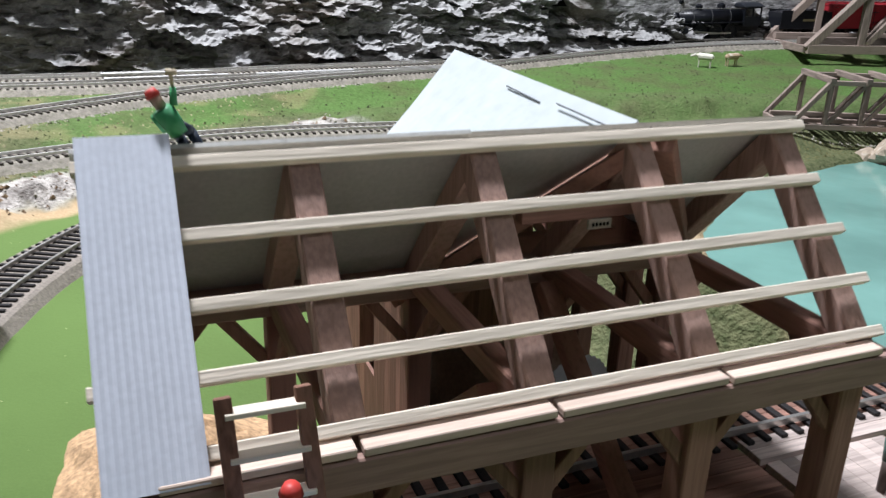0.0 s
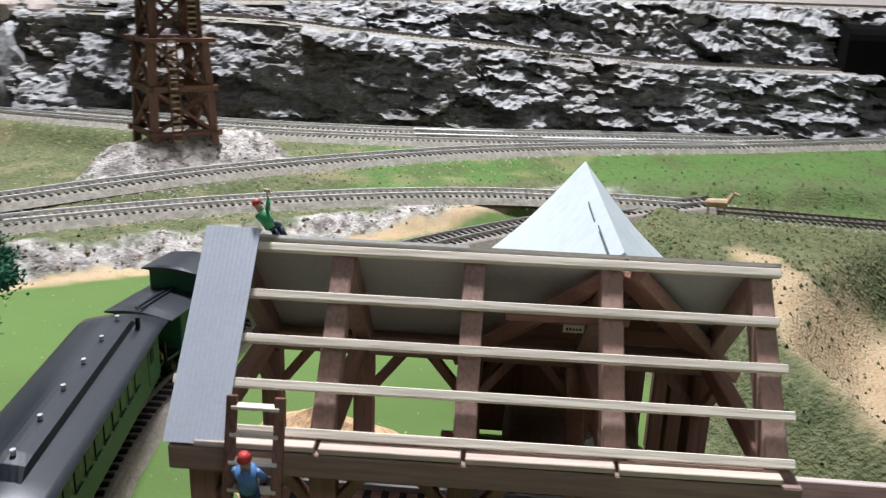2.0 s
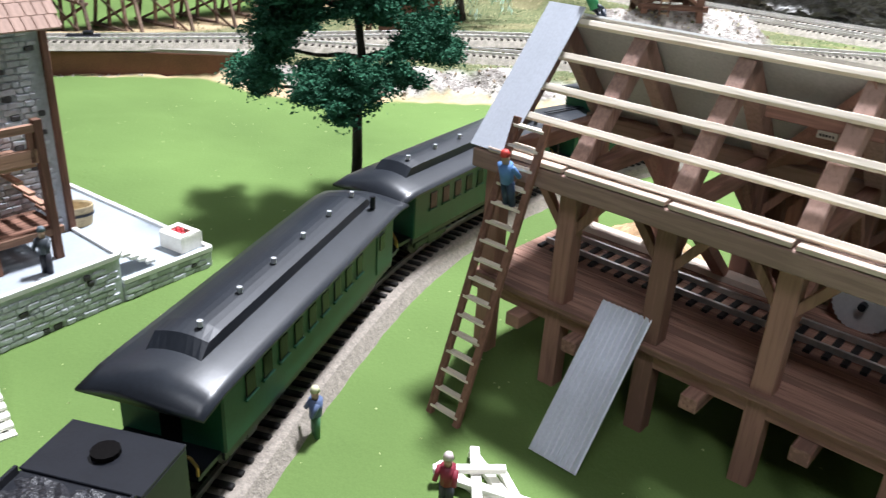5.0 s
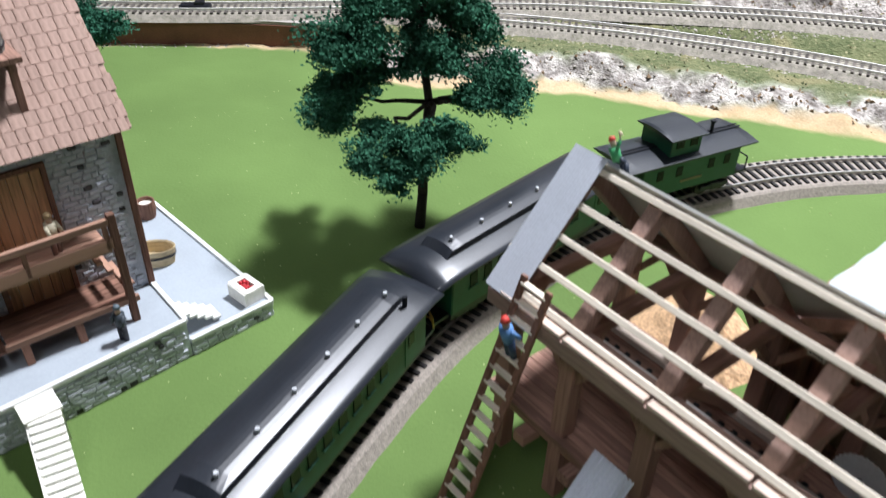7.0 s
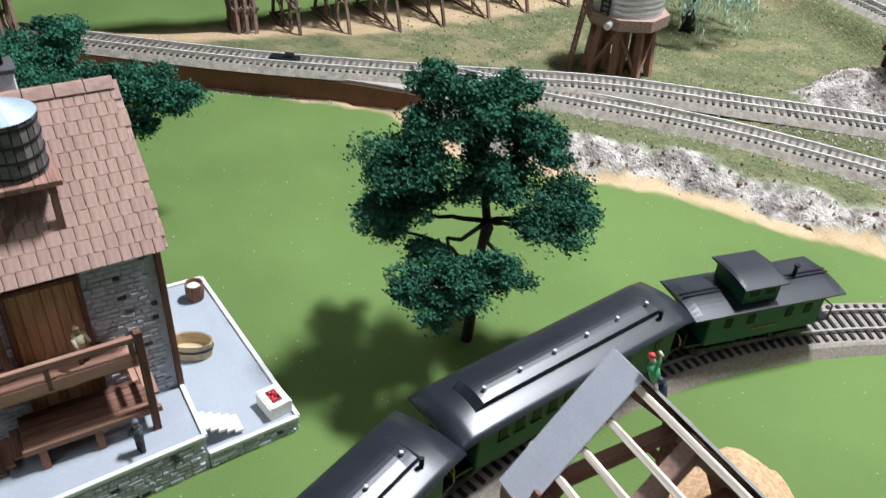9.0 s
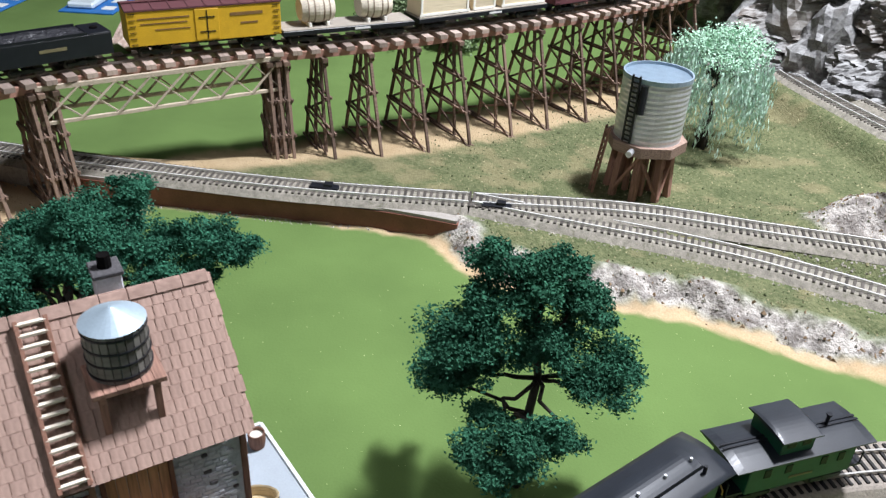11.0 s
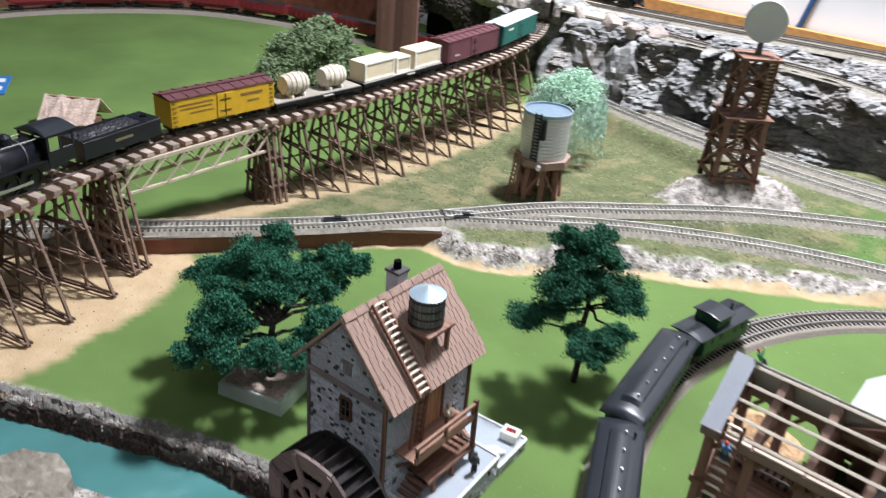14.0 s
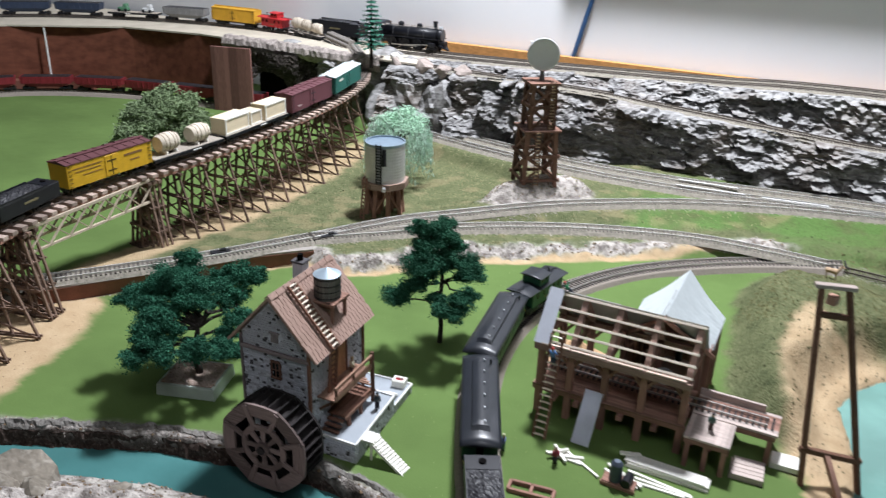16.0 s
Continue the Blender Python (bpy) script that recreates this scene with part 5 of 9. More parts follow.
def coach(m, label):
    L, W = 0.148, 0.033
    car = thing("passenger_coach", m, label, "railway coach", "green passenger train")
    body = bmesh.new()
    box(body, (L - 0.020, W, 0.0225), pose(0, 0, 0.0235), 0.0006)
    b = part("body", body, COACH_GREEN, car)
    for side in (-1, 1):
        for k in range(9):
            x = -0.050 + 0.0098 * k
            bm = bmesh.new()
            box(bm, (0.0052, 0.0006, 0.0075), pose(x, side * (W / 2 + 0.0001), 0.0270), 0.0002)
            part("window", bm, GLASS_DARK, b)
            bm = bmesh.new()
            box(bm, (0.0066, 0.0010, 0.0007), pose(x, side * (W / 2 + 0.0004), 0.0228))
            part("window_sill", bm, COACH_GREEN, b)
        bm = bmesh.new()
        box(bm, (0.0095, 0.0006, 0.0165), pose(0.050, side * (W / 2 + 0.0001), 0.0225), 0.0003)
        door = part("baggage_door", bm, COACH_GREEN, b)
        bm = bmesh.new()
        box(bm, (0.0045, 0.0005, 0.006), pose(0.050, side * (W / 2 + 0.0005), 0.027))
        part("door_window", bm, GLASS_DARK, door)
        bm = bmesh.new()
        box(bm, (L - 0.022, 0.0008, 0.0009), pose(0, side * (W / 2 + 0.0002), 0.0332))
        part("letter_board", bm, COACH_GREEN, b)
        bm = bmesh.new()
        box(bm, (L - 0.020, 0.0010, 0.0022), pose(0, side * (W / 2 - 0.001), 0.0115))
        part("side_sill", bm, LOCO_BLACK, b)
    part("roof", roof_shell(L + 0.004, W + 0.0045, 0.0042, 0.0345, 0.0016), COACH_ROOF, car, "dark grey clerestory roof", True)
    bm = bmesh.new()
    rings = []
    for k in range(21):
        t = -1 + k / 10
        e = max(0, (abs(t) - 0.86) / 0.14)
        h = 0.0058 * math.sqrt(max(0, 1 - e * e)) + 0.0002
        rings.append([(t * (L / 2 - 0.012), y, 0.0372 + (h - 0.0018) * (1 - 0.0 * e) + u * (1 - e) * 1.0) for y, u in arch(0.0165, 0.0018, 8)] + [(t * (L / 2 - 0.012), y, 0.0365) for y, u in arch(0.0165, 0, 8)[::-1]])
    loft(bm, rings)
    part("clerestory", bm, COACH_ROOF, car, smooth=False)
    for k in range(6):
        bm = bmesh.new()
        rod(bm, (-0.052 + 0.0208 * k, -0.0035, 0.0430), (-0.052 + 0.0208 * k, -0.0035, 0.0448), 0.0009, n=8)
        part("roof_vent", bm, material("pale_metal", (0.6, 0.62, 0.65), 0.4, 0.5), car)
    bm = bmesh.new()
    rod(bm, (0.056, -0.0105, 0.0375), (0.056, -0.0105, 0.0425), 0.0011, n=8)
    part("stove_pipe", bm, LOCO_BLACK, car)
    for end in (-1, 1):
        bm = bmesh.new()
        box(bm, (0.011, W - 0.003, 0.0014), pose(end * (L / 2 - 0.0045), 0, 0.0125))
        platform = part("platform", bm, LOCO_BLACK, car)
        for side in (-1, 1):
            bm = bmesh.new()
            x0 = end * (L / 2 + 0.0005)
            pts = [(x0, side * 0.004, 0.013), (x0, side * 0.004, 0.0185), (x0, side * 0.0125, 0.0185), (x0, side * 0.0145, 0.0160), (x0, side * 0.0145, 0.0125)]
            for p, q in zip(pts, pts[1:]):
                rod(bm, p, q, 0.0005, n=6)
            part("end_railing", bm, BRASS, platform, "brass end railing")
            bm = bmesh.new()
            box(bm, (0.005, 0.0006, 0.006), pose(end * (L / 2 - 0.0098), side * 0.0085, 0.0265))
            part("end_window", bm, GLASS_DARK, b)
        bm = bmesh.new()
        box(bm, (0.0008, 0.0062, 0.0170), pose(end * (L / 2 - 0.0098), 0, 0.0220))
        part("end_door", bm, DARK, b)
        truck(car, end * (L / 2 - 0.030))
        bm = bmesh.new()
        box(bm, (0.008, 0.002, 0.0022), pose(end * (L / 2 + 0.003), 0, 0.008))
        part("coupler", bm, LOCO_BLACK, car)
    return car


def caboose(m, label, body_mat=COACH_GREEN, roof_mat=COACH_ROOF, L=0.094):
    W = 0.031
    car = thing("caboose", m, label, "caboose")
    bm = bmesh.new()
    box(bm, (L - 0.022, W, 0.021), pose(0, 0, 0.0225), 0.0005)
    b = part("body", bm, body_mat, car)
    for side in (-1, 1):
        for x in (-0.024, -0.010, 0.014, 0.026):
            bm = bmesh.new()
            box(bm, (0.0046, 0.0006, 0.0062), pose(x, side * (W / 2 + 0.0001), 0.0255), 0.0002)
            part("window", bm, GLASS_DARK, b)
        bm = bmesh.new()
        box(bm, (0.016, 0.0004, 0.0014), pose(0.0, side * (W / 2 + 0.0002), 0.0185))
        part("letter_bar", bm, material("gilt_lettering", (0.16, 0.135, 0.07), 0.6), b)
    part("roof", roof_shell(L, W + 0.004, 0.0030, 0.0330, 0.0), roof_mat, car, smooth=False)
    bm = bmesh.new()
    box(bm, (0.022, W - 0.005, 0.0115), pose(-0.006, 0, 0.0400), 0.0005)
    cup = part("cupola", bm, body_mat, car)
    for side in (-1, 1):
        for x in (-0.011, -0.001):
            bm = bmesh.new()
            box(bm, (0.0055, 0.0006, 0.0045), pose(x, side * (W / 2 - 0.0024), 0.0415))
            part("cupola_window", bm, GLASS_DARK, cup)
    c = roof_shell(0.027, W - 0.0005, 0.0022, 0.0458, 0.0)
    c.transform(Matrix.Translation((-0.006, 0, 0)))
    part("cupola_roof", c, roof_mat, cup)
    bm = bmesh.new()
    rod(bm, (0.025, 0.0, 0.0345), (0.025, 0.0, 0.0425), 0.0011, n=8)
    rod(bm, (0.025, 0.0, 0.0425), (0.025, 0.0, 0.0435), 0.0018, n=8)
    part("stove_pipe", bm, LOCO_BLACK, car)
    bm = bmesh.new()
    for y in (-0.0014, 0.0014):
        beam(bm, (-0.046, y, 0.0365), (0.046, y, 0.0365), 0.0012, 0.0004)
    part("running_board", bm, LOCO_BLACK, car)
    for end in (-1, 1):
        bm = bmesh.new()
        box(bm, (0.011, W - 0.003, 0.0013), pose(end * (L / 2 - 0.0055), 0, 0.0125))
        pl = part("platform", bm, LOCO_BLACK, car)
        bm = bmesh.new()
        x0 = end * (L / 2 - 0.0006)
        for y in (-0.013, -0.0045, 0.0045, 0.013):
            rod(bm, (x0, y, 0.0125), (x0, y, 0.021), 0.0005, n=6)
        rod(bm, (x0, -0.013, 0.021), (x0, 0.013, 0.021), 0.0005, n=6)
        part("end_railing", bm, LOCO_BLACK, pl)
        truck(car, end * (L / 2 - 0.022), 0.016)
    return car


def tender(m, label, L=0.078):
    W = 0.0315
    car = thing("tender", m, label, "locomotive tender")
    bm = bmesh.new()
    box(bm, (L, W, 0.022), pose(0, 0, 0.0225), 0.0006)
    tank = part("tank", bm, LOCO_BLACK, car)
    for y in (-1, 1):
        bm = bmesh.new()
        beam(bm, (-L / 2 + 0.001, y * (W / 2 - 0.0006), 0.0345), (L / 2 - 0.020, y * (W / 2 - 0.0006), 0.0345), 0.0009, 0.0032)
        part("coping", bm, LOCO_BLACK, tank)
        bm = bmesh.new()
        box(bm, (0.022, 0.0004, 0.003), pose(0, y * (W / 2 + 0.0002), 0.0235))
        part("letter_bar", bm, material("gilt_lettering", (0.16, 0.135, 0.07), 0.6), tank)
    bm = bmesh.new()
    n, mm = 26, 14
    rnd = random.Random(3)
    grid = [[bm.verts.new((-L / 2 + 0.002 + (L - 0.022) * i / n, -W / 2 + 0.0015 + (W - 0.003) * j / mm, 0.0335 + 0.0042 * math.sin(math.pi * i / n) * math.sin(math.pi * j / mm) + rnd.uniform(-0.0008, 0.0008))) for j in range(mm + 1)] for i in range(n + 1)]
    for i in range(n):
        for j in range(mm):
            bm.faces.new((grid[i][j], grid[i + 1][j], grid[i + 1][j + 1], grid[i][j + 1]))
    coal = part("coal_load", bm, COAL, car, "glittering black coal load")
    bm = bmesh.new()
    box(bm, (0.019, W, 0.0008), pose(L / 2 - 0.0095, 0, 0.0338), 0.0002)
    part("tank_deck", bm, LOCO_BLACK, tank)
    bm = bmesh.new()
    rod(bm, (L / 2 - 0.009, 0, 0.034), (L / 2 - 0.009, 0, 0.0358), 0.0035, n=12)
    part("water_hatch", bm, DARK, tank)
    for x in (-0.022, 0.022):
        truck(car, x)
    return car


RAIL_TOP = 0.004 + 0.003
front = 0.235
coach(car_pose(LOOP, front + 0.075, 0.148, RAIL_TOP), "dark green wooden passenger coach with grey clerestory roof and baggage door")
coach(car_pose(LOOP, front + 0.075 + 0.155, 0.148, RAIL_TOP), "dark green wooden passenger coach with grey clerestory roof coupled behind another")
caboose(car_pose(LOOP, front + 0.075 + 0.155 + 0.127, 0.094, RAIL_TOP), "dark green caboose with cupola at the train's tail")
tender(car_pose(LOOP, front - 0.046, 0.078, RAIL_TOP) @ Matrix.Diagonal((1, 1, 0.86, 1)), "black coal tender leading the green coaches")

# ---- stone water mill ----
GRIST = Matrix(((0.909, -0.417, 0, -0.1524), (0.417, 0.909, 0, -0.1381), (0, 0, 1, 0), (0, 0, 0, 1)))  # x: across the ridge, y: along it
HALF, LONG, WALL_TOP, PEAK = 0.036, 0.0975, 0.106, 0.158


def stone_mesh(rnd, w, h):
    bm = bmesh.new()
    box(bm, (w, 0.0016, h), None, min(w, h) * 0.18)
    for v in bm.verts:
        v.co += Vector((rnd.uniform(-1, 1), rnd.uniform(-0.3, 0.3), rnd.uniform(-1, 1))) * min(w, h) * 0.06
    me = bpy.data.meshes.new("stone")
    bm.to_mesh(me)
    bm.free()
    return me


STONE_RND = random.Random(12)
STONES = [[stone_mesh(STONE_RND, w, h) for w in (0.0026, 0.0036, 0.0048, 0.0062)] for h in (0.0017, 0.0023)]
for row in STONES:
    for me in row:
        me.materials.append(STONE)
STONES_DARK = [me.copy() for me in (STONES[0][0], STONES[1][0], STONES[0][1], STONES[1][1])]
for me in STONES_DARK:
    me.materials[0] = STONE_DARK
WIDTHS = (0.0026, 0.0036, 0.0048, 0.0062)


def lay_stones(parent, origin, turn, length, z0, z1, skip, seed, limit=10**9, dark_share=0.05):
    """Courses of fieldstone over a wall from origin along turn degrees; what passes the limit is joined."""
    rnd = random.Random(seed)
    z, made, count = z0, Matrix.Translation(origin) @ Euler((0, 0, radians(turn))).to_matrix().to_4x4(), 0
    rest, dark = bmesh.new(), bmesh.new()
    while z < z1 - 0.001:
        k = rnd.choice((0, 1, 1))
        h = (0.0017, 0.0023)[k]
        x = rnd.uniform(0, 0.002)
        while x < length - 0.002:
            i = rnd.randrange(4)
            w = WIDTHS[i]
            if x + w > length:
                break
            cx, cz = x + w / 2, z + h / 2
            if not skip(cx, cz):
                me = STONES_DARK[i] if rnd.random() < dark_share else STONES[k][i]
                m = made @ Matrix.Translation((cx, rnd.uniform(-0.0003, 0.0002), cz)) @ Euler((0, rnd.uniform(-0.05, 0.05), 0)).to_matrix().to_4x4()
                if count < limit:
                    shared("stone", me, parent, m)
                else:
                    heap = dark if me in STONES_DARK else rest
                    before = len(heap.verts)
                    heap.from_mesh(me)
                    bmesh.ops.transform(heap, matrix=m, verts=list(heap.verts)[before:])
                count += 1
            x += w + 0.0003
        z += h + 0.0003
    if count > limit:
        tagged(part("stonework", rest, STONE, parent), kind="stuff")
        tagged(part("dark_stonework", dark, STONE_DARK, parent), kind="stuff")
    else:
        rest.free()
        dark.free()


def roof_z(x):
    return PEAK - (PEAK - 0.1065) * abs(x) / 0.0465


GREY_TRIM = grained("grey_brown_trim", (0.20, 0.165, 0.165))


def build_grist_mill():
    mill = thing("water_mill", GRIST, "grey fieldstone water mill with brown shingle roof", "water mill")
    base = -0.012
    # walls as one stone shell with gables
    bm = bmesh.new()
    outline = [(-HALF, base), (HALF, base), (HALF, roof_z(HALF) - 0.003), (0, PEAK - 0.003), (-HALF, roof_z(-HALF) - 0.003)]
    loft(bm, [[(x, y, z) for x, z in outline] for y in (0.004, LONG)])
    wall = part("wall", bm, MORTAR, mill, "mortar bed of the stone walls")
    lay_stones(wall, (-HALF, 0.0038, 0), 0, 2 * HALF, base + 0.01, PEAK - 0.004, lambda x, z: z > roof_z(x - HALF) - 0.006 or abs(z - 0.101) < 0.0028 or (abs(x - HALF - 0.001) < 0.0052 and 0.073 < z < 0.094) or (abs(x - HALF - 0.001) < 0.006 and 0.112 < z < 0.124) or (z < 0.055 and abs(x - HALF - 0.014) < 0.03), 5, 330, 0.13)
    lay_stones(wall, (HALF + 0.0002, 0.006, 0), 90, LONG - 0.008, 0.018, roof_z(HALF) - 0.004, lambda x, z: (0.031 < x < 0.0605 and z < 0.052) or (0.031 < x < 0.0605 and 0.054 < z < 0.098), 6, 260)
    # corner boards, floor band, window and hatch on the gable
    for x in (-HALF, HALF):
        for y in (0.004, LONG):
            bm = bmesh.new()
            box(bm, (0.0028, 0.0028, roof_z(HALF) - 0.004 - base), pose(x + (0.0005 if x > 0 else -0.0005), y - 0.0005 if y < 0.05 else y + 0.0005, (roof_z(HALF) - 0.004 + base) / 2), 0.0003)
            part("corner_board", bm, RED_BROWN_WOOD if x > 0 else GREY_TRIM, mill)
    bm = bmesh.new()
    box(bm, (2 * HALF + 0.002, 0.0022, 0.004), pose(0, 0.0030, 0.101), 0.0003)
    part("band_board", bm, GREY_TRIM, mill)
    bm = bmesh.new()
    for x, z, w, h in ((0.001, 0.0925, 0.0105, 0.002), (0.001, 0.0755, 0.0115, 0.0022), (-0.0036, 0.084, 0.0016, 0.016), (0.0056, 0.084, 0.0016, 0.016)):
        box(bm, (w, 0.0026, h), pose(x, 0.0030, z), 0.0002)
    win = part("window_frame", bm, RED_BROWN_WOOD, mill)
    bm = bmesh.new()
    box(bm, (0.0078, 0.0008, 0.015), pose(0.001, 0.0034, 0.084))
    part("pane", bm, GLASS_DARK, win)
    bm = bmesh.new()
    box(bm, (0.0007, 0.0006, 0.015), pose(0.001, 0.0026, 0.084))
    box(bm, (0.0078, 0.0006, 0.0007), pose(0.001, 0.0026, 0.084))
    part("glazing_bar", bm, RED_BROWN_WOOD, win)
    bm = bmesh.new()
    box(bm, (0.0075, 0.0016, 0.0085), pose(0.001, 0.0034, 0.1165), 0.0002)
    box(bm, (0.0105, 0.0024, 0.0016), pose(0.001, 0.0030, 0.1220), 0.0002)
    part("hatch", bm, MATS["grey_hatch"] if "grey_hatch" in MATS else grained("grey_hatch", (0.24, 0.21, 0.21)), mill, "small grey boarded hatch in the gable")
    # roof: boards below, courses of shingles on the near slope
    ang = math.atan2(PEAK - 0.1065, 0.0465)
    run = math.hypot(PEAK - 0.1065, 0.0465) + 0.0015
    for s in (-1, 1):
        bm = bmesh.new()
        box(bm, (run, LONG + 0.006, 0.0022), None, 0.0002)
        ob = part("roof_slope", bm, SHINGLE, mill)
        mid = Matrix.Translation((s * 0.0235, LONG / 2 + 0.0005, (PEAK + 0.1065) / 2)) @ Euler((0, s * ang, 0)).to_matrix().to_4x4()
        ob.matrix_basis = mid
        rnd = random.Random(8 + s)
        if s > 0:
            kinds = [tie_mesh("shingle", (0.0075, w, 0.00015), SHINGLE) for w in (0.0038, 0.0046, 0.0056)]
            rows = 12
            for r in range(rows):
                y = -(LONG + 0.006) / 2
                while y < (LONG + 0.006) / 2 - 0.003:
                    k = rnd.randrange(3)
                    w = (0.0038, 0.0046, 0.0056)[k]
                    if rnd.random() > 0.012:
                        shared("shingle", kinds[k], ob, pose(-run / 2 + 0.0042 + (run - 0.007) * r / (rows - 1), y + w / 2, 0.00155, 0, -0.8 + rnd.uniform(-0.15, 0.15), rnd.uniform(-0.6, 0.6)))
                    y += w + 0.0002
    for k in range(9):
        bm = bmesh.new()
        for s in (-1, 1):
            box(bm, (0.0052, 0.0110, 0.0007), Matrix.Translation((s * 0.0020, 0.0035 + 0.0113 * k, PEAK + 0.0012)) @ Euler((0, s * ang, 0)).to_matrix().to_4x4(), 0.0002)
        part("ridge_cap", bm, SHINGLE, mill)
    # chimney on the far slope
    bm = bmesh.new()
    box(bm, (0.0118, 0.0108, 0.020), pose(-0.0075, 0.060, PEAK), 0.0006)
    ch = part("chimney", bm, STONE, mill, "grey stone chimney")
    bm = bmesh.new()
    box(bm, (0.0135, 0.0125, 0.0022), pose(-0.0075, 0.060, PEAK + 0.0105), 0.0004)
    part("chimney_cap", bm, STONE_DARK, ch)
    bm = bmesh.new()
    rod(bm, (-0.0075, 0.060, PEAK + 0.0110), (-0.0075, 0.060, PEAK + 0.0175), 0.0030, 0.0027, 12)
    part("flue", bm, DARK, ch)
    # doors and porches on the long side
    for z0, z1 in ((0.024, 0.051), (0.056, 0.096)):
        bm = bmesh.new()
        for y, w in ((0.0378, 0.0022), (0.0658, 0.0022)):
            box(bm, (0.0028, w, z1 - z0), pose(HALF + 0.0004, y, (z0 + z1) / 2), 0.0002)
        box(bm, (0.0028, 0.0302, 0.0022), pose(HALF + 0.0004, 0.0518, z1), 0.0002)
        fr = part("door_frame", bm, RED_BROWN_WOOD, mill)
        for k in range(6):
            bm = bmesh.new()
            box(bm, (0.0016, 0.0041, z1 - z0 - 0.002), pose(HALF + 0.0002, 0.0411 + 0.0043 * k, (z0 + z1) / 2), 0.0002)
            part("door_board", bm, DOOR_WOOD, fr)
    for z, d, y0, y1 in ((0.0595, 0.020, 0.014, 0.079), (0.033, 0.0205, 0.030, 0.084)):
        for k in range(5):
            bm = bmesh.new()
            beam(bm, (HALF + 0.0028 + 0.0041 * k, y0, z), (HALF + 0.0028 + 0.0041 * k, y1, z), 0.0039, 0.0016, 0.0001)
            part("porch_plank", bm, RED_BROWN_WOOD if z < 0.05 else MATS.get("warm_plank") or grained("warm_plank", (0.36, 0.21, 0.15), vary=0.25), mill)
        bm = bmesh.new()
        beam(bm, (HALF + d + 0.001, y0 - 0.001, z + (0.0035 if z > 0.05 else -0.001)), (HALF + d + 0.001, y1 + 0.001, z + (0.0035 if z > 0.05 else -0.001)), 0.002, 0.0055 if z > 0.05 else 0.003, 0.0002)
        part("rim_board", bm, MATS["warm_plank"], mill)
    bm = bmesh.new()
    beam(bm, (HALF + 0.021, 0.013, 0.0735), (HALF + 0.021, 0.080, 0.0735), 0.0022, 0.0030, 0.0002)
    part("handrail", bm, MATS["warm_plank"], mill)
    for y in (0.015, 0.046, 0.078):
        bm = bmesh.new()
        beam(bm, (HALF + 0.021, y, 0.0605), (HALF + 0.021, y, 0.0725), 0.002, 0.002, 0.0002, (0, 1, 0))
        part("baluster", bm, RED_BROWN_WOOD, mill)
    for y, z0, z1 in ((0.0815, 0.0205, 0.0765), (0.036, 0.0205, 0.032), (0.058, 0.0205, 0.032)):
        bm = bmesh.new()
        beam(bm, (HALF + 0.0215, y, z0), (HALF + 0.0205, y, z1), 0.0032, 0.0032, 0.0002, (0, 1, 0))
        part("porch_post", bm, RED_BROWN_WOOD, mill)
    bm = bmesh.new()
    beam(bm, (HALF + 0.001, 0.018, 0.044), (HALF + 0.019, 0.018, 0.058), 0.0024, 0.0024, 0.0002, (0, 1, 0))
    part("bracket", bm, RED_BROWN_WOOD, mill)
    for k in range(3):
        bm = bmesh.new()
        box(bm, (0.017, 0.0040, 0.0014), pose(HALF + 0.0115, 0.0275 - 0.0042 * k, 0.0292 - 0.0034 * k), 0.0001)
        part("step", bm, RED_BROWN_WOOD, mill)
    for k in range(5):
        bm = bmesh.new()
        box(bm, (0.014, 0.0026, 0.0012), pose(HALF + 0.010, 0.0845 - 0.0036 * k, 0.0365 + 0.0052 * k), 0.0001)
        part("stair_tread", bm, MATS["warm_plank"], mill)
    return mill


MILL_ROOT = build_grist_mill()


def roof_ladder():
    lad = thing("roof_ladder", GRIST, "dark wooden ladder lying up the shingle roof with pale rungs", "ladder")
    ang = math.atan2(PEAK - 0.1065, 0.0465)
    n = Vector((math.sin(ang), 0, math.cos(ang)))
    top, eave = Vector((0.0015, 0, PEAK + 0.0005)) + n * 0.0035, Vector((0.0475, 0, 0.1060)) + n * 0.0035
    for y in (0.0225, 0.0335):
        bm = bmesh.new()
        beam(bm, top + Vector((0, y, 0)), eave + Vector((0, y, 0)), 0.0018, 0.0026, 0.0002)
        part("side_rail", bm, RED_BROWN_WOOD, lad)
        bm = bmesh.new()
        beam(bm, (0.0475, y, 0.1085), (0.0445, y, 0.061), 0.0018, 0.0026, 0.0002, (0, 1, 0))
        part("lower_rail", bm, RED_BROWN_WOOD, lad)
    for k in range(15):
        p = top.lerp(eave, (k + 0.5) / 15)
        bm = bmesh.new()
        beam(bm, p + Vector((0, 0.0225, 0.0008)), p + Vector((0, 0.0335, 0.0008)), 0.0017, 0.0012, 0.0001)
        part("rung", bm, PALE, lad)
    for k in range(8):
        bm = bmesh.new()
        beam(bm, (0.0472 - 0.00035 * k, 0.0225, 0.1050 - 0.0055 * k), (0.0472 - 0.00035 * k, 0.0335, 0.1050 - 0.0055 * k), 0.0014, 0.0014, 0.0001)
        part("rung", bm, RED_BROWN_WOOD, lad)


roof_ladder()


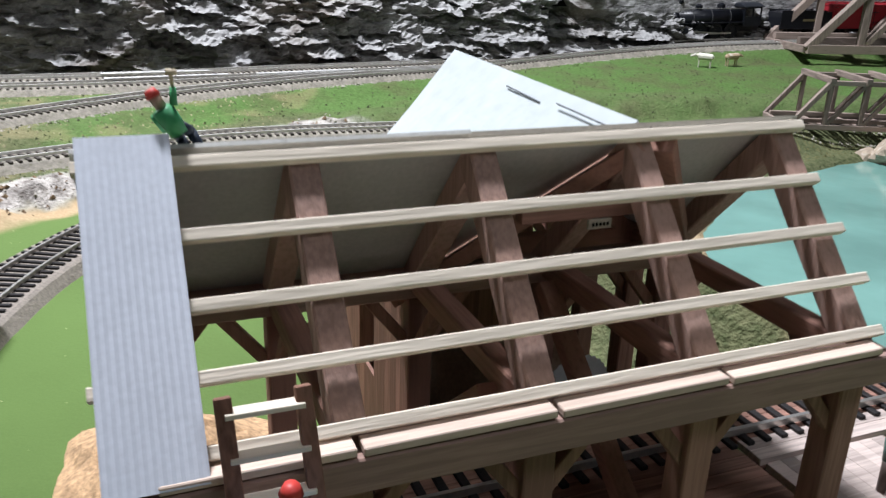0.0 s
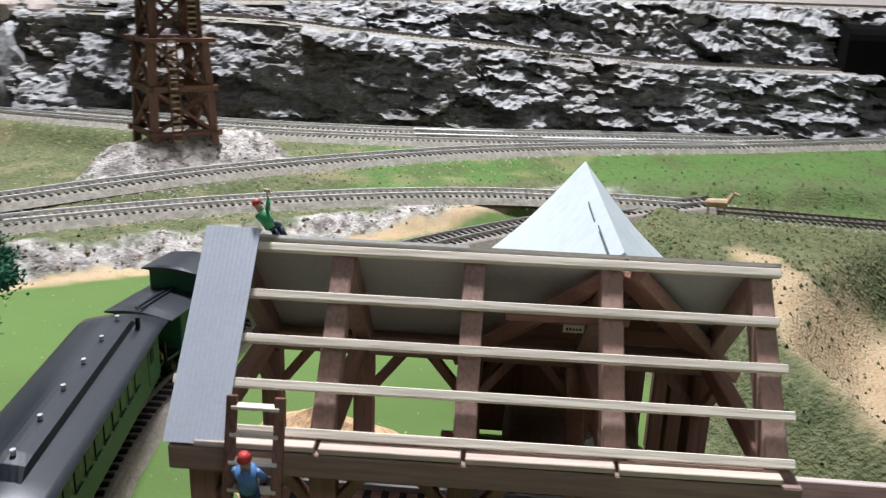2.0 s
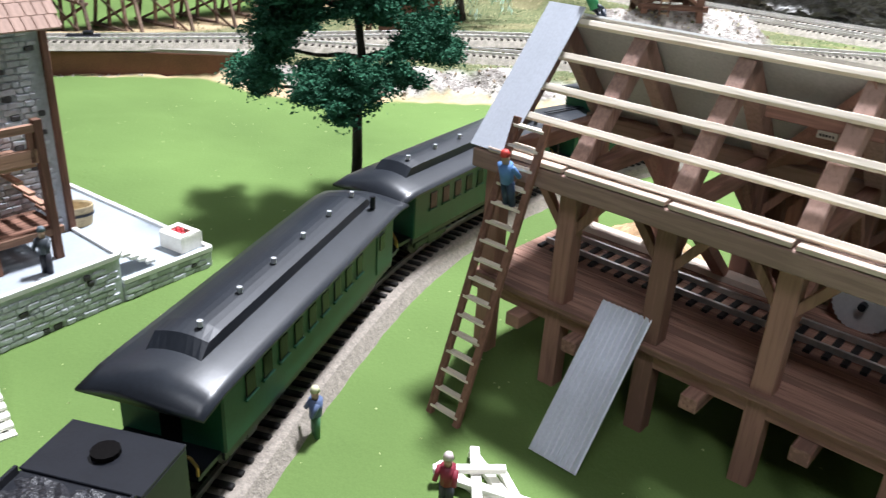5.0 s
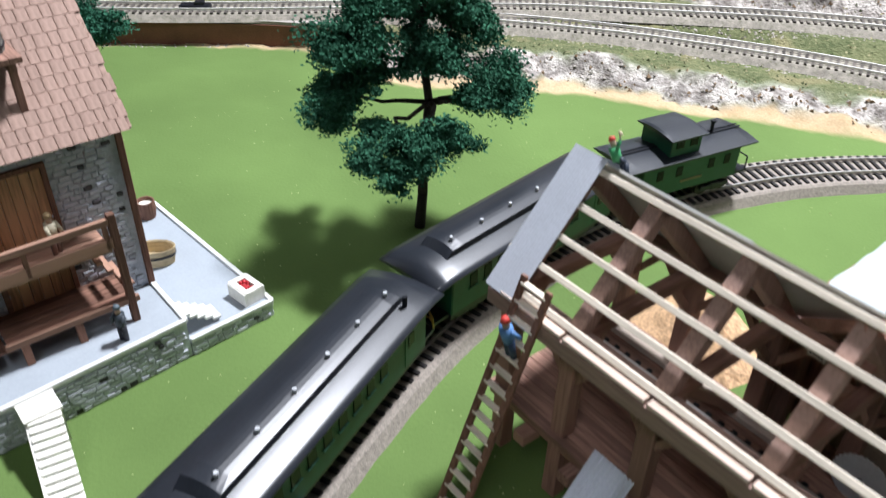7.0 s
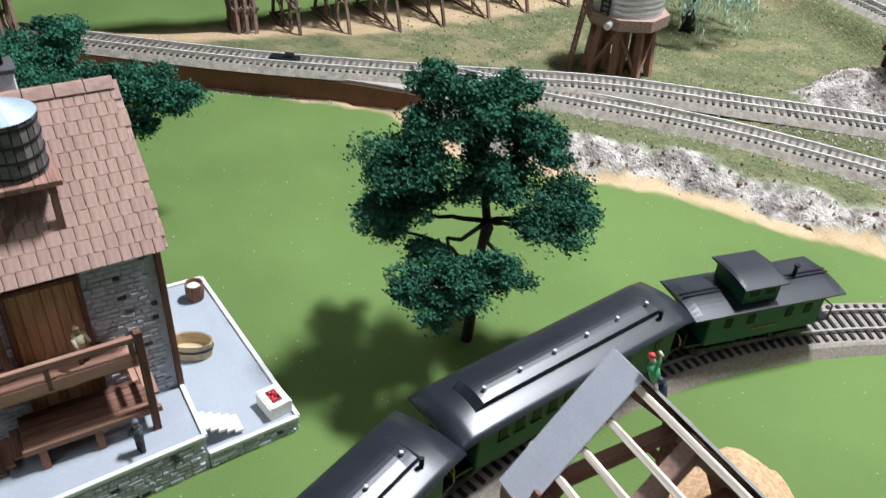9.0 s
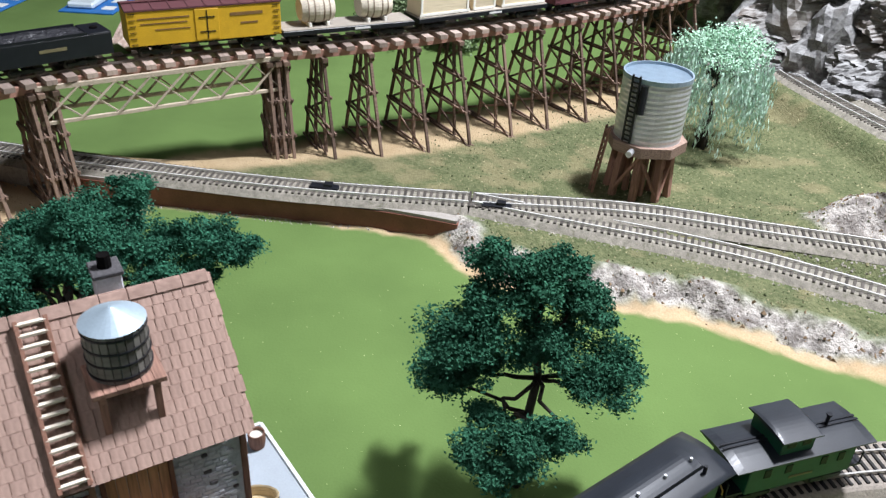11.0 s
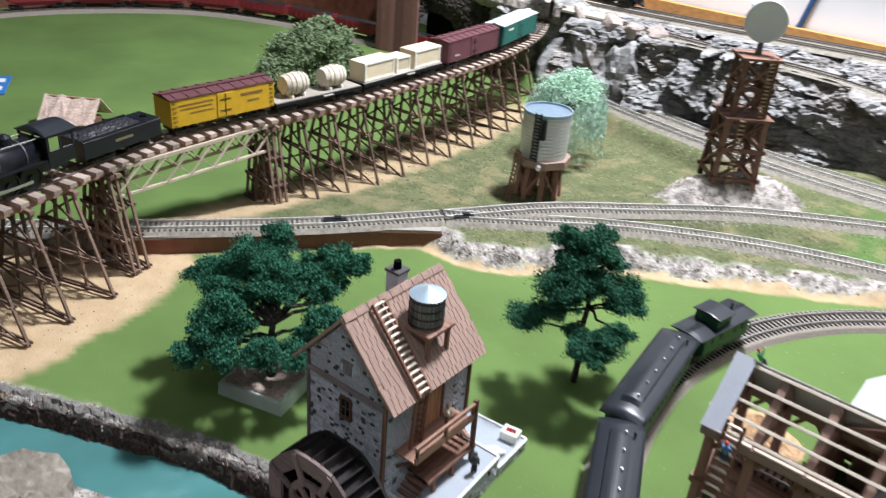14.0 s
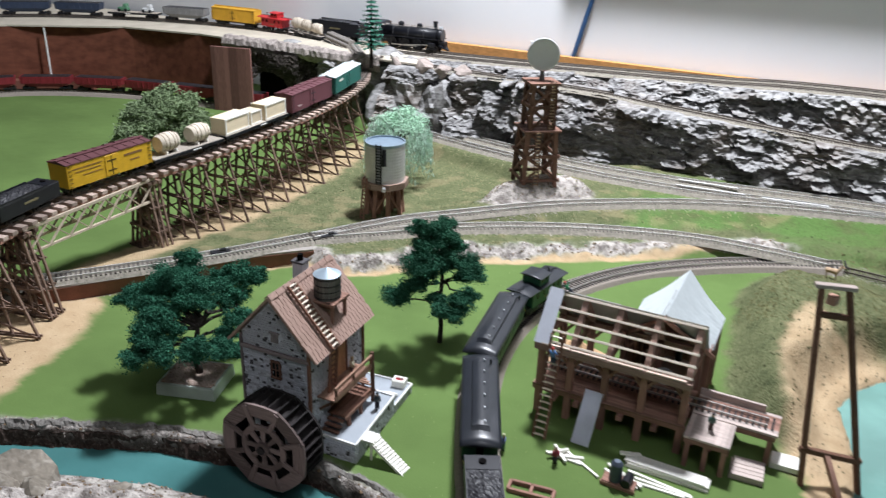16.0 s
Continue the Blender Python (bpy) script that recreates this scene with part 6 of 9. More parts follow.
def barrel_tank(m, r, h, stave_mat, lid_mat, label, name="water_tank", cone=0.006, hoops=4):
    root = thing(name, m, label, "water tank")
    for k in range(24):
        a = k / 24 * math.tau
        bm = bmesh.new()
        box(bm, (0.0012, math.tau * r / 24 - 0.00025, h), Matrix.Rotation(a, 4, "Z") @ Matrix.Translation((r, 0, h / 2)), 0.0001)
        part("stave", bm, stave_mat, root)
    for k in range(hoops):
        z = h * (0.1 + 0.8 * k / (hoops - 1))
        bm = bmesh.new()
        loft(bm, [[((r + d) * math.cos(i / 32 * math.tau), (r + d) * math.sin(i / 32 * math.tau), z + dz) for i in range(32)] for d, dz in ((0.0005, -0.0004), (0.0011, -0.0004), (0.0011, 0.0004), (0.0005, 0.0004))], caps=False)
        part("hoop", bm, LOCO_BLACK, root)
    bm = bmesh.new()
    rod(bm, (0, 0, h), (0, 0, h + cone), r + 0.0012, 0.0008, 28)
    rod(bm, (0, 0, 0.0), (0, 0, h), r - 0.0004, n=24)
    part("lid", bm, lid_mat, root, "pale blue-grey conical lid")
    return root


TANK_LID = material("blue_grey_zinc", (0.38, 0.47, 0.54), 0.45, 0.3, 0.1, 150, 0.05)
TANK_WOOD = grained("grey_stave_wood", (0.16, 0.15, 0.135), vary=0.4, along=300, across=60)


def roof_tank():
    # stand on the roof slope
    cx, cy, top = 0.0245, 0.0555, 0.1415
    stand = thing("tank_stand", GRIST, "brown timber stand on the shingle roof", "tank stand")
    for k in range(6):
        bm = bmesh.new()
        box(bm, (0.030, 0.0047, 0.0024), pose(cx, cy - 0.012 + 0.0048 * k, top - 0.0012), 0.0002)
        part("platform_board", bm, BROWN_LIGHT, stand)
    for y in (-0.0105, 0.0105):
        bm = bmesh.new()
        beam(bm, (cx - 0.0135, cy + y, top - 0.0042), (cx + 0.0135, cy + y, top - 0.0042), 0.0028, 0.0040, 0.0002)
        part("bearer", bm, BROWN, stand)
        bm = bmesh.new()
        beam(bm, (cx + 0.0115, cy + y, roof_z(cx + 0.0115) + 0.001), (cx + 0.0115, cy + y, top - 0.006), 0.0028, 0.0028, 0.0002, (0, 1, 0))
        part("leg", bm, BROWN, stand)
    barrel_tank(GRIST @ pose(cx, cy, top), 0.0117, 0.0230, TANK_WOOD, TANK_LID, "grey hooped wooden tank with pale zinc lid on the roof")


roof_tank()


def water_wheel():
    """Breast wheel in front of the gable: two rims of felloes, spokes and buckets."""
    m = GRIST @ pose(0.0205, -0.046, 0.0375)
    R, n = 0.0450, 8
    # brown for the front rim and hub, near-black for everything behind
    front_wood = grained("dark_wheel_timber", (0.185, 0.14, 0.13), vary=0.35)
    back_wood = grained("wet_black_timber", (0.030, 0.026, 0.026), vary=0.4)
    bm = bmesh.new()
    loft(bm, [[(R * 0.83 * math.cos(i / 32 * math.tau), y, R * 0.83 * math.sin(i / 32 * math.tau)) for i in range(32)] for y in (0.001, 0.026)], caps=False)
    root = part("water_wheel", bm, back_wood, MILL_ROOT, "dark brown timber water wheel with spokes and buckets")
    root.matrix_basis = MILL_ROOT.matrix_basis.inverted() @ m
    def ring_piece(a0, a1, r0, r1, y, thick, mat, name):
        """One board of a ring: a bowed outer edge and a straighter inner one."""
        arc = [a0 + (a1 - a0) * i / 4 for i in range(5)]
        mid = (a0 + a1) / 2
        flat = [math.cos((a1 - a0) / 2) / math.cos(q - mid) for q in arc]
        out = [0.5 + 0.5 * f for f in flat]
        bm = bmesh.new()
        prism(bm, [(r1 * o * math.cos(q), r1 * o * math.sin(q)) for q, o in zip(arc, out)] + [(r0 * f * math.cos(q), r0 * f * math.sin(q)) for q, f in zip(arc[::-1], flat[::-1])], -thick, thick)
        bm.transform(pose(0, y, 0, 90, 0, 0))
        part(name, bm, mat, root)

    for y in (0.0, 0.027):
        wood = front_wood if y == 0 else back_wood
        for k in range(n):
            a0, a1 = (k + 0.5) / n * math.tau + 0.006, (k + 1.5) / n * math.tau - 0.006
            ring_piece(a0, a1, 0.74 * R, R, y, 0.0012, wood, "felloe")
            ring_piece(a0, a1, 0.42 * R, 0.53 * R, y, 0.0010, wood, "inner_felloe")
            a = (k + 0.5) / n * math.tau
            bm = bmesh.new()
            beam(bm, (0.50 * R * math.cos(a), y - 0.0015, 0.50 * R * math.sin(a)), (R * 0.97 * math.cos(a), y - 0.0015, R * 0.97 * math.sin(a)), 0.0046, 0.0022, 0.0002, (0, 1, 0))
            part("spoke", bm, wood, root)
            a += math.pi / n
            bm = bmesh.new()
            prism(bm, [(0.005 * math.cos(a - 0.3), 0.005 * math.sin(a - 0.3)), (0.44 * R * math.cos(a - 0.13), 0.44 * R * math.sin(a - 0.13)), (0.44 * R * math.cos(a + 0.13), 0.44 * R * math.sin(a + 0.13)), (0.005 * math.cos(a + 0.3), 0.005 * math.sin(a + 0.3))], -0.0009, 0.0009)
            bm.transform(pose(0, y, 0, 90, 0, 0))
            part("hub_spoke", bm, wood, root)
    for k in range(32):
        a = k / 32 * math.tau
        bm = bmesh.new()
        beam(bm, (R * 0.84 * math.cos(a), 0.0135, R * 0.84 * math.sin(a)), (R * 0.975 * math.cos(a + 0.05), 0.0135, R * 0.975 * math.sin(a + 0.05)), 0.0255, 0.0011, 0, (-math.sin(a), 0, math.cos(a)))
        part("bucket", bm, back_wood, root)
    bm = bmesh.new()
    rod(bm, (0, -0.006, 0), (0, 0.049, 0), 0.0038, n=12)
    part("axle", bm, back_wood, root)
    bm = bmesh.new()
    rod(bm, (0, -0.004, 0), (0, 0.0, 0), 0.0068, n=12)
    part("hub", bm, front_wood, root)


water_wheel()


def mill_platform():
    """Stone-faced slabs: a high one before the doors and a lower one round the corner, with steps between."""
    hi, lo = 0.0205, 0.0085
    plat = thing("mill_platform", GRIST, "stone-walled platform with blue-grey slab and white edging", "platform")
    for name, pts, z in (("upper_slab", [(HALF + 0.001, 0.012), (0.0785, 0.012), (0.0725, 0.098), (HALF + 0.001, 0.098)], hi), ("lower_slab", [(-0.055, 0.0985), (0.0725, 0.0985), (0.0705, 0.142), (-0.0545, 0.1345)], lo)):
        bm = bmesh.new()
        prism(bm, pts, -0.035, z - 0.0012)
        body = part(name.split("_")[0] + "_wall", bm, MORTAR, plat)
        bm = bmesh.new()
        prism(bm, pts, z - 0.0012, z)
        part(name, bm, CONCRETE, plat, "smooth blue-grey slab")
        edges = list(zip(pts, pts[1:] + pts[:1]))
        for i, (a, b) in enumerate(edges):
            if (name == "upper_slab" and i == 3) or (name == "lower_slab" and i == 0):
                continue
            bm = bmesh.new()
            beam(bm, (*a, z + 0.0003), (*b, z + 0.0003), 0.0022, 0.0022, 0.0002)
            part("edging", bm, WHITE_TRIM, plat, "white edge strip")
            d = Vector(b) - Vector(a)
            if name == "upper_slab" and i == 2:
                continue
            lay_stones(body, (*a, 0), math.degrees(math.atan2(d.y, d.x)), d.length, -0.03 if name == "upper_slab" else -0.004, z - 0.0018, lambda x, zz: False, 30 + i, 150)
    # rough steps down to the lower slab
    for k in range(5):
        bm = bmesh.new()
        box(bm, (0.0115 - 0.0002 * k, 0.0042, 0.0016), pose(0.0625, 0.1000 + 0.0036 * k, hi - 0.001 - 0.0022 * k), 0.0003)
        part("step", bm, material("pale_plaster", (0.68, 0.68, 0.64), 0.85, 0, 0.1, 300, 0.5), plat)
    # pale wooden stair down to the lawn
    st = thing("wooden_stair", GRIST, "pale wooden stair from the stone platform to the lawn", "stair")
    for k in range(12):
        t = k / 11
        bm = bmesh.new()
        box(bm, (0.0034, 0.0125, 0.0012), pose(0.090 + 0.033 * t, 0.030 - 0.006 * t, 0.0185 - 0.0185 * t, 0, 0, -10), 0.0001)
        part("tread", bm, SAWN, st)
    for y in (0.0235, 0.0355):
        bm = bmesh.new()
        beam(bm, (0.089, y + 0.0, 0.0165), (0.1245, y - 0.0065, -0.0015), 0.0014, 0.0028, 0.0001)
        part("stringer", bm, SAWN, st)
    bm = bmesh.new()
    box(bm, (0.0130, 0.0150, 0.0016), pose(0.0835, 0.030, 0.0197), 0.0002)
    part("landing", bm, SAWN, st)
    for x, y in ((0.088, 0.024), (0.088, 0.036)):
        bm = bmesh.new()
        box(bm, (0.0018, 0.0018, 0.022), pose(x, y, 0.0082))
        part("leg", bm, SAWN, st)


mill_platform()


def place_grist(x, y, z, turn=0.0):
    return GRIST @ pose(x, y, z, 0, 0, turn)


def fruit_crate():
    root = thing("crate", place_grist(0.0595, 0.1345, 0.0086, 8) @ Matrix.Scale(0.86, 4), "pale wooden crate of red apples on the lower slab", "crate")
    bm = bmesh.new()
    for x, y, sx, sy in ((0, -0.0062, 0.0165, 0.0012), (0, 0.0062, 0.0165, 0.0012), (-0.0077, 0, 0.0012, 0.0112), (0.0077, 0, 0.0012, 0.0112)):
        box(bm, (sx, sy, 0.0085), pose(x, y, 0.0043), 0.0002)
    box(bm, (0.0145, 0.0112, 0.0008), pose(0, 0, 0.0005))
    part("box", bm, SAWN, root)
    bm = bmesh.new()
    for y in (-0.0045, 0.0045):
        box(bm, (0.0165, 0.0030, 0.0008), pose(0, y, 0.0088), 0.0001)
    for x in (-0.0066, 0.0066):
        box(bm, (0.0030, 0.0060, 0.0008), pose(x, 0, 0.0088), 0.0001)
    part("rim", bm, SAWN, root)
    bm = bmesh.new()
    rnd = random.Random(2)
    for k in range(16):
        bmesh.ops.create_icosphere(bm, subdivisions=1, radius=0.0014, matrix=pose(rnd.uniform(-0.005, 0.005), rnd.uniform(-0.003, 0.003), 0.0068 + rnd.uniform(0, 0.001)))
    part("fruit", bm, material("apple_red", (0.5, 0.03, 0.04), 0.4), root, "heap of glossy red apples", True)


fruit_crate()


def tub():
    root = thing("wooden_tub", place_grist(0.0050, 0.1115, 0.0086, 60), "tan wooden wash tub against the mill corner", "tub")
    bm = bmesh.new()
    rings = []
    for z, k in ((0.0, 0.86), (0.0095, 1.0), (0.0098, 0.98), (0.0090, 0.90), (0.003, 0.82)):
        rings.append([(0.0115 * k * math.cos(i / 28 * math.tau), 0.0065 * k * math.sin(i / 28 * math.tau), z) for i in range(28)])
    loft(bm, rings)
    part("body", bm, grained("tan_tub_wood", (0.42, 0.33, 0.20), vary=0.3), root)
    bm = bmesh.new()
    loft(bm, [[((0.0115 * k + d) * math.cos(i / 28 * math.tau), (0.0065 * k + d) * math.sin(i / 28 * math.tau), z) for i in range(28)] for d, z, k in ((0.0001, 0.005, 0.93), (0.0005, 0.005, 0.93), (0.0005, 0.0062, 0.95), (0.0001, 0.0062, 0.95))], caps=False)
    part("hoop", bm, LOCO_BLACK, root)
    bk = thing("bucket", place_grist(-0.0385, 0.1265, 0.0086), "brown stave bucket on the lower slab", "bucket")
    bm = bmesh.new()
    loft(bm, [[(r * math.cos(i / 20 * math.tau), r * math.sin(i / 20 * math.tau), z) for i in range(20)] for r, z in ((0.0044, 0), (0.0052, 0.005), (0.0050, 0.0105), (0.0043, 0.0104), (0.0041, 0.004))])
    part("body", bm, RED_BROWN_WOOD, bk)
    bm = bmesh.new()
    rod(bm, (0, 0, 0.0070), (0, 0, 0.0082), 0.0042, n=16)
    part("contents", bm, material("pale_flour", (0.7, 0.66, 0.58), 0.9), bk)


tub()
figurine(place_grist(0.0675, 0.072, 0.0207, 30), (0.04, 0.05, 0.06), (0.03, 0.03, 0.04), (0.10, 0.13, 0.15), "dark painted toy blacksmith figure on the slab")
figurine(place_grist(0.0465, 0.0605, 0.0604, 120), (0.62, 0.55, 0.40), (0.10, 0.06, 0.05), (0.55, 0.40, 0.22), "toy figure in cream shirt on the mill balcony", False, 0.0195)

# ---- trees ----
def leaf_mesh(name, clouds, size, seed, mat, parent, label):
    """Many small leaves scattered through flattened puffs (x, y, z, radius, count), denser on each puff's upper skin."""
    rng = np.random.default_rng(seed)
    cx = np.array(clouds)
    n = cx[:, 4].astype(int)
    base, radius = np.repeat(cx[:, :3], n, 0), np.repeat(cx[:, 3], n)

    def unit(k):
        v = rng.normal(size=(k, 3))
        return v / np.linalg.norm(v, axis=1)[:, None]
    d = unit(n.sum())
    r = radius * (0.30 + 0.70 * rng.random(len(d)) ** 0.6) * (1 + 0.30 * np.sin(9 * d[:, 0] + 6 * d[:, 2]) * np.cos(8 * d[:, 1]))
    stray = rng.random(len(d)) < 0.07
    r = np.where(stray, radius * rng.uniform(0.9, 1.55, len(d)), r)
    c = base + d * r[:, None] * np.array((1, 1, 0.62))
    c[:, 2] -= np.where(stray, np.abs(rng.normal(0, 0.35, len(d))) * radius, 0)
    a = unit(len(d)) * np.array((1, 1, 0.7)) * size * rng.uniform(0.6, 1.4, (len(d), 1))
    b = np.cross(a, unit(len(d)))
    b = b / (np.linalg.norm(b, axis=1)[:, None] + 1e-9) * size * rng.uniform(0.3, 0.7, (len(d), 1))
    verts = np.stack([c - a, c + b, c + a, c - b], 1).reshape(-1, 3)
    me = bpy.data.meshes.new(name)
    me.vertices.add(len(verts))
    me.vertices.foreach_set("co", verts.ravel())
    me.loops.add(len(verts))
    me.loops.foreach_set("vertex_index", np.arange(len(verts)))
    me.polygons.add(len(d))
    me.polygons.foreach_set("loop_start", np.arange(0, len(verts), 4))
    me.update(calc_edges=True)
    me.materials.append(mat)
    ob = new(name, me)
    ob.parent = parent
    tagged(ob, label)
    return ob


def limb(bm, a, b, r0, r1, rnd, bend=0.15):
    """A tapered, crooked limb."""
    a, b = Vector(a), Vector(b)
    pts = [a.lerp(b, t / 5) + Vector((rnd.uniform(-1, 1), rnd.uniform(-1, 1), rnd.uniform(-0.4, 0.4))) * (b - a).length * bend * (0.5 if 0 < t < 5 else 0) for t in range(6)]
    for i in range(5):
        rod(bm, pts[i], pts[i + 1], r0 + (r1 - r0) * i / 5, r0 + (r1 - r0) * (i + 1) / 5, 7)
    return pts


def tree(name, x, y, trunk_top, clumps, label, seed, leaf_size=0.00115, density=1.6, mat=LEAF, z=None, trunk_r=0.0032, category="tree", swell=1.0):
    rnd = random.Random(seed)
    z = height(x, y) if z is None else z
    root = thing(name, pose(x, y, z - 0.002), label, category, "model trees")
    bm = bmesh.new()
    t = Vector(trunk_top)
    pts = limb(bm, (0, 0, 0), t, trunk_r, trunk_r * 0.55, rnd, 0.08)
    for cx, cy, cz, r in clumps:
        start = min(pts[1:], key=lambda p: (p - Vector((cx * 0.4, cy * 0.4, cz - r * 0.9))).length)
        limb(bm, start, (cx, cy, cz - r * 0.2), trunk_r * 0.45, 0.0006, rnd, 0.2)
    part("trunk", bm, BARK, root, "dark crooked trunk and limbs", True)
    clouds = []
    for cx, cy, cz, r in clumps:
        r *= swell
        n = int(density * 5200 * (r / 0.02) ** 2)
        for k in range(22):
            o = Vector((rnd.gauss(0, 1), rnd.gauss(0, 1), rnd.gauss(0, 1))).normalized() * r * rnd.uniform(0.15, 0.85)
            clouds.append((cx + o.x, cy + o.y, cz + o.z * 0.75, r * rnd.uniform(0.24, 0.50), n // 22))
    leaf_mesh("crown", clouds, leaf_size, seed, mat, root, "clumps of dark blue-green foliage")
    return root


ELM = [(-0.012, -0.022, 0.149, 0.013), (-0.008, 0.014, 0.147, 0.012), (-0.010, -0.005, 0.137, 0.021), (-0.024, 0.004, 0.127, 0.015)]
ELM += [(0.005, -0.037, 0.116, 0.021), (0.0, -0.031, 0.130, 0.014), (0.008, -0.042, 0.098, 0.014), (0.012, -0.026, 0.104, 0.013)]
ELM += [(-0.022, 0.035, 0.113, 0.017), (-0.014, 0.021, 0.124, 0.014), (0.004, 0.002, 0.108, 0.018), (-0.004, 0.016, 0.103, 0.013)]
ELM += [(0.005, 0.041, 0.088, 0.019), (0.008, 0.027, 0.084, 0.012), (-0.004, 0.052, 0.080, 0.012)]
ELM += [(0.044, -0.036, 0.073, 0.012), (0.046, -0.015, 0.077, 0.0155), (0.043, 0.007, 0.079, 0.0135), (0.051, -0.025, 0.067, 0.011)]
ELM += [(-0.028, -0.042, 0.067, 0.0155), (-0.012, -0.041, 0.083, 0.012), (0.022, -0.026, 0.078, 0.011)]
tree("tree", -0.2075, 0.110, (-0.006, 0.002, 0.128), ELM, "tall model tree with dark blue-green foliage and thin trunk", 3, 0.0012, 1.3, swell=1.2)
OAK = [(-0.062, 0.028, 0.117, 0.0145), (-0.055, 0.024, 0.102, 0.016), (-0.053, -0.005, 0.101, 0.020), (-0.067, -0.036, 0.088, 0.015)]
OAK += [(-0.008, -0.034, 0.089, 0.019), (-0.022, -0.020, 0.082, 0.013), (0.010, -0.050, 0.071, 0.017), (0.004, -0.034, 0.067, 0.012), (0.018, -0.066, 0.065, 0.012)]
OAK += [(-0.032, 0.033, 0.092, 0.020), (-0.026, 0.016, 0.100, 0.014), (-0.044, 0.079, 0.089, 0.018), (-0.038, 0.098, 0.086, 0.012), (-0.036, 0.070, 0.074, 0.012), (-0.038, 0.056, 0.095, 0.014)]
OAK += [(0.010, 0.046, 0.072, 0.0145), (0.014, 0.060, 0.061, 0.011), (0.042, -0.016, 0.067, 0.014), (0.046, 0.010, 0.058, 0.012), (0.044, 0.028, 0.052, 0.010)]
OAK += [(-0.03, -0.03, 0.095, 0.014), (0.0, -0.045, 0.078, 0.014), (-0.040, 0.010, 0.088, 0.015), (-0.015, 0.050, 0.083, 0.014), (-0.060, -0.020, 0.091, 0.014), (0.030, -0.044, 0.064, 0.011), (0.022, 0.030, 0.060, 0.011)]
OAK += [(-0.014, -0.004, 0.094, 0.014), (-0.006, 0.018, 0.094, 0.013), (0.027, -0.010, 0.060, 0.010), (0.004, -0.020, 0.075, 0.010), (-0.030, 0.002, 0.112, 0.014), (0.028, 0.014, 0.058, 0.009)]
tree("tree", -0.300, -0.150, (0.006, 0.004, 0.070), OAK, "broad model oak with dark blue-green foliage in a planter", 5, 0.0012, 1.3, LEAF_OAK, trunk_r=0.0046, swell=1.34)


def planter():
    root = thing("planter_box", pose(-0.298, -0.152, 0, 0, 0, 40), "white plaster planter block round the oak's roots", "planter")
    bm = bmesh.new()
    rings = [[(sx * 0.031 * k, sy * 0.026 * k, z) for sx, sy in ((-1, -1), (1, -1), (1, 1), (-1, 1))] for z, k in ((-0.003, 1.03), (0.012, 1.0), (0.0135, 0.97))]
    loft(bm, rings)
    part("block", bm, material("white_plaster_block", (0.44, 0.50, 0.46), 0.85, 0, 0.12, 100, 0.3), root)
    bm = bmesh.new()
    box(bm, (0.056, 0.046, 0.003), pose(0, 0, 0.0128), 0.0006)
    part("soil", bm, material("pinkish_soil", (0.40, 0.31, 0.26), 0.95, 0, 0.45, 120, 0.9, 500), root, "pinkish tan soil")
    bm = bmesh.new()
    rnd = random.Random(9)
    for k in range(110):
        bmesh.ops.create_icosphere(bm, subdivisions=1, radius=rnd.uniform(0.0008, 0.0018), matrix=pose(rnd.uniform(-0.028, 0.028), rnd.uniform(-0.023, 0.023), 0.0135))
    tagged(part("soil_grit", bm, material("tan_grit", (0.34, 0.26, 0.20), 0.95, 0, 0.4, 400, 0.5), root), kind="stuff")


planter()
BUSH = material("grey_green_lichen", (0.20, 0.265, 0.145), 0.95, 0, 0.45, 60, 0.3, 400, spec=0.05)
tree("shrub", -1.10, 0.150, (0, 0, 0.04), [(0, 0, 0.058, 0.052), (0.03, -0.06, 0.045, 0.042), (-0.01, 0.065, 0.048, 0.044), (0.04, 0.03, 0.04, 0.04), (-0.04, 0.0, 0.07, 0.04), (0.01, 0.03, 0.085, 0.038), (0.0, -0.04, 0.078, 0.036), (-0.02, 0.02, 0.100, 0.034), (-0.02, 0.055, 0.080, 0.036)], "big grey-green lichen shrub on the far lawn", 8, 0.0028, 0.40, BUSH, category="shrub", swell=1.28)
WILLOW = material("pale_green_willow", (0.52, 0.70, 0.58), 0.8, 0, 0.4, 60, 0.2, 300)
WILLOW_TOP = material("bright_green_willow", (0.42, 0.63, 0.47), 0.85, 0, 0.4, 60, 0.2, 300)


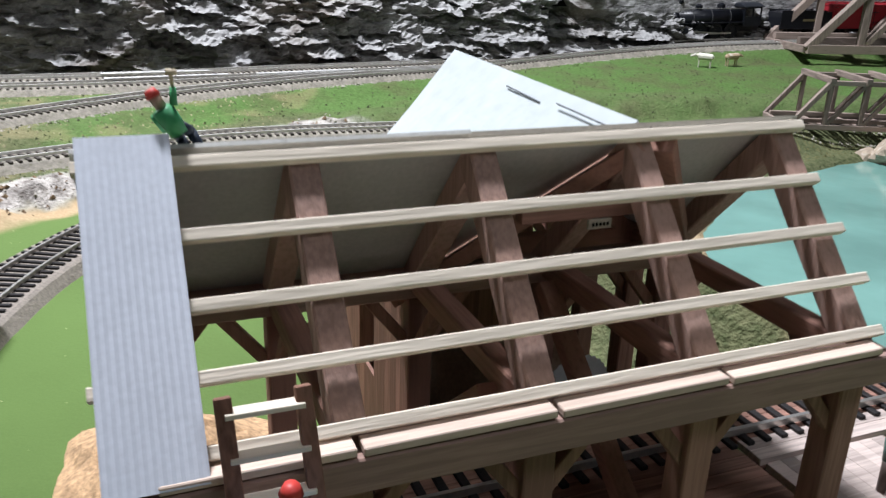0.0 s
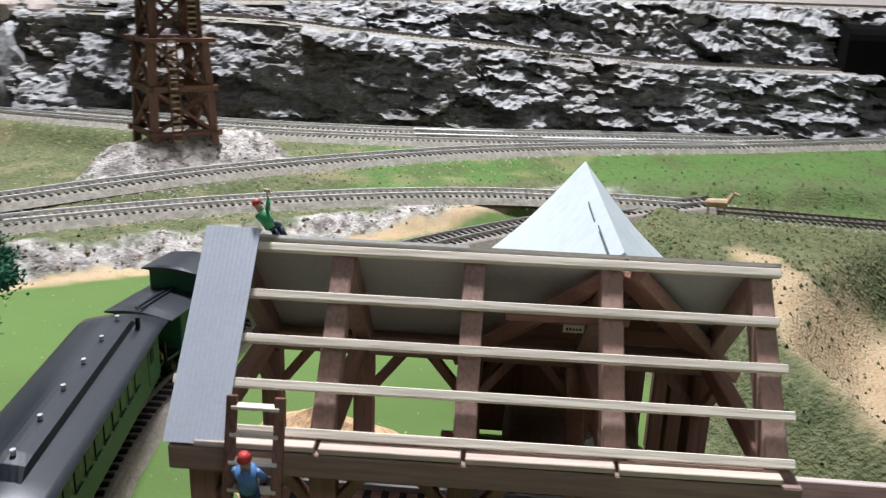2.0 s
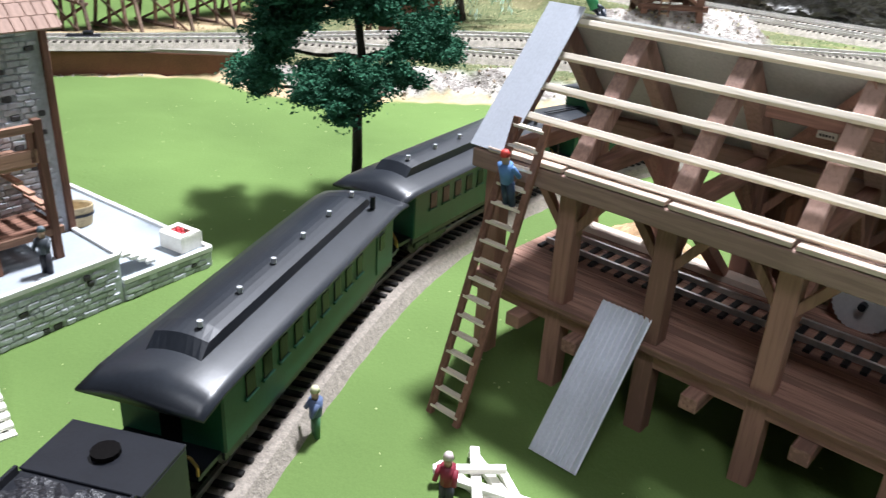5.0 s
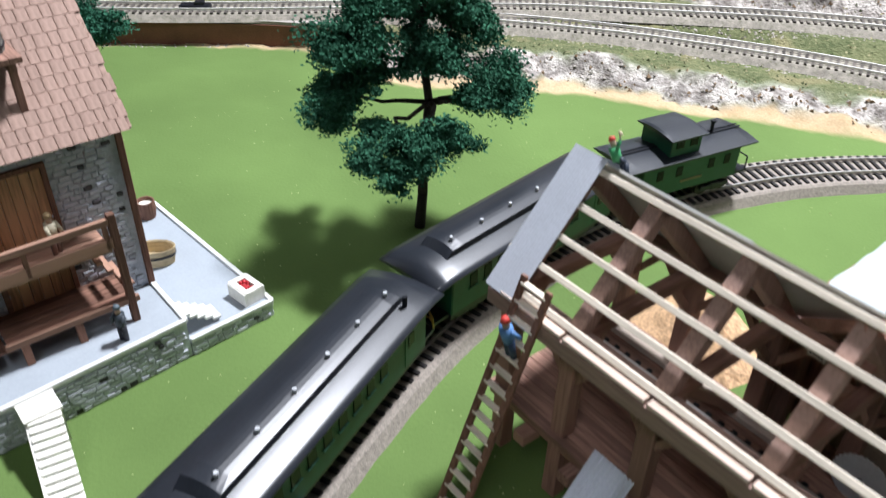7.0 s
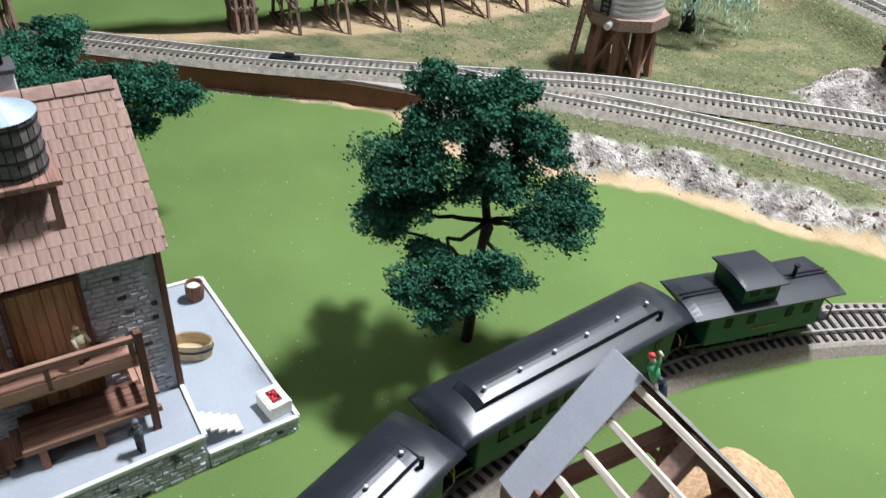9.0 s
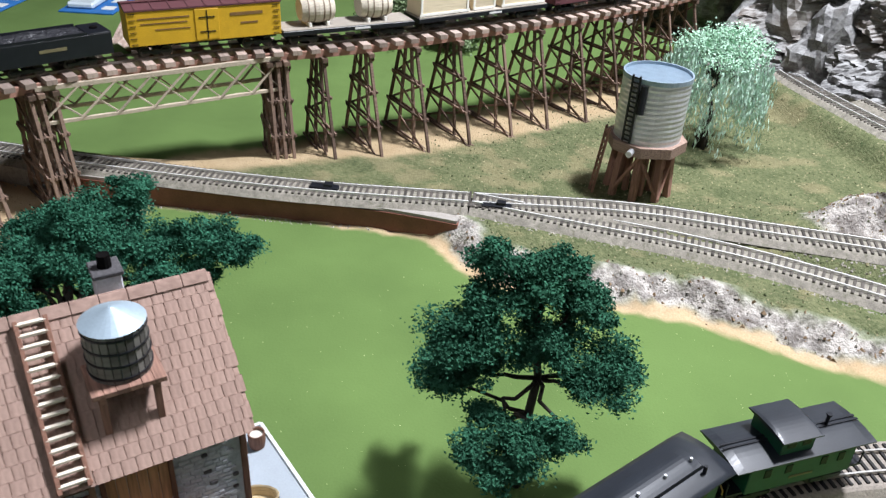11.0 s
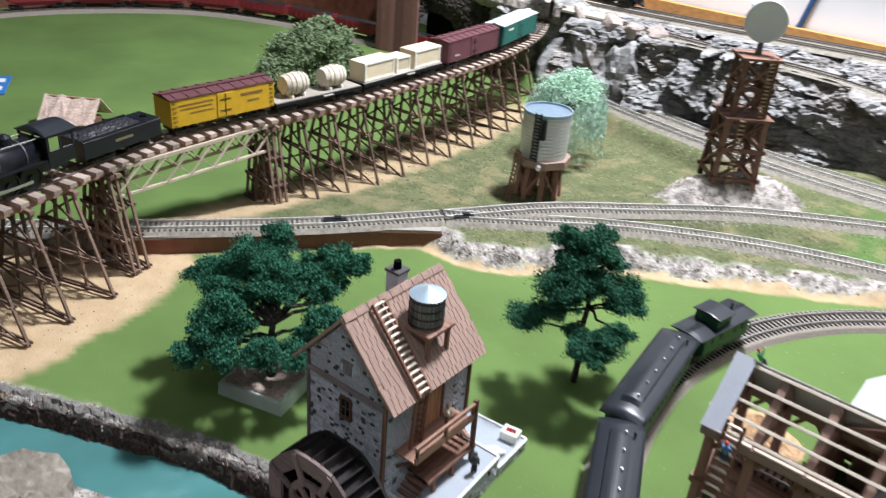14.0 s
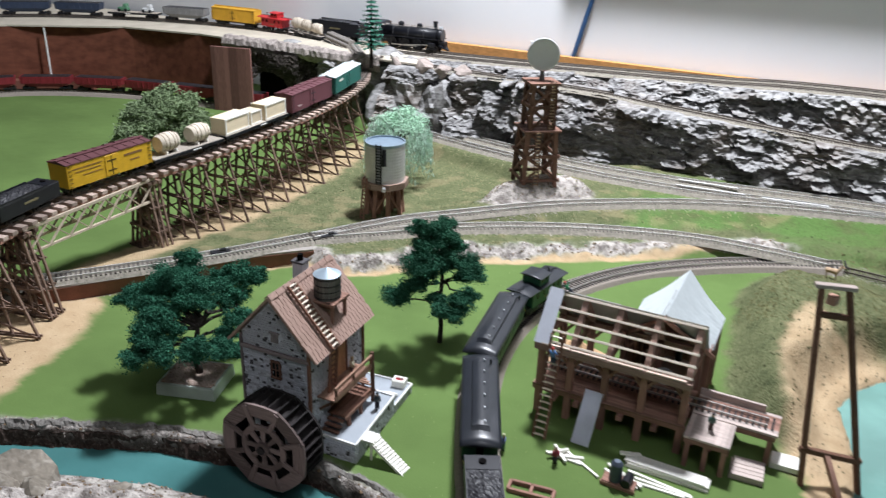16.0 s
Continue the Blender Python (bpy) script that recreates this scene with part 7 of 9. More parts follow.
def willow(x, y, h, label, seed, z=None, spread=0.038):
    rnd = random.Random(seed)
    root = thing("willow_tree", pose(x, y, (height(x, y) if z is None else z) - 0.002), label, "tree", "model trees")
    bm = bmesh.new()
    limb(bm, (0, 0, 0), (0, 0, h * 0.72), 0.004, 0.0018, rnd, 0.1)
    for k in range(4):
        rod(bm, (math.cos(k * 1.6) * 0.008, math.sin(k * 1.6) * 0.008, 0), (0, 0, h * 0.25), 0.0022, 0.003, 6)
    tips = []
    for k in range(9):
        a = k * 0.7 + rnd.uniform(-0.2, 0.2)
        tips.append(Vector((math.cos(a) * spread * 0.6, math.sin(a) * spread * 0.6, h * rnd.uniform(0.78, 0.92))))
        limb(bm, (0, 0, h * rnd.uniform(0.45, 0.65)), tips[-1], 0.0014, 0.0005, rnd, 0.15)
    part("trunk", bm, BARK, root, "dark trunk", True)
    clouds = [(q.x * f, q.y * f, q.z + 0.006 * (1.3 - f) + rnd.uniform(-0.003, 0.003), spread * rnd.uniform(0.30, 0.42), 230) for q in tips for f in (0.25, 0.75, 1.2)]
    leaf_mesh("crown", clouds, 0.0017, seed, WILLOW_TOP, root, "bright green domed top")
    bm = bmesh.new()
    for k in range(210):
        a, r = rnd.uniform(0, math.tau), spread * (0.45 + 0.75 * math.sqrt(rnd.random()))
        top = Vector((r * math.cos(a), r * math.sin(a), h * (1.0 - 0.22 * (r / spread) ** 2)))
        length = h * rnd.uniform(0.28, 0.62)
        for i in range(34):
            f = rnd.random()
            c = top + Vector((rnd.gauss(0, 0.0014 + 0.0008 * f), rnd.gauss(0, 0.0014 + 0.0008 * f), -length * f))
            d = Vector((rnd.gauss(0, 0.25), rnd.gauss(0, 0.25), 1)).normalized() * rnd.uniform(0.0025, 0.0045)
            e = d.cross(Vector((rnd.gauss(0, 1), rnd.gauss(0, 1), rnd.gauss(0, 1)))).normalized() * 0.0008
            bm.faces.new([bm.verts.new(c + p) for p in (-d, e, d, -e)])
    part("hanging_foliage", bm, WILLOW, root, "long hanging pale green strands")
    return root


willow(-0.682, 0.415, 0.135, "pale green weeping willow behind the water tower", 4, spread=0.052)
willow(-1.60, -0.44, 0.15, "pale green weeping willow on the far lawn", 6)

# ---- trestle ----


def build_trestle():
    root = thing("trestle", Matrix(), "long curved brown timber trestle bridge with a lattice span", "trestle bridge")
    fine = spline(TRESTLE, 0.0172)
    d = np.gradient(fine, axis=0)
    ties = tie_mesh("bridge_tie", (0.0090, 0.047, 0.0046), grained("grey_brown_bridge_tie", (0.36, 0.28, 0.235), vary=0.3, along=900, across=60))
    for p, q in zip(fine, d):
        shared("bridge_tie", ties, root, Matrix.Translation((p[0], p[1], p[2] - 0.0021)) @ Euler((0, 0, math.atan2(q[1], q[0]))).to_matrix().to_4x4())
    pts = spline(TRESTLE, 0.012)
    for side in (-0.00825, 0.00825):
        part("rail", ribbon(pts, RAIL_SECTION, 0.0, side), DARK_RAIL, root)
    for side in (-0.012, 0.012):
        part("stringer", ribbon(pts, [(-0.002, -0.0115), (0.002, -0.0115), (0.002, -0.0042), (-0.002, -0.0042)], 0, side), BROWN, root)

    def bent(cx, cy, ang, top, foot, half=0.052, name="bent"):
        """A cap on four battered posts, with sills and crossed braces."""
        h = top - foot
        cap = 0.0165
        bm = bmesh.new()
        box(bm, (0.006, 0.044, 0.0045), pose(0, 0, top + 0.0015), 0.0003)
        ob = part(name, bm, TRESTLE_WOOD, root)
        ob.matrix_basis = pose(cx, cy, 0, 0, 0, math.degrees(ang))
        if (top, foot, half) not in bents:
            pieces = []
            for a, b in ((-half, -cap), (-half * 0.36, -cap * 0.36), (half * 0.36, cap * 0.36), (half, cap)):
                pieces.append(("post", (0, a, foot - 0.003), (0, b, top), 0.0030, 0.0030))
            for t in (0.035, 0.36, 0.68):
                w = half + (cap - half) * t + 0.0028
                for x in (-0.0024, 0.0024):
                    pieces.append(("sill", (x, -w, foot + h * t), (x, w, foot + h * t), 0.0026, 0.0016))
            for t0, t1 in ((0.035, 0.36), (0.36, 0.68), (0.68, 0.97)):
                w0, w1 = (half + (cap - half) * t for t in (t0, t1))
                pieces.append(("brace", (-0.0038, -w0, foot + h * t0), (-0.0038, w1, foot + h * t1), 0.0024, 0.0012))
                pieces.append(("brace", (0.0038, w0, foot + h * t0), (0.0038, -w1, foot + h * t1), 0.0024, 0.0012))
            made = []
            for kind, a, b, w, d in pieces:
                bm = bmesh.new()
                beam(bm, a, b, w, d, 0.0002 if kind == "post" else 0.0, (1, 0, 0))
                me = bpy.data.meshes.new(kind)
                bm.to_mesh(me)
                bm.free()
                me.materials.append(TRESTLE_WOOD)
                made.append((kind, me))
            bents[(top, foot, half)] = made
        for kind, me in bents[(top, foot, half)]:
            shared(kind, me, ob, Matrix())

    bents = {}
    p, s = along(TRESTLE)
    t = np.gradient(p, axis=0)

    def place(run, half=0.052):
        i = int(np.argmin(np.abs(s - run)))
        bent(p[i][0], p[i][1], math.atan2(t[i][1], t[i][0]), round(p[i][2] - 0.014, 3), 0.0, half)

    for run in (0.508, 0.555, 0.608, 0.660, 0.714, 0.768, 0.824, 0.876, 0.928, 0.980, 1.034, 0.192, 0.144, 0.094, 0.044):
        place(run)
    for run in (0.454, 0.463, 0.472, 0.240, 0.249, 0.258):
        place(run, 0.038)
    # lattice span between the two piers
    i0, i1 = (int(np.argmin(np.hypot(p[:, 0] - x, p[:, 1] - y))) for x, y in ((-0.565, -0.245), (-0.660, -0.050)))
    a, b = Vector(p[i0]), Vector(p[i1])
    run = (b - a).normalized()
    side = Vector((-run.y, run.x, 0))
    for o in (-0.0165, 0.0165):
        q = side * o
        for dz, w in ((-0.0075, 0.004), (-0.038, 0.003)):
            bm = bmesh.new()
            beam(bm, a + q + Vector((0, 0, dz)), b + q + Vector((0, 0, dz)), 0.003, w, 0.0002)
            part("span_chord", bm, SPAN_WOOD, root)
        n = 7
        for k in range(n):
            for z0, z1, sh in ((-0.0075, -0.038, 0.0009), (-0.038, -0.0075, -0.0009)):
                bm = bmesh.new()
                u, v = a.lerp(b, k / n), a.lerp(b, (k + 1.15) / (n + 0.15))
                beam(bm, u + q + side * sh + Vector((0, 0, z0)), v + q + side * sh + Vector((0, 0, z1)), 0.0011, 0.0028, 0, side)
                part("lattice_slat", bm, SPAN_WOOD, root)


TRESTLE_WOOD = grained("grey_brown_trestle_timber", (0.17, 0.115, 0.088), vary=0.4, along=80, across=500, per_object=0.6)
SPAN_WOOD = grained("tan_lattice_wood", (0.46, 0.385, 0.30), vary=0.2)
build_trestle()


def strip_wall(name, line, z0, z1, thick, mat, label, category):
    bm = bmesh.new()
    pts = spline([(x, y, 0) for x, y in line], 0.03)
    d = np.gradient(pts, axis=0)
    d /= np.linalg.norm(d, axis=1)[:, None]
    n = np.stack([-d[:, 1], d[:, 0]], 1) * thick
    loft(bm, [[(p[0], p[1], z0), (p[0] + q[0], p[1] + q[1], z0), (p[0] + q[0], p[1] + q[1], z1), (p[0], p[1], z1)] for p, q in zip(pts, n)])
    return tagged(finish(bm, name, mat), label, category, kind="structure")


strip_wall("retaining_wall", [(-0.580, -0.235), (-0.556, -0.14), (-0.531, -0.035), (-0.508, 0.05), (-0.487, 0.102), (-0.479, 0.122)], -0.006, 0.0185, 0.008, RETAIN, "low red-brown board retaining wall", "retaining wall")
strip_wall("retaining_wall_cap", [(-0.5815, -0.2355), (-0.5575, -0.1405), (-0.5325, -0.0355), (-0.5095, 0.0495), (-0.4885, 0.1015), (-0.4805, 0.1215)], 0.0187, 0.0215, 0.010, material("grey_wall_cap", (0.34, 0.31, 0.28), 0.9), "grey cap on the retaining wall", "wall cap")
strip_wall("stone_wall", [(-0.69, -0.47), (-0.64, -0.37), (-0.581, -0.238)], -0.006, 0.018, 0.008, material("grey_stone_wall", (0.36, 0.35, 0.33), 0.9, 0, 0.4, 200, 0.8), "grey stone retaining wall", "retaining wall")


# ---- freight train on the trestle ----
def boxcar(m, colour, label, roof=None, L=0.136, bars=(), bar_colour=(0.1, 0.06, 0.04)):
    W, H = 0.0335, 0.0320
    car = thing("boxcar", m, label, "boxcar", "freight train")
    paint = material("car_paint_%02d%02d%02d" % tuple(int(99 * c) for c in colour), colour, 0.55, 0, 0.15, 80, 0.1)
    top = material("car_roof_%02d%02d%02d" % tuple(int(99 * c) for c in (roof or colour)), roof or [c * 0.9 for c in colour], 0.6, 0, 0.2, 80, 0.1)
    bm = bmesh.new()
    box(bm, (L, W, H - 0.002), pose(0, 0, 0.0115 + H / 2), 0.0004)
    b = part("body", bm, paint, car)
    bm = bmesh.new()
    z = 0.0115 + H
    loft(bm, [[(x, y, zz) for y, zz in ((-W / 2 - 0.0007, z - 0.001), (W / 2 + 0.0007, z - 0.001), (W / 2 + 0.0007, z + 0.0003), (0, z + 0.0028), (-W / 2 - 0.0007, z + 0.0003))] for x in (-L / 2 - 0.0006, L / 2 + 0.0006)])
    part("roof", bm, top, car)
    bm = bmesh.new()
    box(bm, (L + 0.003, 0.0052, 0.0008), pose(0, 0, z + 0.0036))
    part("running_board", bm, top, car)
    for k in range(9):
        bm = bmesh.new()
        for s in (-1, 1):
            beam(bm, (-L / 2 + 0.008 + k * (L - 0.016) / 8, 0.0005 * s, z + 0.0031), (-L / 2 + 0.008 + k * (L - 0.016) / 8, s * (W / 2 + 0.0005), z + 0.0007), 0.001, 0.0007)
        part("roof_rib", bm, top, car)
    for s in (-1, 1):
        bm = bmesh.new()
        box(bm, (0.021, 0.0009, H - 0.005), pose(0, s * (W / 2 + 0.0004), 0.0115 + H / 2), 0.0002)
        door = part("side_door", bm, paint, b)
        bm = bmesh.new()
        box(bm, (0.0007, 0.0006, H - 0.007), pose(0, s * (W / 2 + 0.0011), 0.0115 + H / 2))
        for zz in (0.3, 0.7):
            box(bm, (0.014, 0.0006, 0.0009), pose(0, s * (W / 2 + 0.0011), 0.0115 + H * zz))
        part("door_hardware", bm, LOCO_BLACK, door)
        for e in (-1, 1):
            for k in range(6):
                bm = bmesh.new()
                box(bm, (0.0055, 0.0005, 0.0005), pose(e * (L / 2 - 0.0045), s * (W / 2 + 0.0006), 0.0145 + 0.0052 * k))
                part("grab_iron", bm, LOCO_BLACK, b)
        for x, zz, w, h in bars:
            bm = bmesh.new()
            box(bm, (w, 0.0003, h), pose(x * -s, s * (W / 2 + 0.00025), 0.0115 + H * zz))
            part("letter_bar", bm, material("lettering_%02d%02d%02d" % tuple(int(99 * c) for c in bar_colour), bar_colour, 0.6), b)
    bm = bmesh.new()
    box(bm, (L - 0.004, 0.012, 0.004), pose(0, 0, 0.0098))
    part("underframe", bm, LOCO_BLACK, car)
    for e in (-1, 1):
        truck(car, e * (L / 2 - 0.022))
    return car


def flatcar(m, label, L=0.136):
    car = thing("flatcar", m, label, "flatcar", "freight train")
    bm = bmesh.new()
    box(bm, (L, 0.0325, 0.0045), pose(0, 0, 0.0125), 0.0003)
    part("frame", bm, LOCO_BLACK, car)
    bm = bmesh.new()
    box(bm, (L - 0.002, 0.0315, 0.0008), pose(0, 0, 0.0152))
    part("deck", bm, grained("grey_flatcar_deck", (0.45, 0.40, 0.34)), car)
    for s in (-1, 1):
        bm = bmesh.new()
        box(bm, (0.016, 0.0004, 0.0018), pose(0.012, s * 0.0165, 0.0125))
        part("letter_bar", bm, WHITE_TRIM, car)
    for e in (-1, 1):
        truck(car, e * (L / 2 - 0.022))
    return car


def cask(m):
    """A big banded cask on its side in a cradle."""
    root = thing("cask", m, "big pale banded wooden cask lying in a cradle", "cask", "flatcar load")
    bm = bmesh.new()
    prof = ((-0.0165, 0.0105), (-0.012, 0.0125), (0, 0.0138), (0.012, 0.0125), (0.0165, 0.0105), (0.0160, 0.0096))
    loft(bm, [[(x, r * math.cos(i / 28 * math.tau), 0.0150 + r * math.sin(i / 28 * math.tau)) for i in range(28)] for x, r in prof])
    part("barrel", bm, grained("cream_cask_wood", (0.62, 0.55, 0.45), vary=0.2), root)
    for x in (-0.0105, -0.0045, 0.0045, 0.0105):
        r = 0.0139 - abs(x) * 0.11
        bm = bmesh.new()
        loft(bm, [[(x + dx, (r + d) * math.cos(i / 28 * math.tau), 0.0150 + (r + d) * math.sin(i / 28 * math.tau)) for i in range(28)] for dx, d in ((-0.0006, -0.0008), (-0.0006, 0.0003), (0.0006, 0.0003), (0.0006, -0.0008))], caps=False)
        part("hoop", bm, material("tan_hoop", (0.24, 0.18, 0.13), 0.7), root)
    for x in (-0.009, 0.009):
        bm = bmesh.new()
        box(bm, (0.003, 0.022, 0.0042), pose(x, 0, 0.0021), 0.0003)
        part("cradle", bm, SAWN, root)
    return root


def crate_box(m, size, label):
    root = thing("shipping_crate", m, label, "crate", "flatcar load")
    x, y, z = size
    bm = bmesh.new()
    box(bm, (x - 0.001, y - 0.001, z - 0.001), pose(0, 0, z / 2), 0.0002)
    part("box", bm, grained("yellow_pine_crate", (0.66, 0.56, 0.40), vary=0.12), root)
    for s in (-1, 1):
        for zz in (0.08, 0.92):
            bm = bmesh.new()
            box(bm, (x, 0.0009, 0.0024), pose(0, s * y / 2, z * zz), 0.0001)
            part("batten", bm, SAWN, root)
        for xx in (-0.46, 0.46):
            bm = bmesh.new()
            box(bm, (0.0024, 0.0009, z * 0.78), pose(x * xx, s * y / 2, z / 2), 0.0001)
            part("batten", bm, SAWN, root)
    return root


def steam_loco(m, label, L=0.13):
    """A small steam engine: boiler, domes, stack, cab, drivers and rods. It faces local -x."""
    root = thing("steam_locomotive", m, label, "steam locomotive")
    bm = bmesh.new()
    rod(bm, (-L * 0.42, 0, 0.0275), (L * 0.20, 0, 0.0275), 0.0105, 0.0118, 24)
    rod(bm, (-L * 0.47, 0, 0.0275), (-L * 0.42, 0, 0.0275), 0.0108, 0.0110, 24)
    boiler = part("boiler", bm, LOCO_BLACK, root, "", True)
    bm = bmesh.new()
    rod(bm, (-L * 0.475, 0, 0.0275), (-L * 0.468, 0, 0.0275), 0.0092, n=24)
    part("smokebox_door", bm, material("graphite", (0.07, 0.07, 0.075), 0.5, 0.3), boiler)
    for x in (-0.28, -0.1, 0.08):
        bm = bmesh.new()
        rod(bm, (L * x, 0, 0.0275), (L * x + 0.0012, 0, 0.0275), 0.0120, n=24)
        part("boiler_band", bm, material("graphite", (0.07, 0.07, 0.075), 0.5, 0.3), boiler)
    for name, x, r, h in (("smoke_stack", -0.385, 0.0036, 0.0135), ("sand_dome", -0.20, 0.0052, 0.0080), ("steam_dome", 0.02, 0.0056, 0.0090)):
        bm = bmesh.new()
        rod(bm, (L * x, 0, 0.036), (L * x, 0, 0.0375 + h * 0.75), r, r * 0.95, 16)
        rod(bm, (L * x, 0, 0.0375 + h * 0.75), (L * x, 0, 0.0375 + h), r * (1.25 if "stack" in name else 0.95), r * (1.15 if "stack" in name else 0.35), 16)
        part(name, bm, LOCO_BLACK, root)
    bm = bmesh.new()
    rod(bm, (-L * 0.43, 0, 0.0395), (-L * 0.47, 0, 0.0395), 0.0032, 0.0036, 14)
    part("headlamp", bm, material("pale_metal", (0.6, 0.62, 0.65), 0.4, 0.5), root)
    bm = bmesh.new()
    cw, ch, c0 = 0.0305, 0.026, L * 0.20
    box(bm, (0.0012, cw, ch - 0.008), pose(c0 + 0.001, 0, 0.020 + ch / 2 - 0.004))
    for s in (-1, 1):
        box(bm, (0.025, 0.0009, 0.0125), pose(c0 + 0.0125, s * cw / 2, 0.0225), 0.0002)
        box(bm, (0.025, 0.0009, 0.0028), pose(c0 + 0.0125, s * cw / 2, 0.0405))
        for dx in (0.001, 0.0125, 0.0245):
            box(bm, (0.0022, 0.0009, 0.012), pose(c0 + dx, s * cw / 2, 0.034))
    cab = part("cab", bm, LOCO_BLACK, root)
    r = roof_shell(0.030, cw + 0.003, 0.0048, 0.0418, 0.0)
    r.transform(Matrix.Translation((c0 + 0.0135, 0, 0)))
    part("cab_roof", r, COACH_ROOF, cab)
    for s in (-1, 1):
        bm = bmesh.new()
        box(bm, (L * 0.68, 0.0042, 0.0010), pose(-L * 0.13, s * 0.0128, 0.0215))
        part("running_board", bm, LOCO_BLACK, root)
        bm = bmesh.new()
        box(bm, (0.014, 0.006, 0.0075), pose(-L * 0.38, s * 0.0130, 0.0120), 0.0012)
        part("cylinder", bm, LOCO_BLACK, root)
        for k, x in enumerate((-0.20, -0.05, 0.10)):
            bm = bmesh.new()
            loft(bm, [[(L * x + rr * math.cos(i / 24 * math.tau), s * (0.0088 + dy), 0.0102 + rr * math.sin(i / 24 * math.tau)) for i in range(24)] for rr, dy in ((0.0100, -0.001), (0.0100, 0.001), (0.0084, 0.001), (0.0082, 0.0), (0.0026, 0.0), (0.0022, 0.0016))])
            part("driver", bm, LOCO_BLACK, root)
        bm = bmesh.new()
        beam(bm, (-L * 0.20, s * 0.0108, 0.0075), (L * 0.10, s * 0.0108, 0.0075), 0.0008, 0.0020)
        beam(bm, (-L * 0.37, s * 0.0120, 0.0120), (-L * 0.05, s * 0.0120, 0.0082), 0.0008, 0.0016)
        part("side_rod", bm, RUST_RAIL, root)
        bm = bmesh.new()
        rod(bm, (-L * 0.42, s * 0.0075, 0.0405), (L * 0.19, s * 0.0090, 0.0390), 0.0004, n=6)
        part("handrail", bm, RUST_RAIL, root)
    bm = bmesh.new()
    box(bm, (L * 0.9, 0.012, 0.0085), pose(-L * 0.06, 0, 0.0135), 0.0005)
    part("frame", bm, LOCO_BLACK, root)
    bm = bmesh.new()
    loft(bm, [[(-L * 0.47, -0.013, 0.0125), (-L * 0.47, 0.013, 0.0125), (-L * 0.47, 0.013, 0.0105), (-L * 0.47, -0.013, 0.0105)], [(-L * 0.54, -0.002, 0.0045), (-L * 0.54, 0.002, 0.0045), (-L * 0.54, 0.002, 0.0025), (-L * 0.54, -0.002, 0.0025)]])
    part("pilot", bm, LOCO_BLACK, root)
    truck(root, -L * 0.37, 0.013)
    return root


UP = 0.0021
mid = 0.400
FREIGHT = TRESTLE[:-1] + [(-1.05, 0.595, 0.130), (-1.20, 0.640, 0.143), (-1.40, 0.610, 0.156), (-1.62, 0.505, 0.160), (-1.80, 0.36, 0.160), (-1.95, 0.18, 0.160), (-2.05, -0.1, 0.16)]
steam_loco(car_pose(FREIGHT, mid - 0.258, 0.13, UP) @ Matrix.Scale(1.18, 4), "black steam locomotive heading the freight on the trestle")
tender(car_pose(FREIGHT, mid - 0.134, 0.1, UP) @ Matrix.Diagonal((1, 1, 0.84, 1)), "black coal tender behind the trestle locomotive", 0.098)
boxcar(car_pose(FREIGHT, mid, 0.136, UP), (0.62, 0.36, 0.02), "bright yellow reefer with maroon roof and dark lettering", (0.10, 0.035, 0.04), 0.136, [(-0.037, 0.76, 0.044, 0.0012), (-0.037, 0.62, 0.040, 0.0010), (-0.030, 0.45, 0.03, 0.0009), (0.036, 0.72, 0.030, 0.0028), (0.038, 0.46, 0.016, 0.0016)], (0.20, 0.11, 0.04))
f1 = car_pose(FREIGHT, mid + 0.137, 0.136, UP)
flatcar(f1, "black flatcar with grey deck carrying two casks")
cask(f1 @ pose(-0.030, 0, 0.0156))
cask(f1 @ pose(0.030, 0, 0.0156))
f2 = car_pose(FREIGHT, mid + 0.292, 0.164, UP)
flatcar(f2, "black flatcar with grey deck carrying three crates", 0.164)
crate_box(f2 @ pose(-0.050, 0, 0.0156), (0.060, 0.028, 0.026), "long pale pine shipping crate on a flatcar")
crate_box(f2 @ pose(0.000, 0, 0.0156), (0.028, 0.024, 0.022), "small open pine frame crate on a flatcar")
crate_box(f2 @ pose(0.050, 0, 0.0156), (0.058, 0.028, 0.026), "pale pine shipping crate on a flatcar")
boxcar(car_pose(FREIGHT, mid + 0.452, 0.14, UP), (0.13, 0.045, 0.055), "maroon wooden boxcar with ribbed roof", None, 0.14, [(-0.045, 0.3, 0.012, 0.002)], (0.6, 0.5, 0.5))
boxcar(car_pose(FREIGHT, mid + 0.604, 0.14, UP), (0.018, 0.125, 0.10), "teal boxcar with silver roof on the trestle's end", (0.60, 0.66, 0.66), 0.14, [(-0.04, 0.7, 0.02, 0.003)], (0.7, 0.7, 0.6))
track("upper_curve_track", FREIGHT[len(TRESTLE) - 2:], "weathered track curving along the upper level", bed_height=0.0, bed=False, rail=DARK_RAIL)
LOG_GREY = material("grey_log_bark", (0.24, 0.22, 0.20), 0.9, 0, 0.35, 200, 0.6)
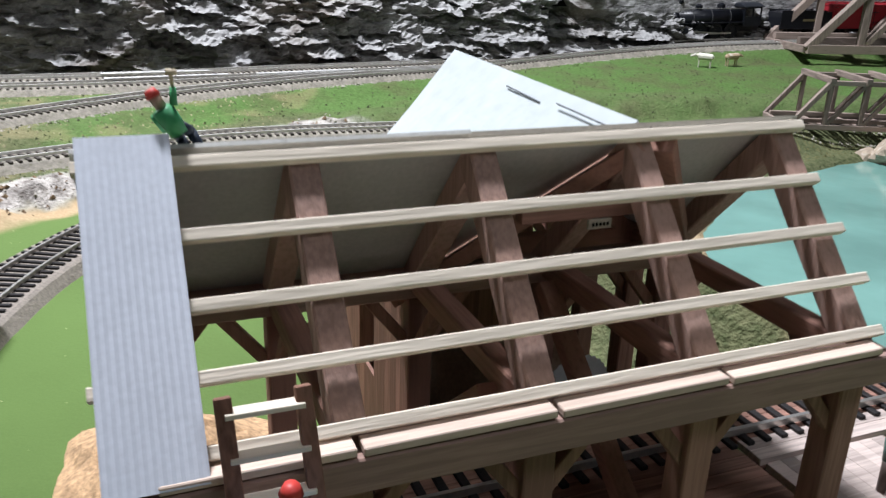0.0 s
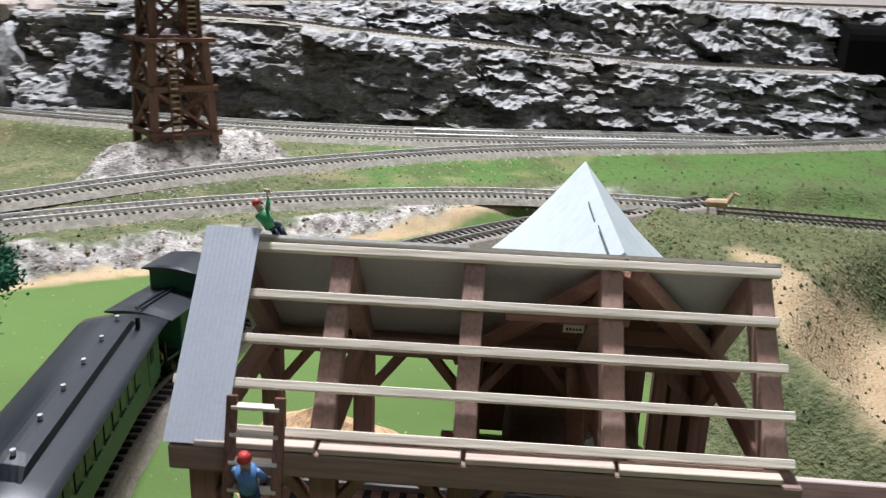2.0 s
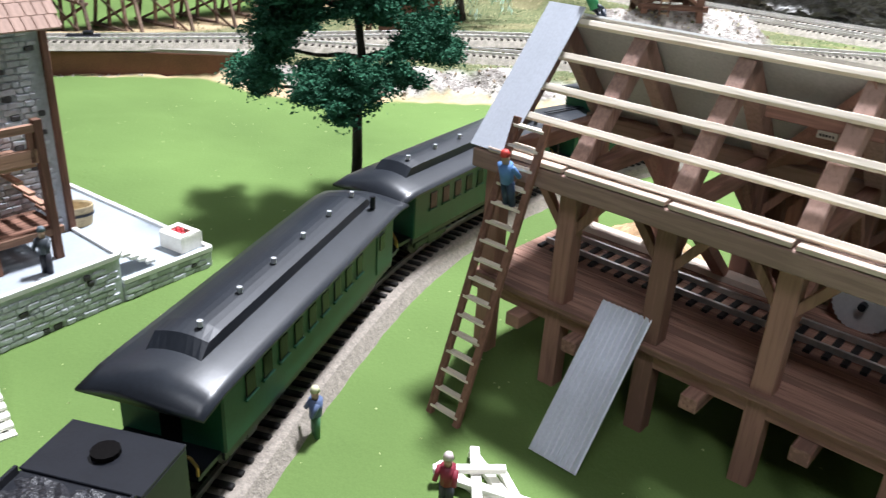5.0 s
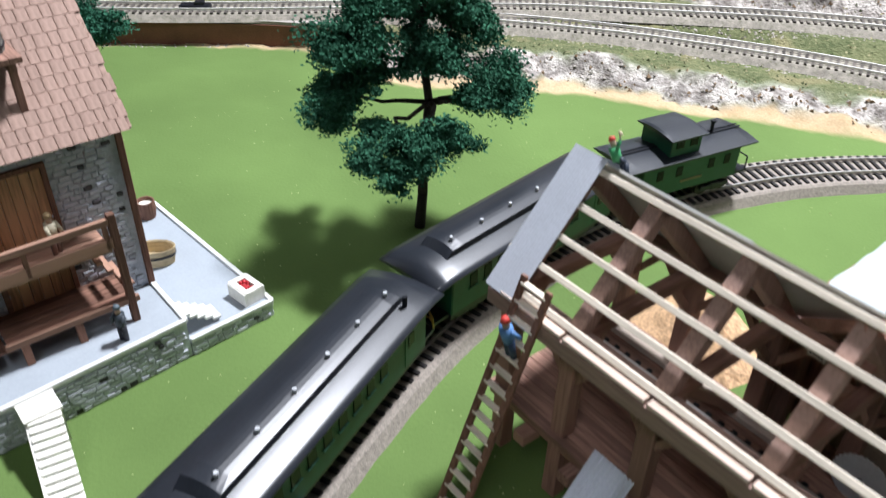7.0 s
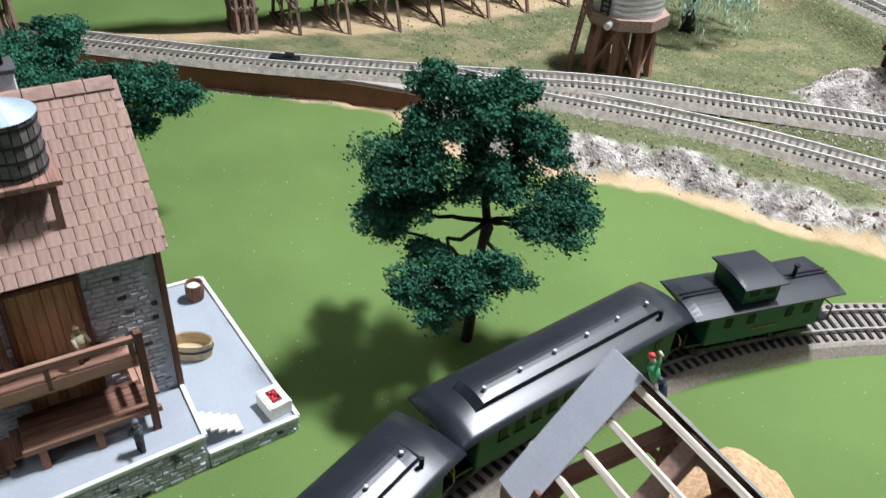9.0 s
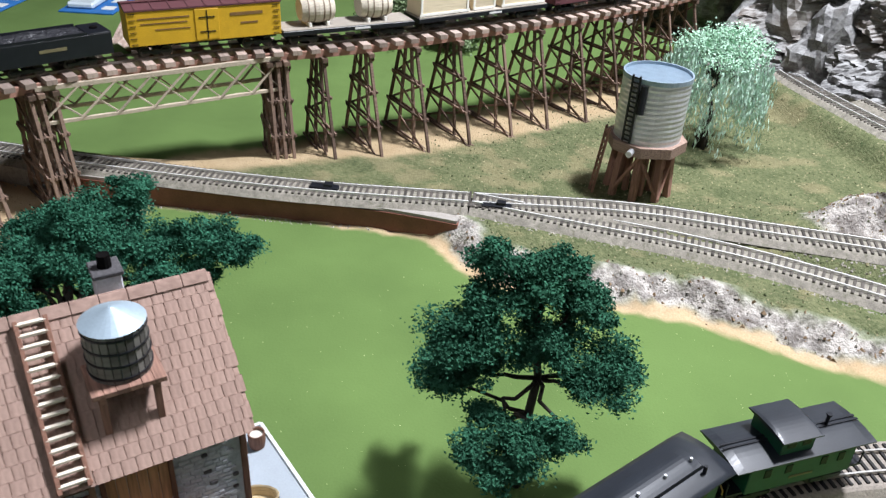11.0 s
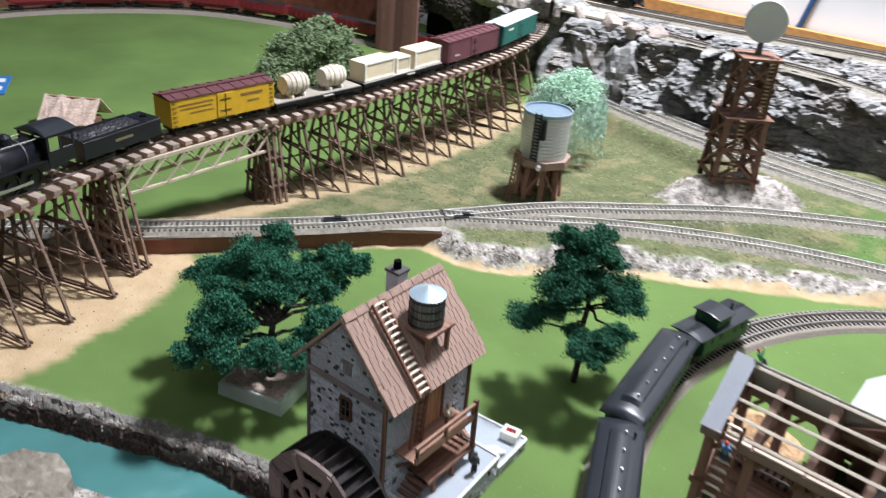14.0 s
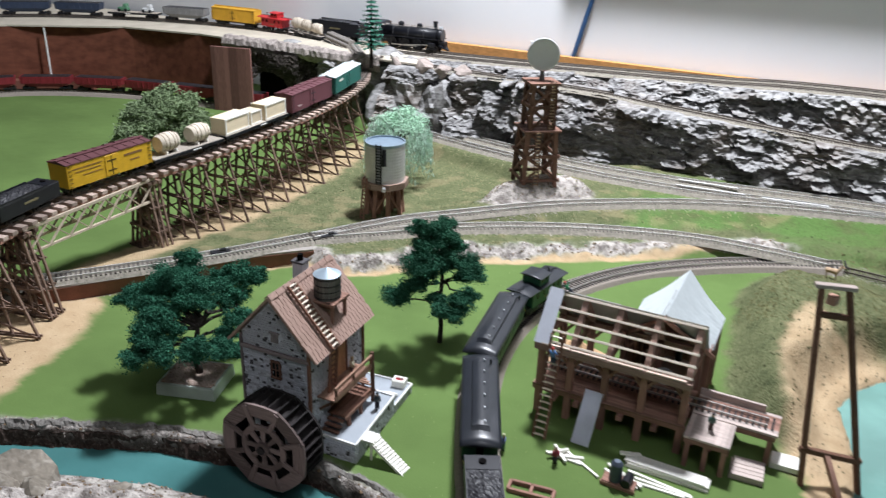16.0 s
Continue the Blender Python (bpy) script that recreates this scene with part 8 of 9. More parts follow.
for k in range(3):
    mm = car_pose(FREIGHT, mid + 0.86 + 0.125 * k, 0.11, UP)
    if k == 2:
        flatcar(mm, "black flatcar with casks on the upper curve", 0.11)
        for x in (-0.032, 0.004, 0.038):
            cask(mm @ pose(x, 0, 0.0156))
        continue
    flatcar(mm, "black log car on the upper curve", 0.11)
    logs = thing("log_load", mm, "bundle of grey logs chained on a flatcar", "logs", "flatcar load")
    for y, z in ((-0.009, 0.0205), (0.0, 0.0205), (0.009, 0.0205), (-0.0045, 0.0285), (0.0045, 0.0285)):
        bm = bmesh.new()
        rod(bm, (-0.050, y, z), (0.050, y + 0.001, z), 0.0046, 0.0042, 10)
        part("log", bm, LOG_GREY, logs)
RED = material("caboose_red", (0.50, 0.025, 0.03), 0.5, 0, 0.1, 100, 0.05)
caboose(car_pose(FREIGHT, mid + 1.225, 0.09, UP), "bright red caboose on the upper curve", RED, RED, 0.088)
boxcar(car_pose(FREIGHT, mid + 1.345, 0.14, UP), (0.66, 0.36, 0.03), "plain yellow boxcar on the upper curve", None, 0.13)


# ---- far oval and its brown fascia ----
OVAL = [(-1.42, -0.72, 0.004), (-1.58, -0.62, 0.004), (-1.72, -0.46, 0.004), (-1.80, -0.22, 0.004), (-1.765, 0.06, 0.004), (-1.63, 0.245, 0.004), (-1.47, 0.36, 0.004), (-1.31, 0.455, 0.004), (-1.20, 0.53, 0.004)]
track("oval_track", OVAL, "far oval track on grey roadbed", bed_mat=ROADBED, rail=DARK_RAIL, pitch=0.0075)
strip_wall("fascia", [(-1.86, -0.72), (-1.90, -0.45), (-1.885, -0.20), (-1.845, 0.08), (-1.69, 0.31), (-1.50, 0.425), (-1.375, 0.475)], -0.01, 0.152, 0.012, grained("dark_brown_fascia_board", (0.16, 0.058, 0.036), vary=0.3, along=6, across=60), "curved dark brown fascia board", "fascia")
bm = bmesh.new()
rod(bm, (-1.786, 0.149, -0.008), (-1.790, 0.150, 0.151), 0.0022, 0.0022, 8)
tagged(finish(bm, "fascia_post", WHITE_TRIM), "thin pale post standing against the brown fascia", "post")
bm = bmesh.new()
prism(bm, [(-2.19, -0.5), (-1.90, -0.45), (-1.885, -0.20), (-1.845, 0.08), (-1.69, 0.31), (-1.50, 0.425), (-1.33, 0.49), (-1.12, 0.56), on_face(-0.50, 0.04), on_face(-0.50, 0.213), on_face(-1.2, 0.213), on_face(-1.75, 0.213), (-2.19, 0.35)], 0.1525, 0.1565)
tagged(finish(bm, "upper_shelf", material("cream_shelf", (0.52, 0.47, 0.38), 0.9, 0, 0.2, 20, 0.3)), "cream upper shelf carrying the far trains", "shelf", kind="structure")


def gondola(m, colour=(0.21, 0.022, 0.03), label="dark red hopper car on the far oval", group="red hopper train"):
    car = thing("hopper_car", m, label, "hopper car", group)
    paint = material("hopper_paint_%02d%02d%02d" % tuple(int(99 * c) for c in colour), colour, 0.55, 0, 0.2, 80, 0.1)
    bm = bmesh.new()
    loft(bm, [[(-0.060, -0.016, 0.034), (0.060, -0.016, 0.034), (0.060, 0.016, 0.034), (-0.060, 0.016, 0.034)], [(-0.058, -0.016, 0.018), (0.058, -0.016, 0.018), (0.058, 0.016, 0.018), (-0.058, 0.016, 0.018)], [(-0.035, -0.010, 0.009), (0.035, -0.010, 0.009), (0.035, 0.010, 0.009), (-0.035, 0.010, 0.009)]])
    part("body", bm, paint, car)
    for k in range(8):
        for s in (-1, 1):
            bm = bmesh.new()
            box(bm, (0.0016, 0.0012, 0.0165), pose(-0.052 + 0.0149 * k, s * 0.0165, 0.0255))
            part("side_rib", bm, paint, car)
    bm = bmesh.new()
    box(bm, (0.112, 0.028, 0.003), pose(0, 0, 0.0335))
    part("load", bm, COAL, car)
    for e in (-1, 1):
        truck(car, e * 0.043)


for k in range(8):
    gondola(car_pose(OVAL, 0.62 + 0.131 * k, 0.12, 0.007))
gondola(car_pose(FREIGHT, mid + 1.495, 0.13, UP), (0.22, 0.22, 0.22), "grey hopper car on the upper curve", "freight train")
f3 = car_pose(FREIGHT, mid + 1.64, 0.136, UP)
flatcar(f3, "pale flatcar with machinery on the upper curve")
for x, c, lab in ((-0.036, (0.60, 0.62, 0.62), "white machine load on a flatcar"), (0.030, (0.10, 0.24, 0.14), "green machine load on a flatcar")):
    load = thing("machine_load", f3 @ pose(x, 0, 0.0156), lab, "machine", "flatcar load")
    paint = material("machine_paint_%02d" % int(99 * c[0]), c, 0.5, 0, 0.2, 100)
    bm = bmesh.new()
    box(bm, (0.026, 0.018, 0.008), pose(0, 0, 0.007), 0.001)
    part("chassis", bm, paint, load)
    bm = bmesh.new()
    box(bm, (0.010, 0.014, 0.009), pose(-0.006, 0, 0.0155), 0.001)
    part("cab", bm, paint, load)
    for u in (-0.009, 0.009):
        for v in (-0.0082, 0.0082):
            bm = bmesh.new()
            rod(bm, (u, v - 0.0018, 0.0040), (u, v + 0.0018, 0.0040), 0.0042, 0.0042, 12)
            part("wheel", bm, LOCO_BLACK, load)
for k in range(3):
    gondola(car_pose(FREIGHT, mid + 1.79 + 0.135 * k, 0.13, UP), (0.03, 0.045, 0.08), "dark blue hopper car on the upper curve", "freight train")
steam_loco(car_pose(OVAL, nearest(OVAL, -1.55, -0.56), 0.13, 0.007), "black steam locomotive with the red hoppers")
tender(car_pose(OVAL, nearest(OVAL, -1.55, -0.56) + 0.105, 0.06, 0.007), "black tender with the red hoppers", 0.055)


def boulder(x, y, z, r, label, seed, flat=0.7, parent=None):
    bm = bmesh.new()
    bmesh.ops.create_icosphere(bm, subdivisions=4, radius=1)
    o = Vector((seed * 3.1, seed * 1.7, seed * 0.9))
    for v in bm.verts:
        n = noise.noise(v.co * 1.3 + o) * 0.45 + noise.noise(v.co * 3.2 + o) * 0.22 + noise.noise(v.co * 8 + o) * 0.10
        v.co = v.co * (1 + n)
        v.co = Vector((v.co.x * r[0], v.co.y * r[1], v.co.z * r[2]))
    ob = finish(bm, "rock_outcrop", ROCK)
    ob.matrix_basis = pose(x, y, z, 0, 0, seed * 40)
    return tagged(ob, label, "rock", kind="structure")


for i, (x, y, z, r) in enumerate(((-0.96, 0.66, 0.07, (0.075, 0.075, 0.085)), (-1.03, 0.69, 0.09, (0.08, 0.06, 0.07)), (-0.88, 0.675, 0.05, (0.07, 0.05, 0.075)), (-1.17, 0.60, 0.125, (0.10, 0.05, 0.028)), (-1.28, 0.545, 0.135, (0.09, 0.04, 0.022)), (-1.10, 0.62, 0.06, (0.05, 0.05, 0.07)), (-1.13, 0.600, 0.085, (0.045, 0.04, 0.035)))):
    boulder(x, y, z, r, "grey drybrushed plaster rock outcrop", i + 1)


def portal():
    """Rock-cut tunnel mouth with a boarded wing wall, where the oval dives under the upper level."""
    m = pose(-1.266, 0.481, 0, 0, 0, 35)
    root = thing("tunnel_portal", m, "dark rock tunnel mouth with a brown boarded wing wall", "tunnel portal")
    bm = bmesh.new()
    rnd = random.Random(15)
    nx, nz = 60, 40
    grid = {}
    for i in range(nx + 1):
        for j in range(nz + 1):
            x, z = -0.055 + 0.212 * i / nx, 0.142 * j / nz
            rim = math.hypot(x / 0.040, max(z - 0.052, 0) / 0.044)
            if rim > 0.98 and z < 0.143 - 0.25 * max(0, x - 0.10):
                y = 0.012 * math.sin(41 * x + 3) * math.cos(52 * z) + rnd.uniform(-0.003, 0.003) + 0.016 * max(0, 1.5 - rim)
                grid[i, j] = bm.verts.new((x + rnd.uniform(-0.001, 0.001), y - 0.006, z + rnd.uniform(-0.001, 0.001)))
    for i in range(nx):
        for j in range(nz):
            ring = [grid.get(q) for q in ((i, j), (i + 1, j), (i + 1, j + 1), (i, j + 1))]
            if None not in ring:
                bm.faces.new(ring)
    bmesh.ops.solidify(bm, geom=bm.faces[:], thickness=-0.03)
    part("rock_arch", bm, material("dark_brown_portal_rock", (0.085, 0.072, 0.064), 0.95, 0, 0.6, 70, 1.0, 300, (0.26, 0.23, 0.21), 0.5, spec=0.1), root)
    # black sheet behind the arch stands in for the shade inside the tunnel
    bm = bmesh.new()
    box(bm, (0.09, 0.004, 0.12), pose(0, 0.048, 0.06))
    part("dark_bore", bm, DARK, root)
    for j in range(9):
        bm = bmesh.new()
        box(bm, (0.0109, 0.006, 0.150), pose(-0.038 - 0.0112 * j, -0.017, 0.075), 0.0004)
        part("wing_board", bm, grained("dark_wing_board", (0.20, 0.100, 0.085)), root)


portal()
EDGE_ROCK = material("pale_edge_rock", (0.34, 0.30, 0.275), 0.95, 0, 0.45, 90, 1.0, 350, (0.10, 0.08, 0.07), 0.6, spec=0.1)
creek_strip("shelf_lip", [(0.030, 0.1565, 0.3), (0.018, 0.1625, 1), (0.004, 0.163, 1), (-0.006, 0.157, 1), (-0.010, 0.146, 1), (-0.004, 0.135, 1), (0.006, 0.128, 0.5)], EDGE_ROCK, "pale rock lip along the upper shelf", 0.003, 12, [(-1.42, 0.452), (-1.33, 0.487), (-1.22, 0.523), (-1.12, 0.555), (-1.05, 0.575), (-1.0, 0.61)], "rock lip")

# ---- towers ----
def wood_legs(parent, half0, half1, z0, z1, mat, w=0.004):
    for sx in (-1, 1):
        for sy in (-1, 1):
            bm = bmesh.new()
            beam(bm, (sx * half0, sy * half0, z0), (sx * half1, sy * half1, z1), w, w, 0.0003, (0, 1, 0))
            part("leg", bm, mat, parent)


def sides(parent, half, z0, half2, z1, mat, name="cross_brace"):
    for k in range(4):
        r = Matrix.Rotation(k * math.pi / 2, 4, "Z")
        for a in (-1, 1):
            bm = bmesh.new()
            beam(bm, r @ Vector((half + 0.001, a * half, z0)), r @ Vector((half2 + 0.001, -a * half2, z1)), 0.0030, 0.0042, 0.0002, r @ Vector((1, 0, 0)))
            part(name, bm, mat, parent)


def water_tower():
    x, y = -0.576, 0.305
    z = height(x, y)
    root = thing("water_tower", pose(x, y, z, 0, 0, 40), "silver water tank on a brown timber tower", "water tower")
    for k in range(8):
        r = Matrix.Rotation((k + 0.5) * math.pi / 4, 4, "Z")
        bm = bmesh.new()
        beam(bm, r @ Vector((0.0300, 0, -0.004)), r @ Vector((0.0255, 0, 0.049)), 0.0062, 0.0062, 0.0003, (0, 1, 0))
        part("leg", bm, BROWN, root)
        q = Matrix.Rotation((k + 1.5) * math.pi / 4, 4, "Z")
        a, b = (r, q) if k % 2 else (q, r)
        bm = bmesh.new()
        beam(bm, a @ Vector((0.0310, 0, 0.004)), b @ Vector((0.0280, 0, 0.046)), 0.0026, 0.0042, 0.0002, r @ Vector((1, 0, 0)))
        part("cross_brace", bm, BROWN, root)
    wood_legs(root, 0.0085, 0.0085, -0.003, 0.049, BROWN, 0.005)
    bm = bmesh.new()
    prism(bm, [(0.0385 * math.cos((i + 0.5) / 8 * math.tau), 0.0385 * math.sin((i + 0.5) / 8 * math.tau)) for i in range(8)], 0.049, 0.059)
    part("deck", bm, grained("pinkish_tower_deck", (0.36, 0.25, 0.20)), root)
    steel = material("silver_tank_paint", (0.60, 0.61, 0.62), 0.28, 0.5, 0.15, 60, 0.05)
    bm = bmesh.new()
    rings = []
    for k in range(25):
        zz = 0.059 + 0.059 * k / 24
        rib = 0.0316 + (0.0004 if k % 2 == 0 else 0)
        rings.append([(rib * math.cos(i / 40 * math.tau), rib * math.sin(i / 40 * math.tau), zz) for i in range(40)])
    loft(bm, rings)
    tank = part("tank", bm, steel, root)
    bm = bmesh.new()
    for a in range(40):
        u, v = a / 40 * math.tau, (a + 1) / 40 * math.tau
        ring = [bm.verts.new((r * math.cos(w), r * math.sin(w), q)) for r, q in ((0.0324, 0.1172), (0.0324, 0.1215), (0.0308, 0.1215), (0.0308, 0.1172)) for w in (u, v)]
        for k in range(4):
            p, q = 2 * k, 2 * ((k + 1) % 4)
            bm.faces.new((ring[p], ring[p + 1], ring[q + 1], ring[q]))
    part("tank_rim", bm, material("blue_tank_rim", (0.30, 0.38, 0.45), 0.4, 0.3), tank)
    bm = bmesh.new()
    rod(bm, (0, 0, 0.1176), (0, 0, 0.1188), 0.0307, 0.0305, 40)
    part("tank_top", bm, material("blue_tank_top", (0.20, 0.27, 0.34), 0.3, 0.2), tank)
    lm = Matrix.Rotation(radians(-95), 4, "Z")
    bm = bmesh.new()
    for s in (-0.004, 0.004):
        beam(bm, lm @ Vector((0.0338, s, 0.060)), lm @ Vector((0.0338, s, 0.124)), 0.0016, 0.0016)
    for k in range(14):
        beam(bm, lm @ Vector((0.0338, -0.004, 0.062 + 0.0046 * k)), lm @ Vector((0.0338, 0.004, 0.062 + 0.0046 * k)), 0.0014, 0.0014)
    part("tank_ladder", bm, LOCO_BLACK, root)
    lm2 = Matrix.Rotation(radians(-128), 4, "Z")
    bm = bmesh.new()
    for s in (-0.004, 0.004):
        beam(bm, lm2 @ Vector((0.048, s, -0.002)), lm2 @ Vector((0.040, s, 0.068)), 0.0020, 0.0020)
    for k in range(11):
        t = (k + 0.5) / 11
        beam(bm, lm2 @ Vector((0.048 - 0.008 * t, -0.004, 0.068 * t)), lm2 @ Vector((0.048 - 0.008 * t, 0.004, 0.068 * t)), 0.0016, 0.0020)
    part("ladder", bm, BROWN, root)
    bm = bmesh.new()
    pm = Matrix.Rotation(radians(-80), 4, "Z")
    rod(bm, pm @ Vector((0.0325, 0, 0.116)), pm @ Vector((0.0350, 0, 0.090)), 0.0034, 0.0040, 10)
    part("spout", bm, LOCO_BLACK, root, "dark spout")
    bm = bmesh.new()
    rod(bm, pm @ Vector((0.032, 0, 0.054)), pm @ Vector((0.0440, 0, 0.053)), 0.0028, 0.0032, 10)
    part("outlet", bm, steel, root)


water_tower()


def lookout():
    x, y = -0.460, 0.531
    z = 0.0560
    root = thing("lookout_tower", pose(x, y, z, 0, 0, 62), "tall red-brown timber lookout tower with two decks and ladders", "lookout tower")
    wood = grained("red_brown_tower_timber", (0.19, 0.105, 0.078), vary=0.35, along=60, across=500)
    wood_legs(root, 0.0275, 0.0235, -0.014, 0.083, wood, 0.0066)
    wood_legs(root, 0.0200, 0.0185, 0.083, 0.159, wood, 0.0060)
    for z0, z1 in ((0.002, 0.041), (0.043, 0.081)):
        h0, h1 = (0.0275 + (0.0235 - 0.0275) * zz / 0.083 for zz in (z0, z1))
        sides(root, h0, z0, h1, z1, wood)
    for z0, z1 in ((0.087, 0.121), (0.123, 0.157)):
        sides(root, 0.0198, z0, 0.0190, z1, wood)
    for zz, h in ((0.002, 0.0300), (0.042, 0.0285), (0.122, 0.0213)):
        for k in range(4):
            r = Matrix.Rotation(k * math.pi / 2, 4, "Z")
            bm = bmesh.new()
            beam(bm, r @ Vector((h, -h - 0.004, zz)), r @ Vector((h, h + 0.004, zz)), 0.003, 0.0052, 0.0002)
            part("girt", bm, wood, root)
    for zz, h in ((0.084, 0.0315), (0.160, 0.0255)):
        for k in range(7):
            bm = bmesh.new()
            box(bm, (2 * h, 2 * h / 7 - 0.0002, 0.0034), pose(0, -h + (k + 0.5) * 2 * h / 7, zz), 0.0002)
            part("deck_board", bm, wood, root)
    for x0, y0, z0, z1, ym in ((-0.009, -0.0350, -0.006, 0.086, 0.0030), (0.013, -0.0250, 0.086, 0.164, 0.0020)):
        bm = bmesh.new()
        for s in (-0.0042, 0.0042):
            beam(bm, (x0 + s, y0, z0), (x0 + s, y0 + ym, z1), 0.0014, 0.0018)
        part("ladder_rail", bm, wood, root)
        for k in range(16):
            t = (k + 0.5) / 16
            bm = bmesh.new()
            beam(bm, (x0 - 0.0045, y0 + ym * t, z0 + (z1 - z0) * t), (x0 + 0.0045, y0 + ym * t, z0 + (z1 - z0) * t), 0.0014, 0.0018, 0.0001)
            part("ladder_rung", bm, grained("tan_rung", (0.46, 0.33, 0.22)), root)
    dish = thing("searchlight", pose(x, y, z + 0.1617, 0, 0, -48), "pale grey round searchlight on top of the tower", "searchlight")
    grey = material("pale_grey_plastic", (0.74, 0.76, 0.78), 0.4, 0, 0.05, 100, 0.02)
    bm = bmesh.new()
    rod(bm, (0, 0, 0), (0, 0, 0.018), 0.0045, 0.003, 14)
    part("pedestal", bm, material("dark_pedestal", (0.12, 0.12, 0.12), 0.5), dish)
    bm = bmesh.new()
    prof = ((-0.010, 0.004), (-0.009, 0.012), (-0.006, 0.018), (0.0, 0.0225), (0.006, 0.0235), (0.0068, 0.0225), (0.004, 0.018))
    loft(bm, [[(d, 1.1 * r * math.cos(i / 36 * math.tau), 0.042 + 1.1 * r * math.sin(i / 36 * math.tau)) for i in range(36)] for d, r in prof])
    part("drum", bm, grey, dish, "", True)
    bm = bmesh.new()
    box(bm, (0.006, 0.0035, 0.010), pose(-0.002, -0.020, 0.056), 0.0005)
    part("bracket", bm, grey, dish)


lookout()

# ---- bridges over the lake ----
BRIDGE_WOOD = grained("grey_brown_bridge_timber", (0.26, 0.205, 0.175), vary=0.3, along=60, across=500)


def truss_bridge(a, b, half, heights, chord, label, deck_drop=0.0):
    """A through truss from a to b: two side frames of chords, posts and diagonals, tied by cross beams."""
    root = thing("truss_bridge", Matrix(), label, "bridge")
    a, b = Vector(a), Vector(b)
    run = (b - a).normalized()
    side = Vector((-run.y, run.x, 0)).normalized()
    n = len(heights) - 1

    def stick(name, p, q, w=chord):
        bm = bmesh.new()
        beam(bm, p, q, w, w, 0.0003)
        part(name, bm, BRIDGE_WOOD, root)
    for s in (-half, half):
        low = [a.lerp(b, k / n) + side * s for k in range(n + 1)]
        high = [p + Vector((0, 0, h)) for p, h in zip(low, heights)]
        stick("bottom_chord", low[0], low[-1], chord * 1.1)
        for k in range(n):
            stick("top_chord", high[k], high[k + 1])
            if 0 < k:
                stick("post", low[k], high[k], chord * 0.85)
                p, q = (low[k + 1], high[k]) if k >= n / 2 else (low[k], high[k + 1])
                if heights[k + 1] > 0:
                    stick("diagonal", p, q, chord * 0.8)
    for k in range(n + 1):
        p = a.lerp(b, k / n)
        stick("floor_beam", p - side * half, p + side * half, chord * 0.9)
        if heights[k] > 0:
            up = Vector((0, 0, heights[k] + chord * 0.5))
            stick("cross_tie", p - side * (half + 0.004) + up, p + side * (half + 0.004) + up, chord * 1.2)
    for s in (-0.6, 0.6):
        stick("stringer", a + side * half * s + Vector((0, 0, chord * 0.9)), b + side * half * s + Vector((0, 0, chord * 0.9)), chord * 0.9)
    return root


truss_bridge((0.311, 0.758, 0.020), (0.60, 0.755, 0.020), 0.030, (0,) + (0.040,) * 8 + (0,), 0.0042, "small grey-brown timber truss bridge over the lake")
truss_bridge((0.440, 1.086, 0.060), (0.86, 1.130, 0.064), 0.054, (0,) + (0.072,) * 5 + (0,), 0.0095, "large grey-brown timber truss bridge on the main track")


def lake_rock(x, y, z, r, seed, label, mat):
    rnd = random.Random(seed)
    root = thing("boulder", pose(x, y, z), label, "rock", "lakeside boulders")
    bm = bmesh.new()
    bmesh.ops.create_icosphere(bm, subdivisions=3, radius=r)
    k = [Vector((rnd.gauss(0, 1), rnd.gauss(0, 1), rnd.gauss(0, 1))).normalized() for i in range(14)]
    w = [rnd.uniform(0.62, 0.95) for i in range(14)]
    for v in bm.verts:
        d = v.co.normalized()
        m = min(c / max(d.dot(q), 0.01) for q, c in zip(k, w))
        v.co = d * r * min(m, 1.15) * (1 + 0.03 * math.sin(31 * d.x + 17 * d.y) * math.cos(27 * d.z))
    part("stone", bm, mat, root)


BANK_ROCK = material("grey_tan_slab", (0.20, 0.175, 0.14), 0.9, 0, 0.45, 45, 0.9, 220, (0.38, 0.35, 0.30), 0.6)
TAN_ROCK = material("tan_plaster_rock", (0.42, 0.34, 0.26), 0.9, 0, 0.35, 70, 0.8, 300, (0.7, 0.66, 0.6), 0.5)
for k, (x, y, z, r) in enumerate(((0.40, 0.70, 0.004, 0.024), (0.43, 0.69, 0.012, 0.032), (0.38, 0.715, -0.004, 0.011), (0.46, 0.715, 0.01, 0.03))):
    lake_rock(x, y, z, r, 60 + k, "tan plaster boulder at the water's edge", TAN_ROCK)
lake_rock(-0.985, 0.640, 0.160, 0.012, 71, "small white boulder on the rock plateau", material("white_stone", (0.72, 0.70, 0.68), 0.9, 0, 0.15, 200, 0.5))
PINK_ROCK = material("pinkish_plateau_rock", (0.36, 0.30, 0.27), 0.9, 0, 0.35, 120, 0.8, 400)
for k, (x, y, r) in enumerate(((-0.90, 0.655, 0.022), (-0.86, 0.665, 0.018), (-0.93, 0.668, 0.018), (-0.82, 0.690, 0.02), (-0.965, 0.625, 0.014))):
    lake_rock(x, y, 0.150, r, 80 + k, "pinkish plaster rock on the plateau's corner", PINK_ROCK)


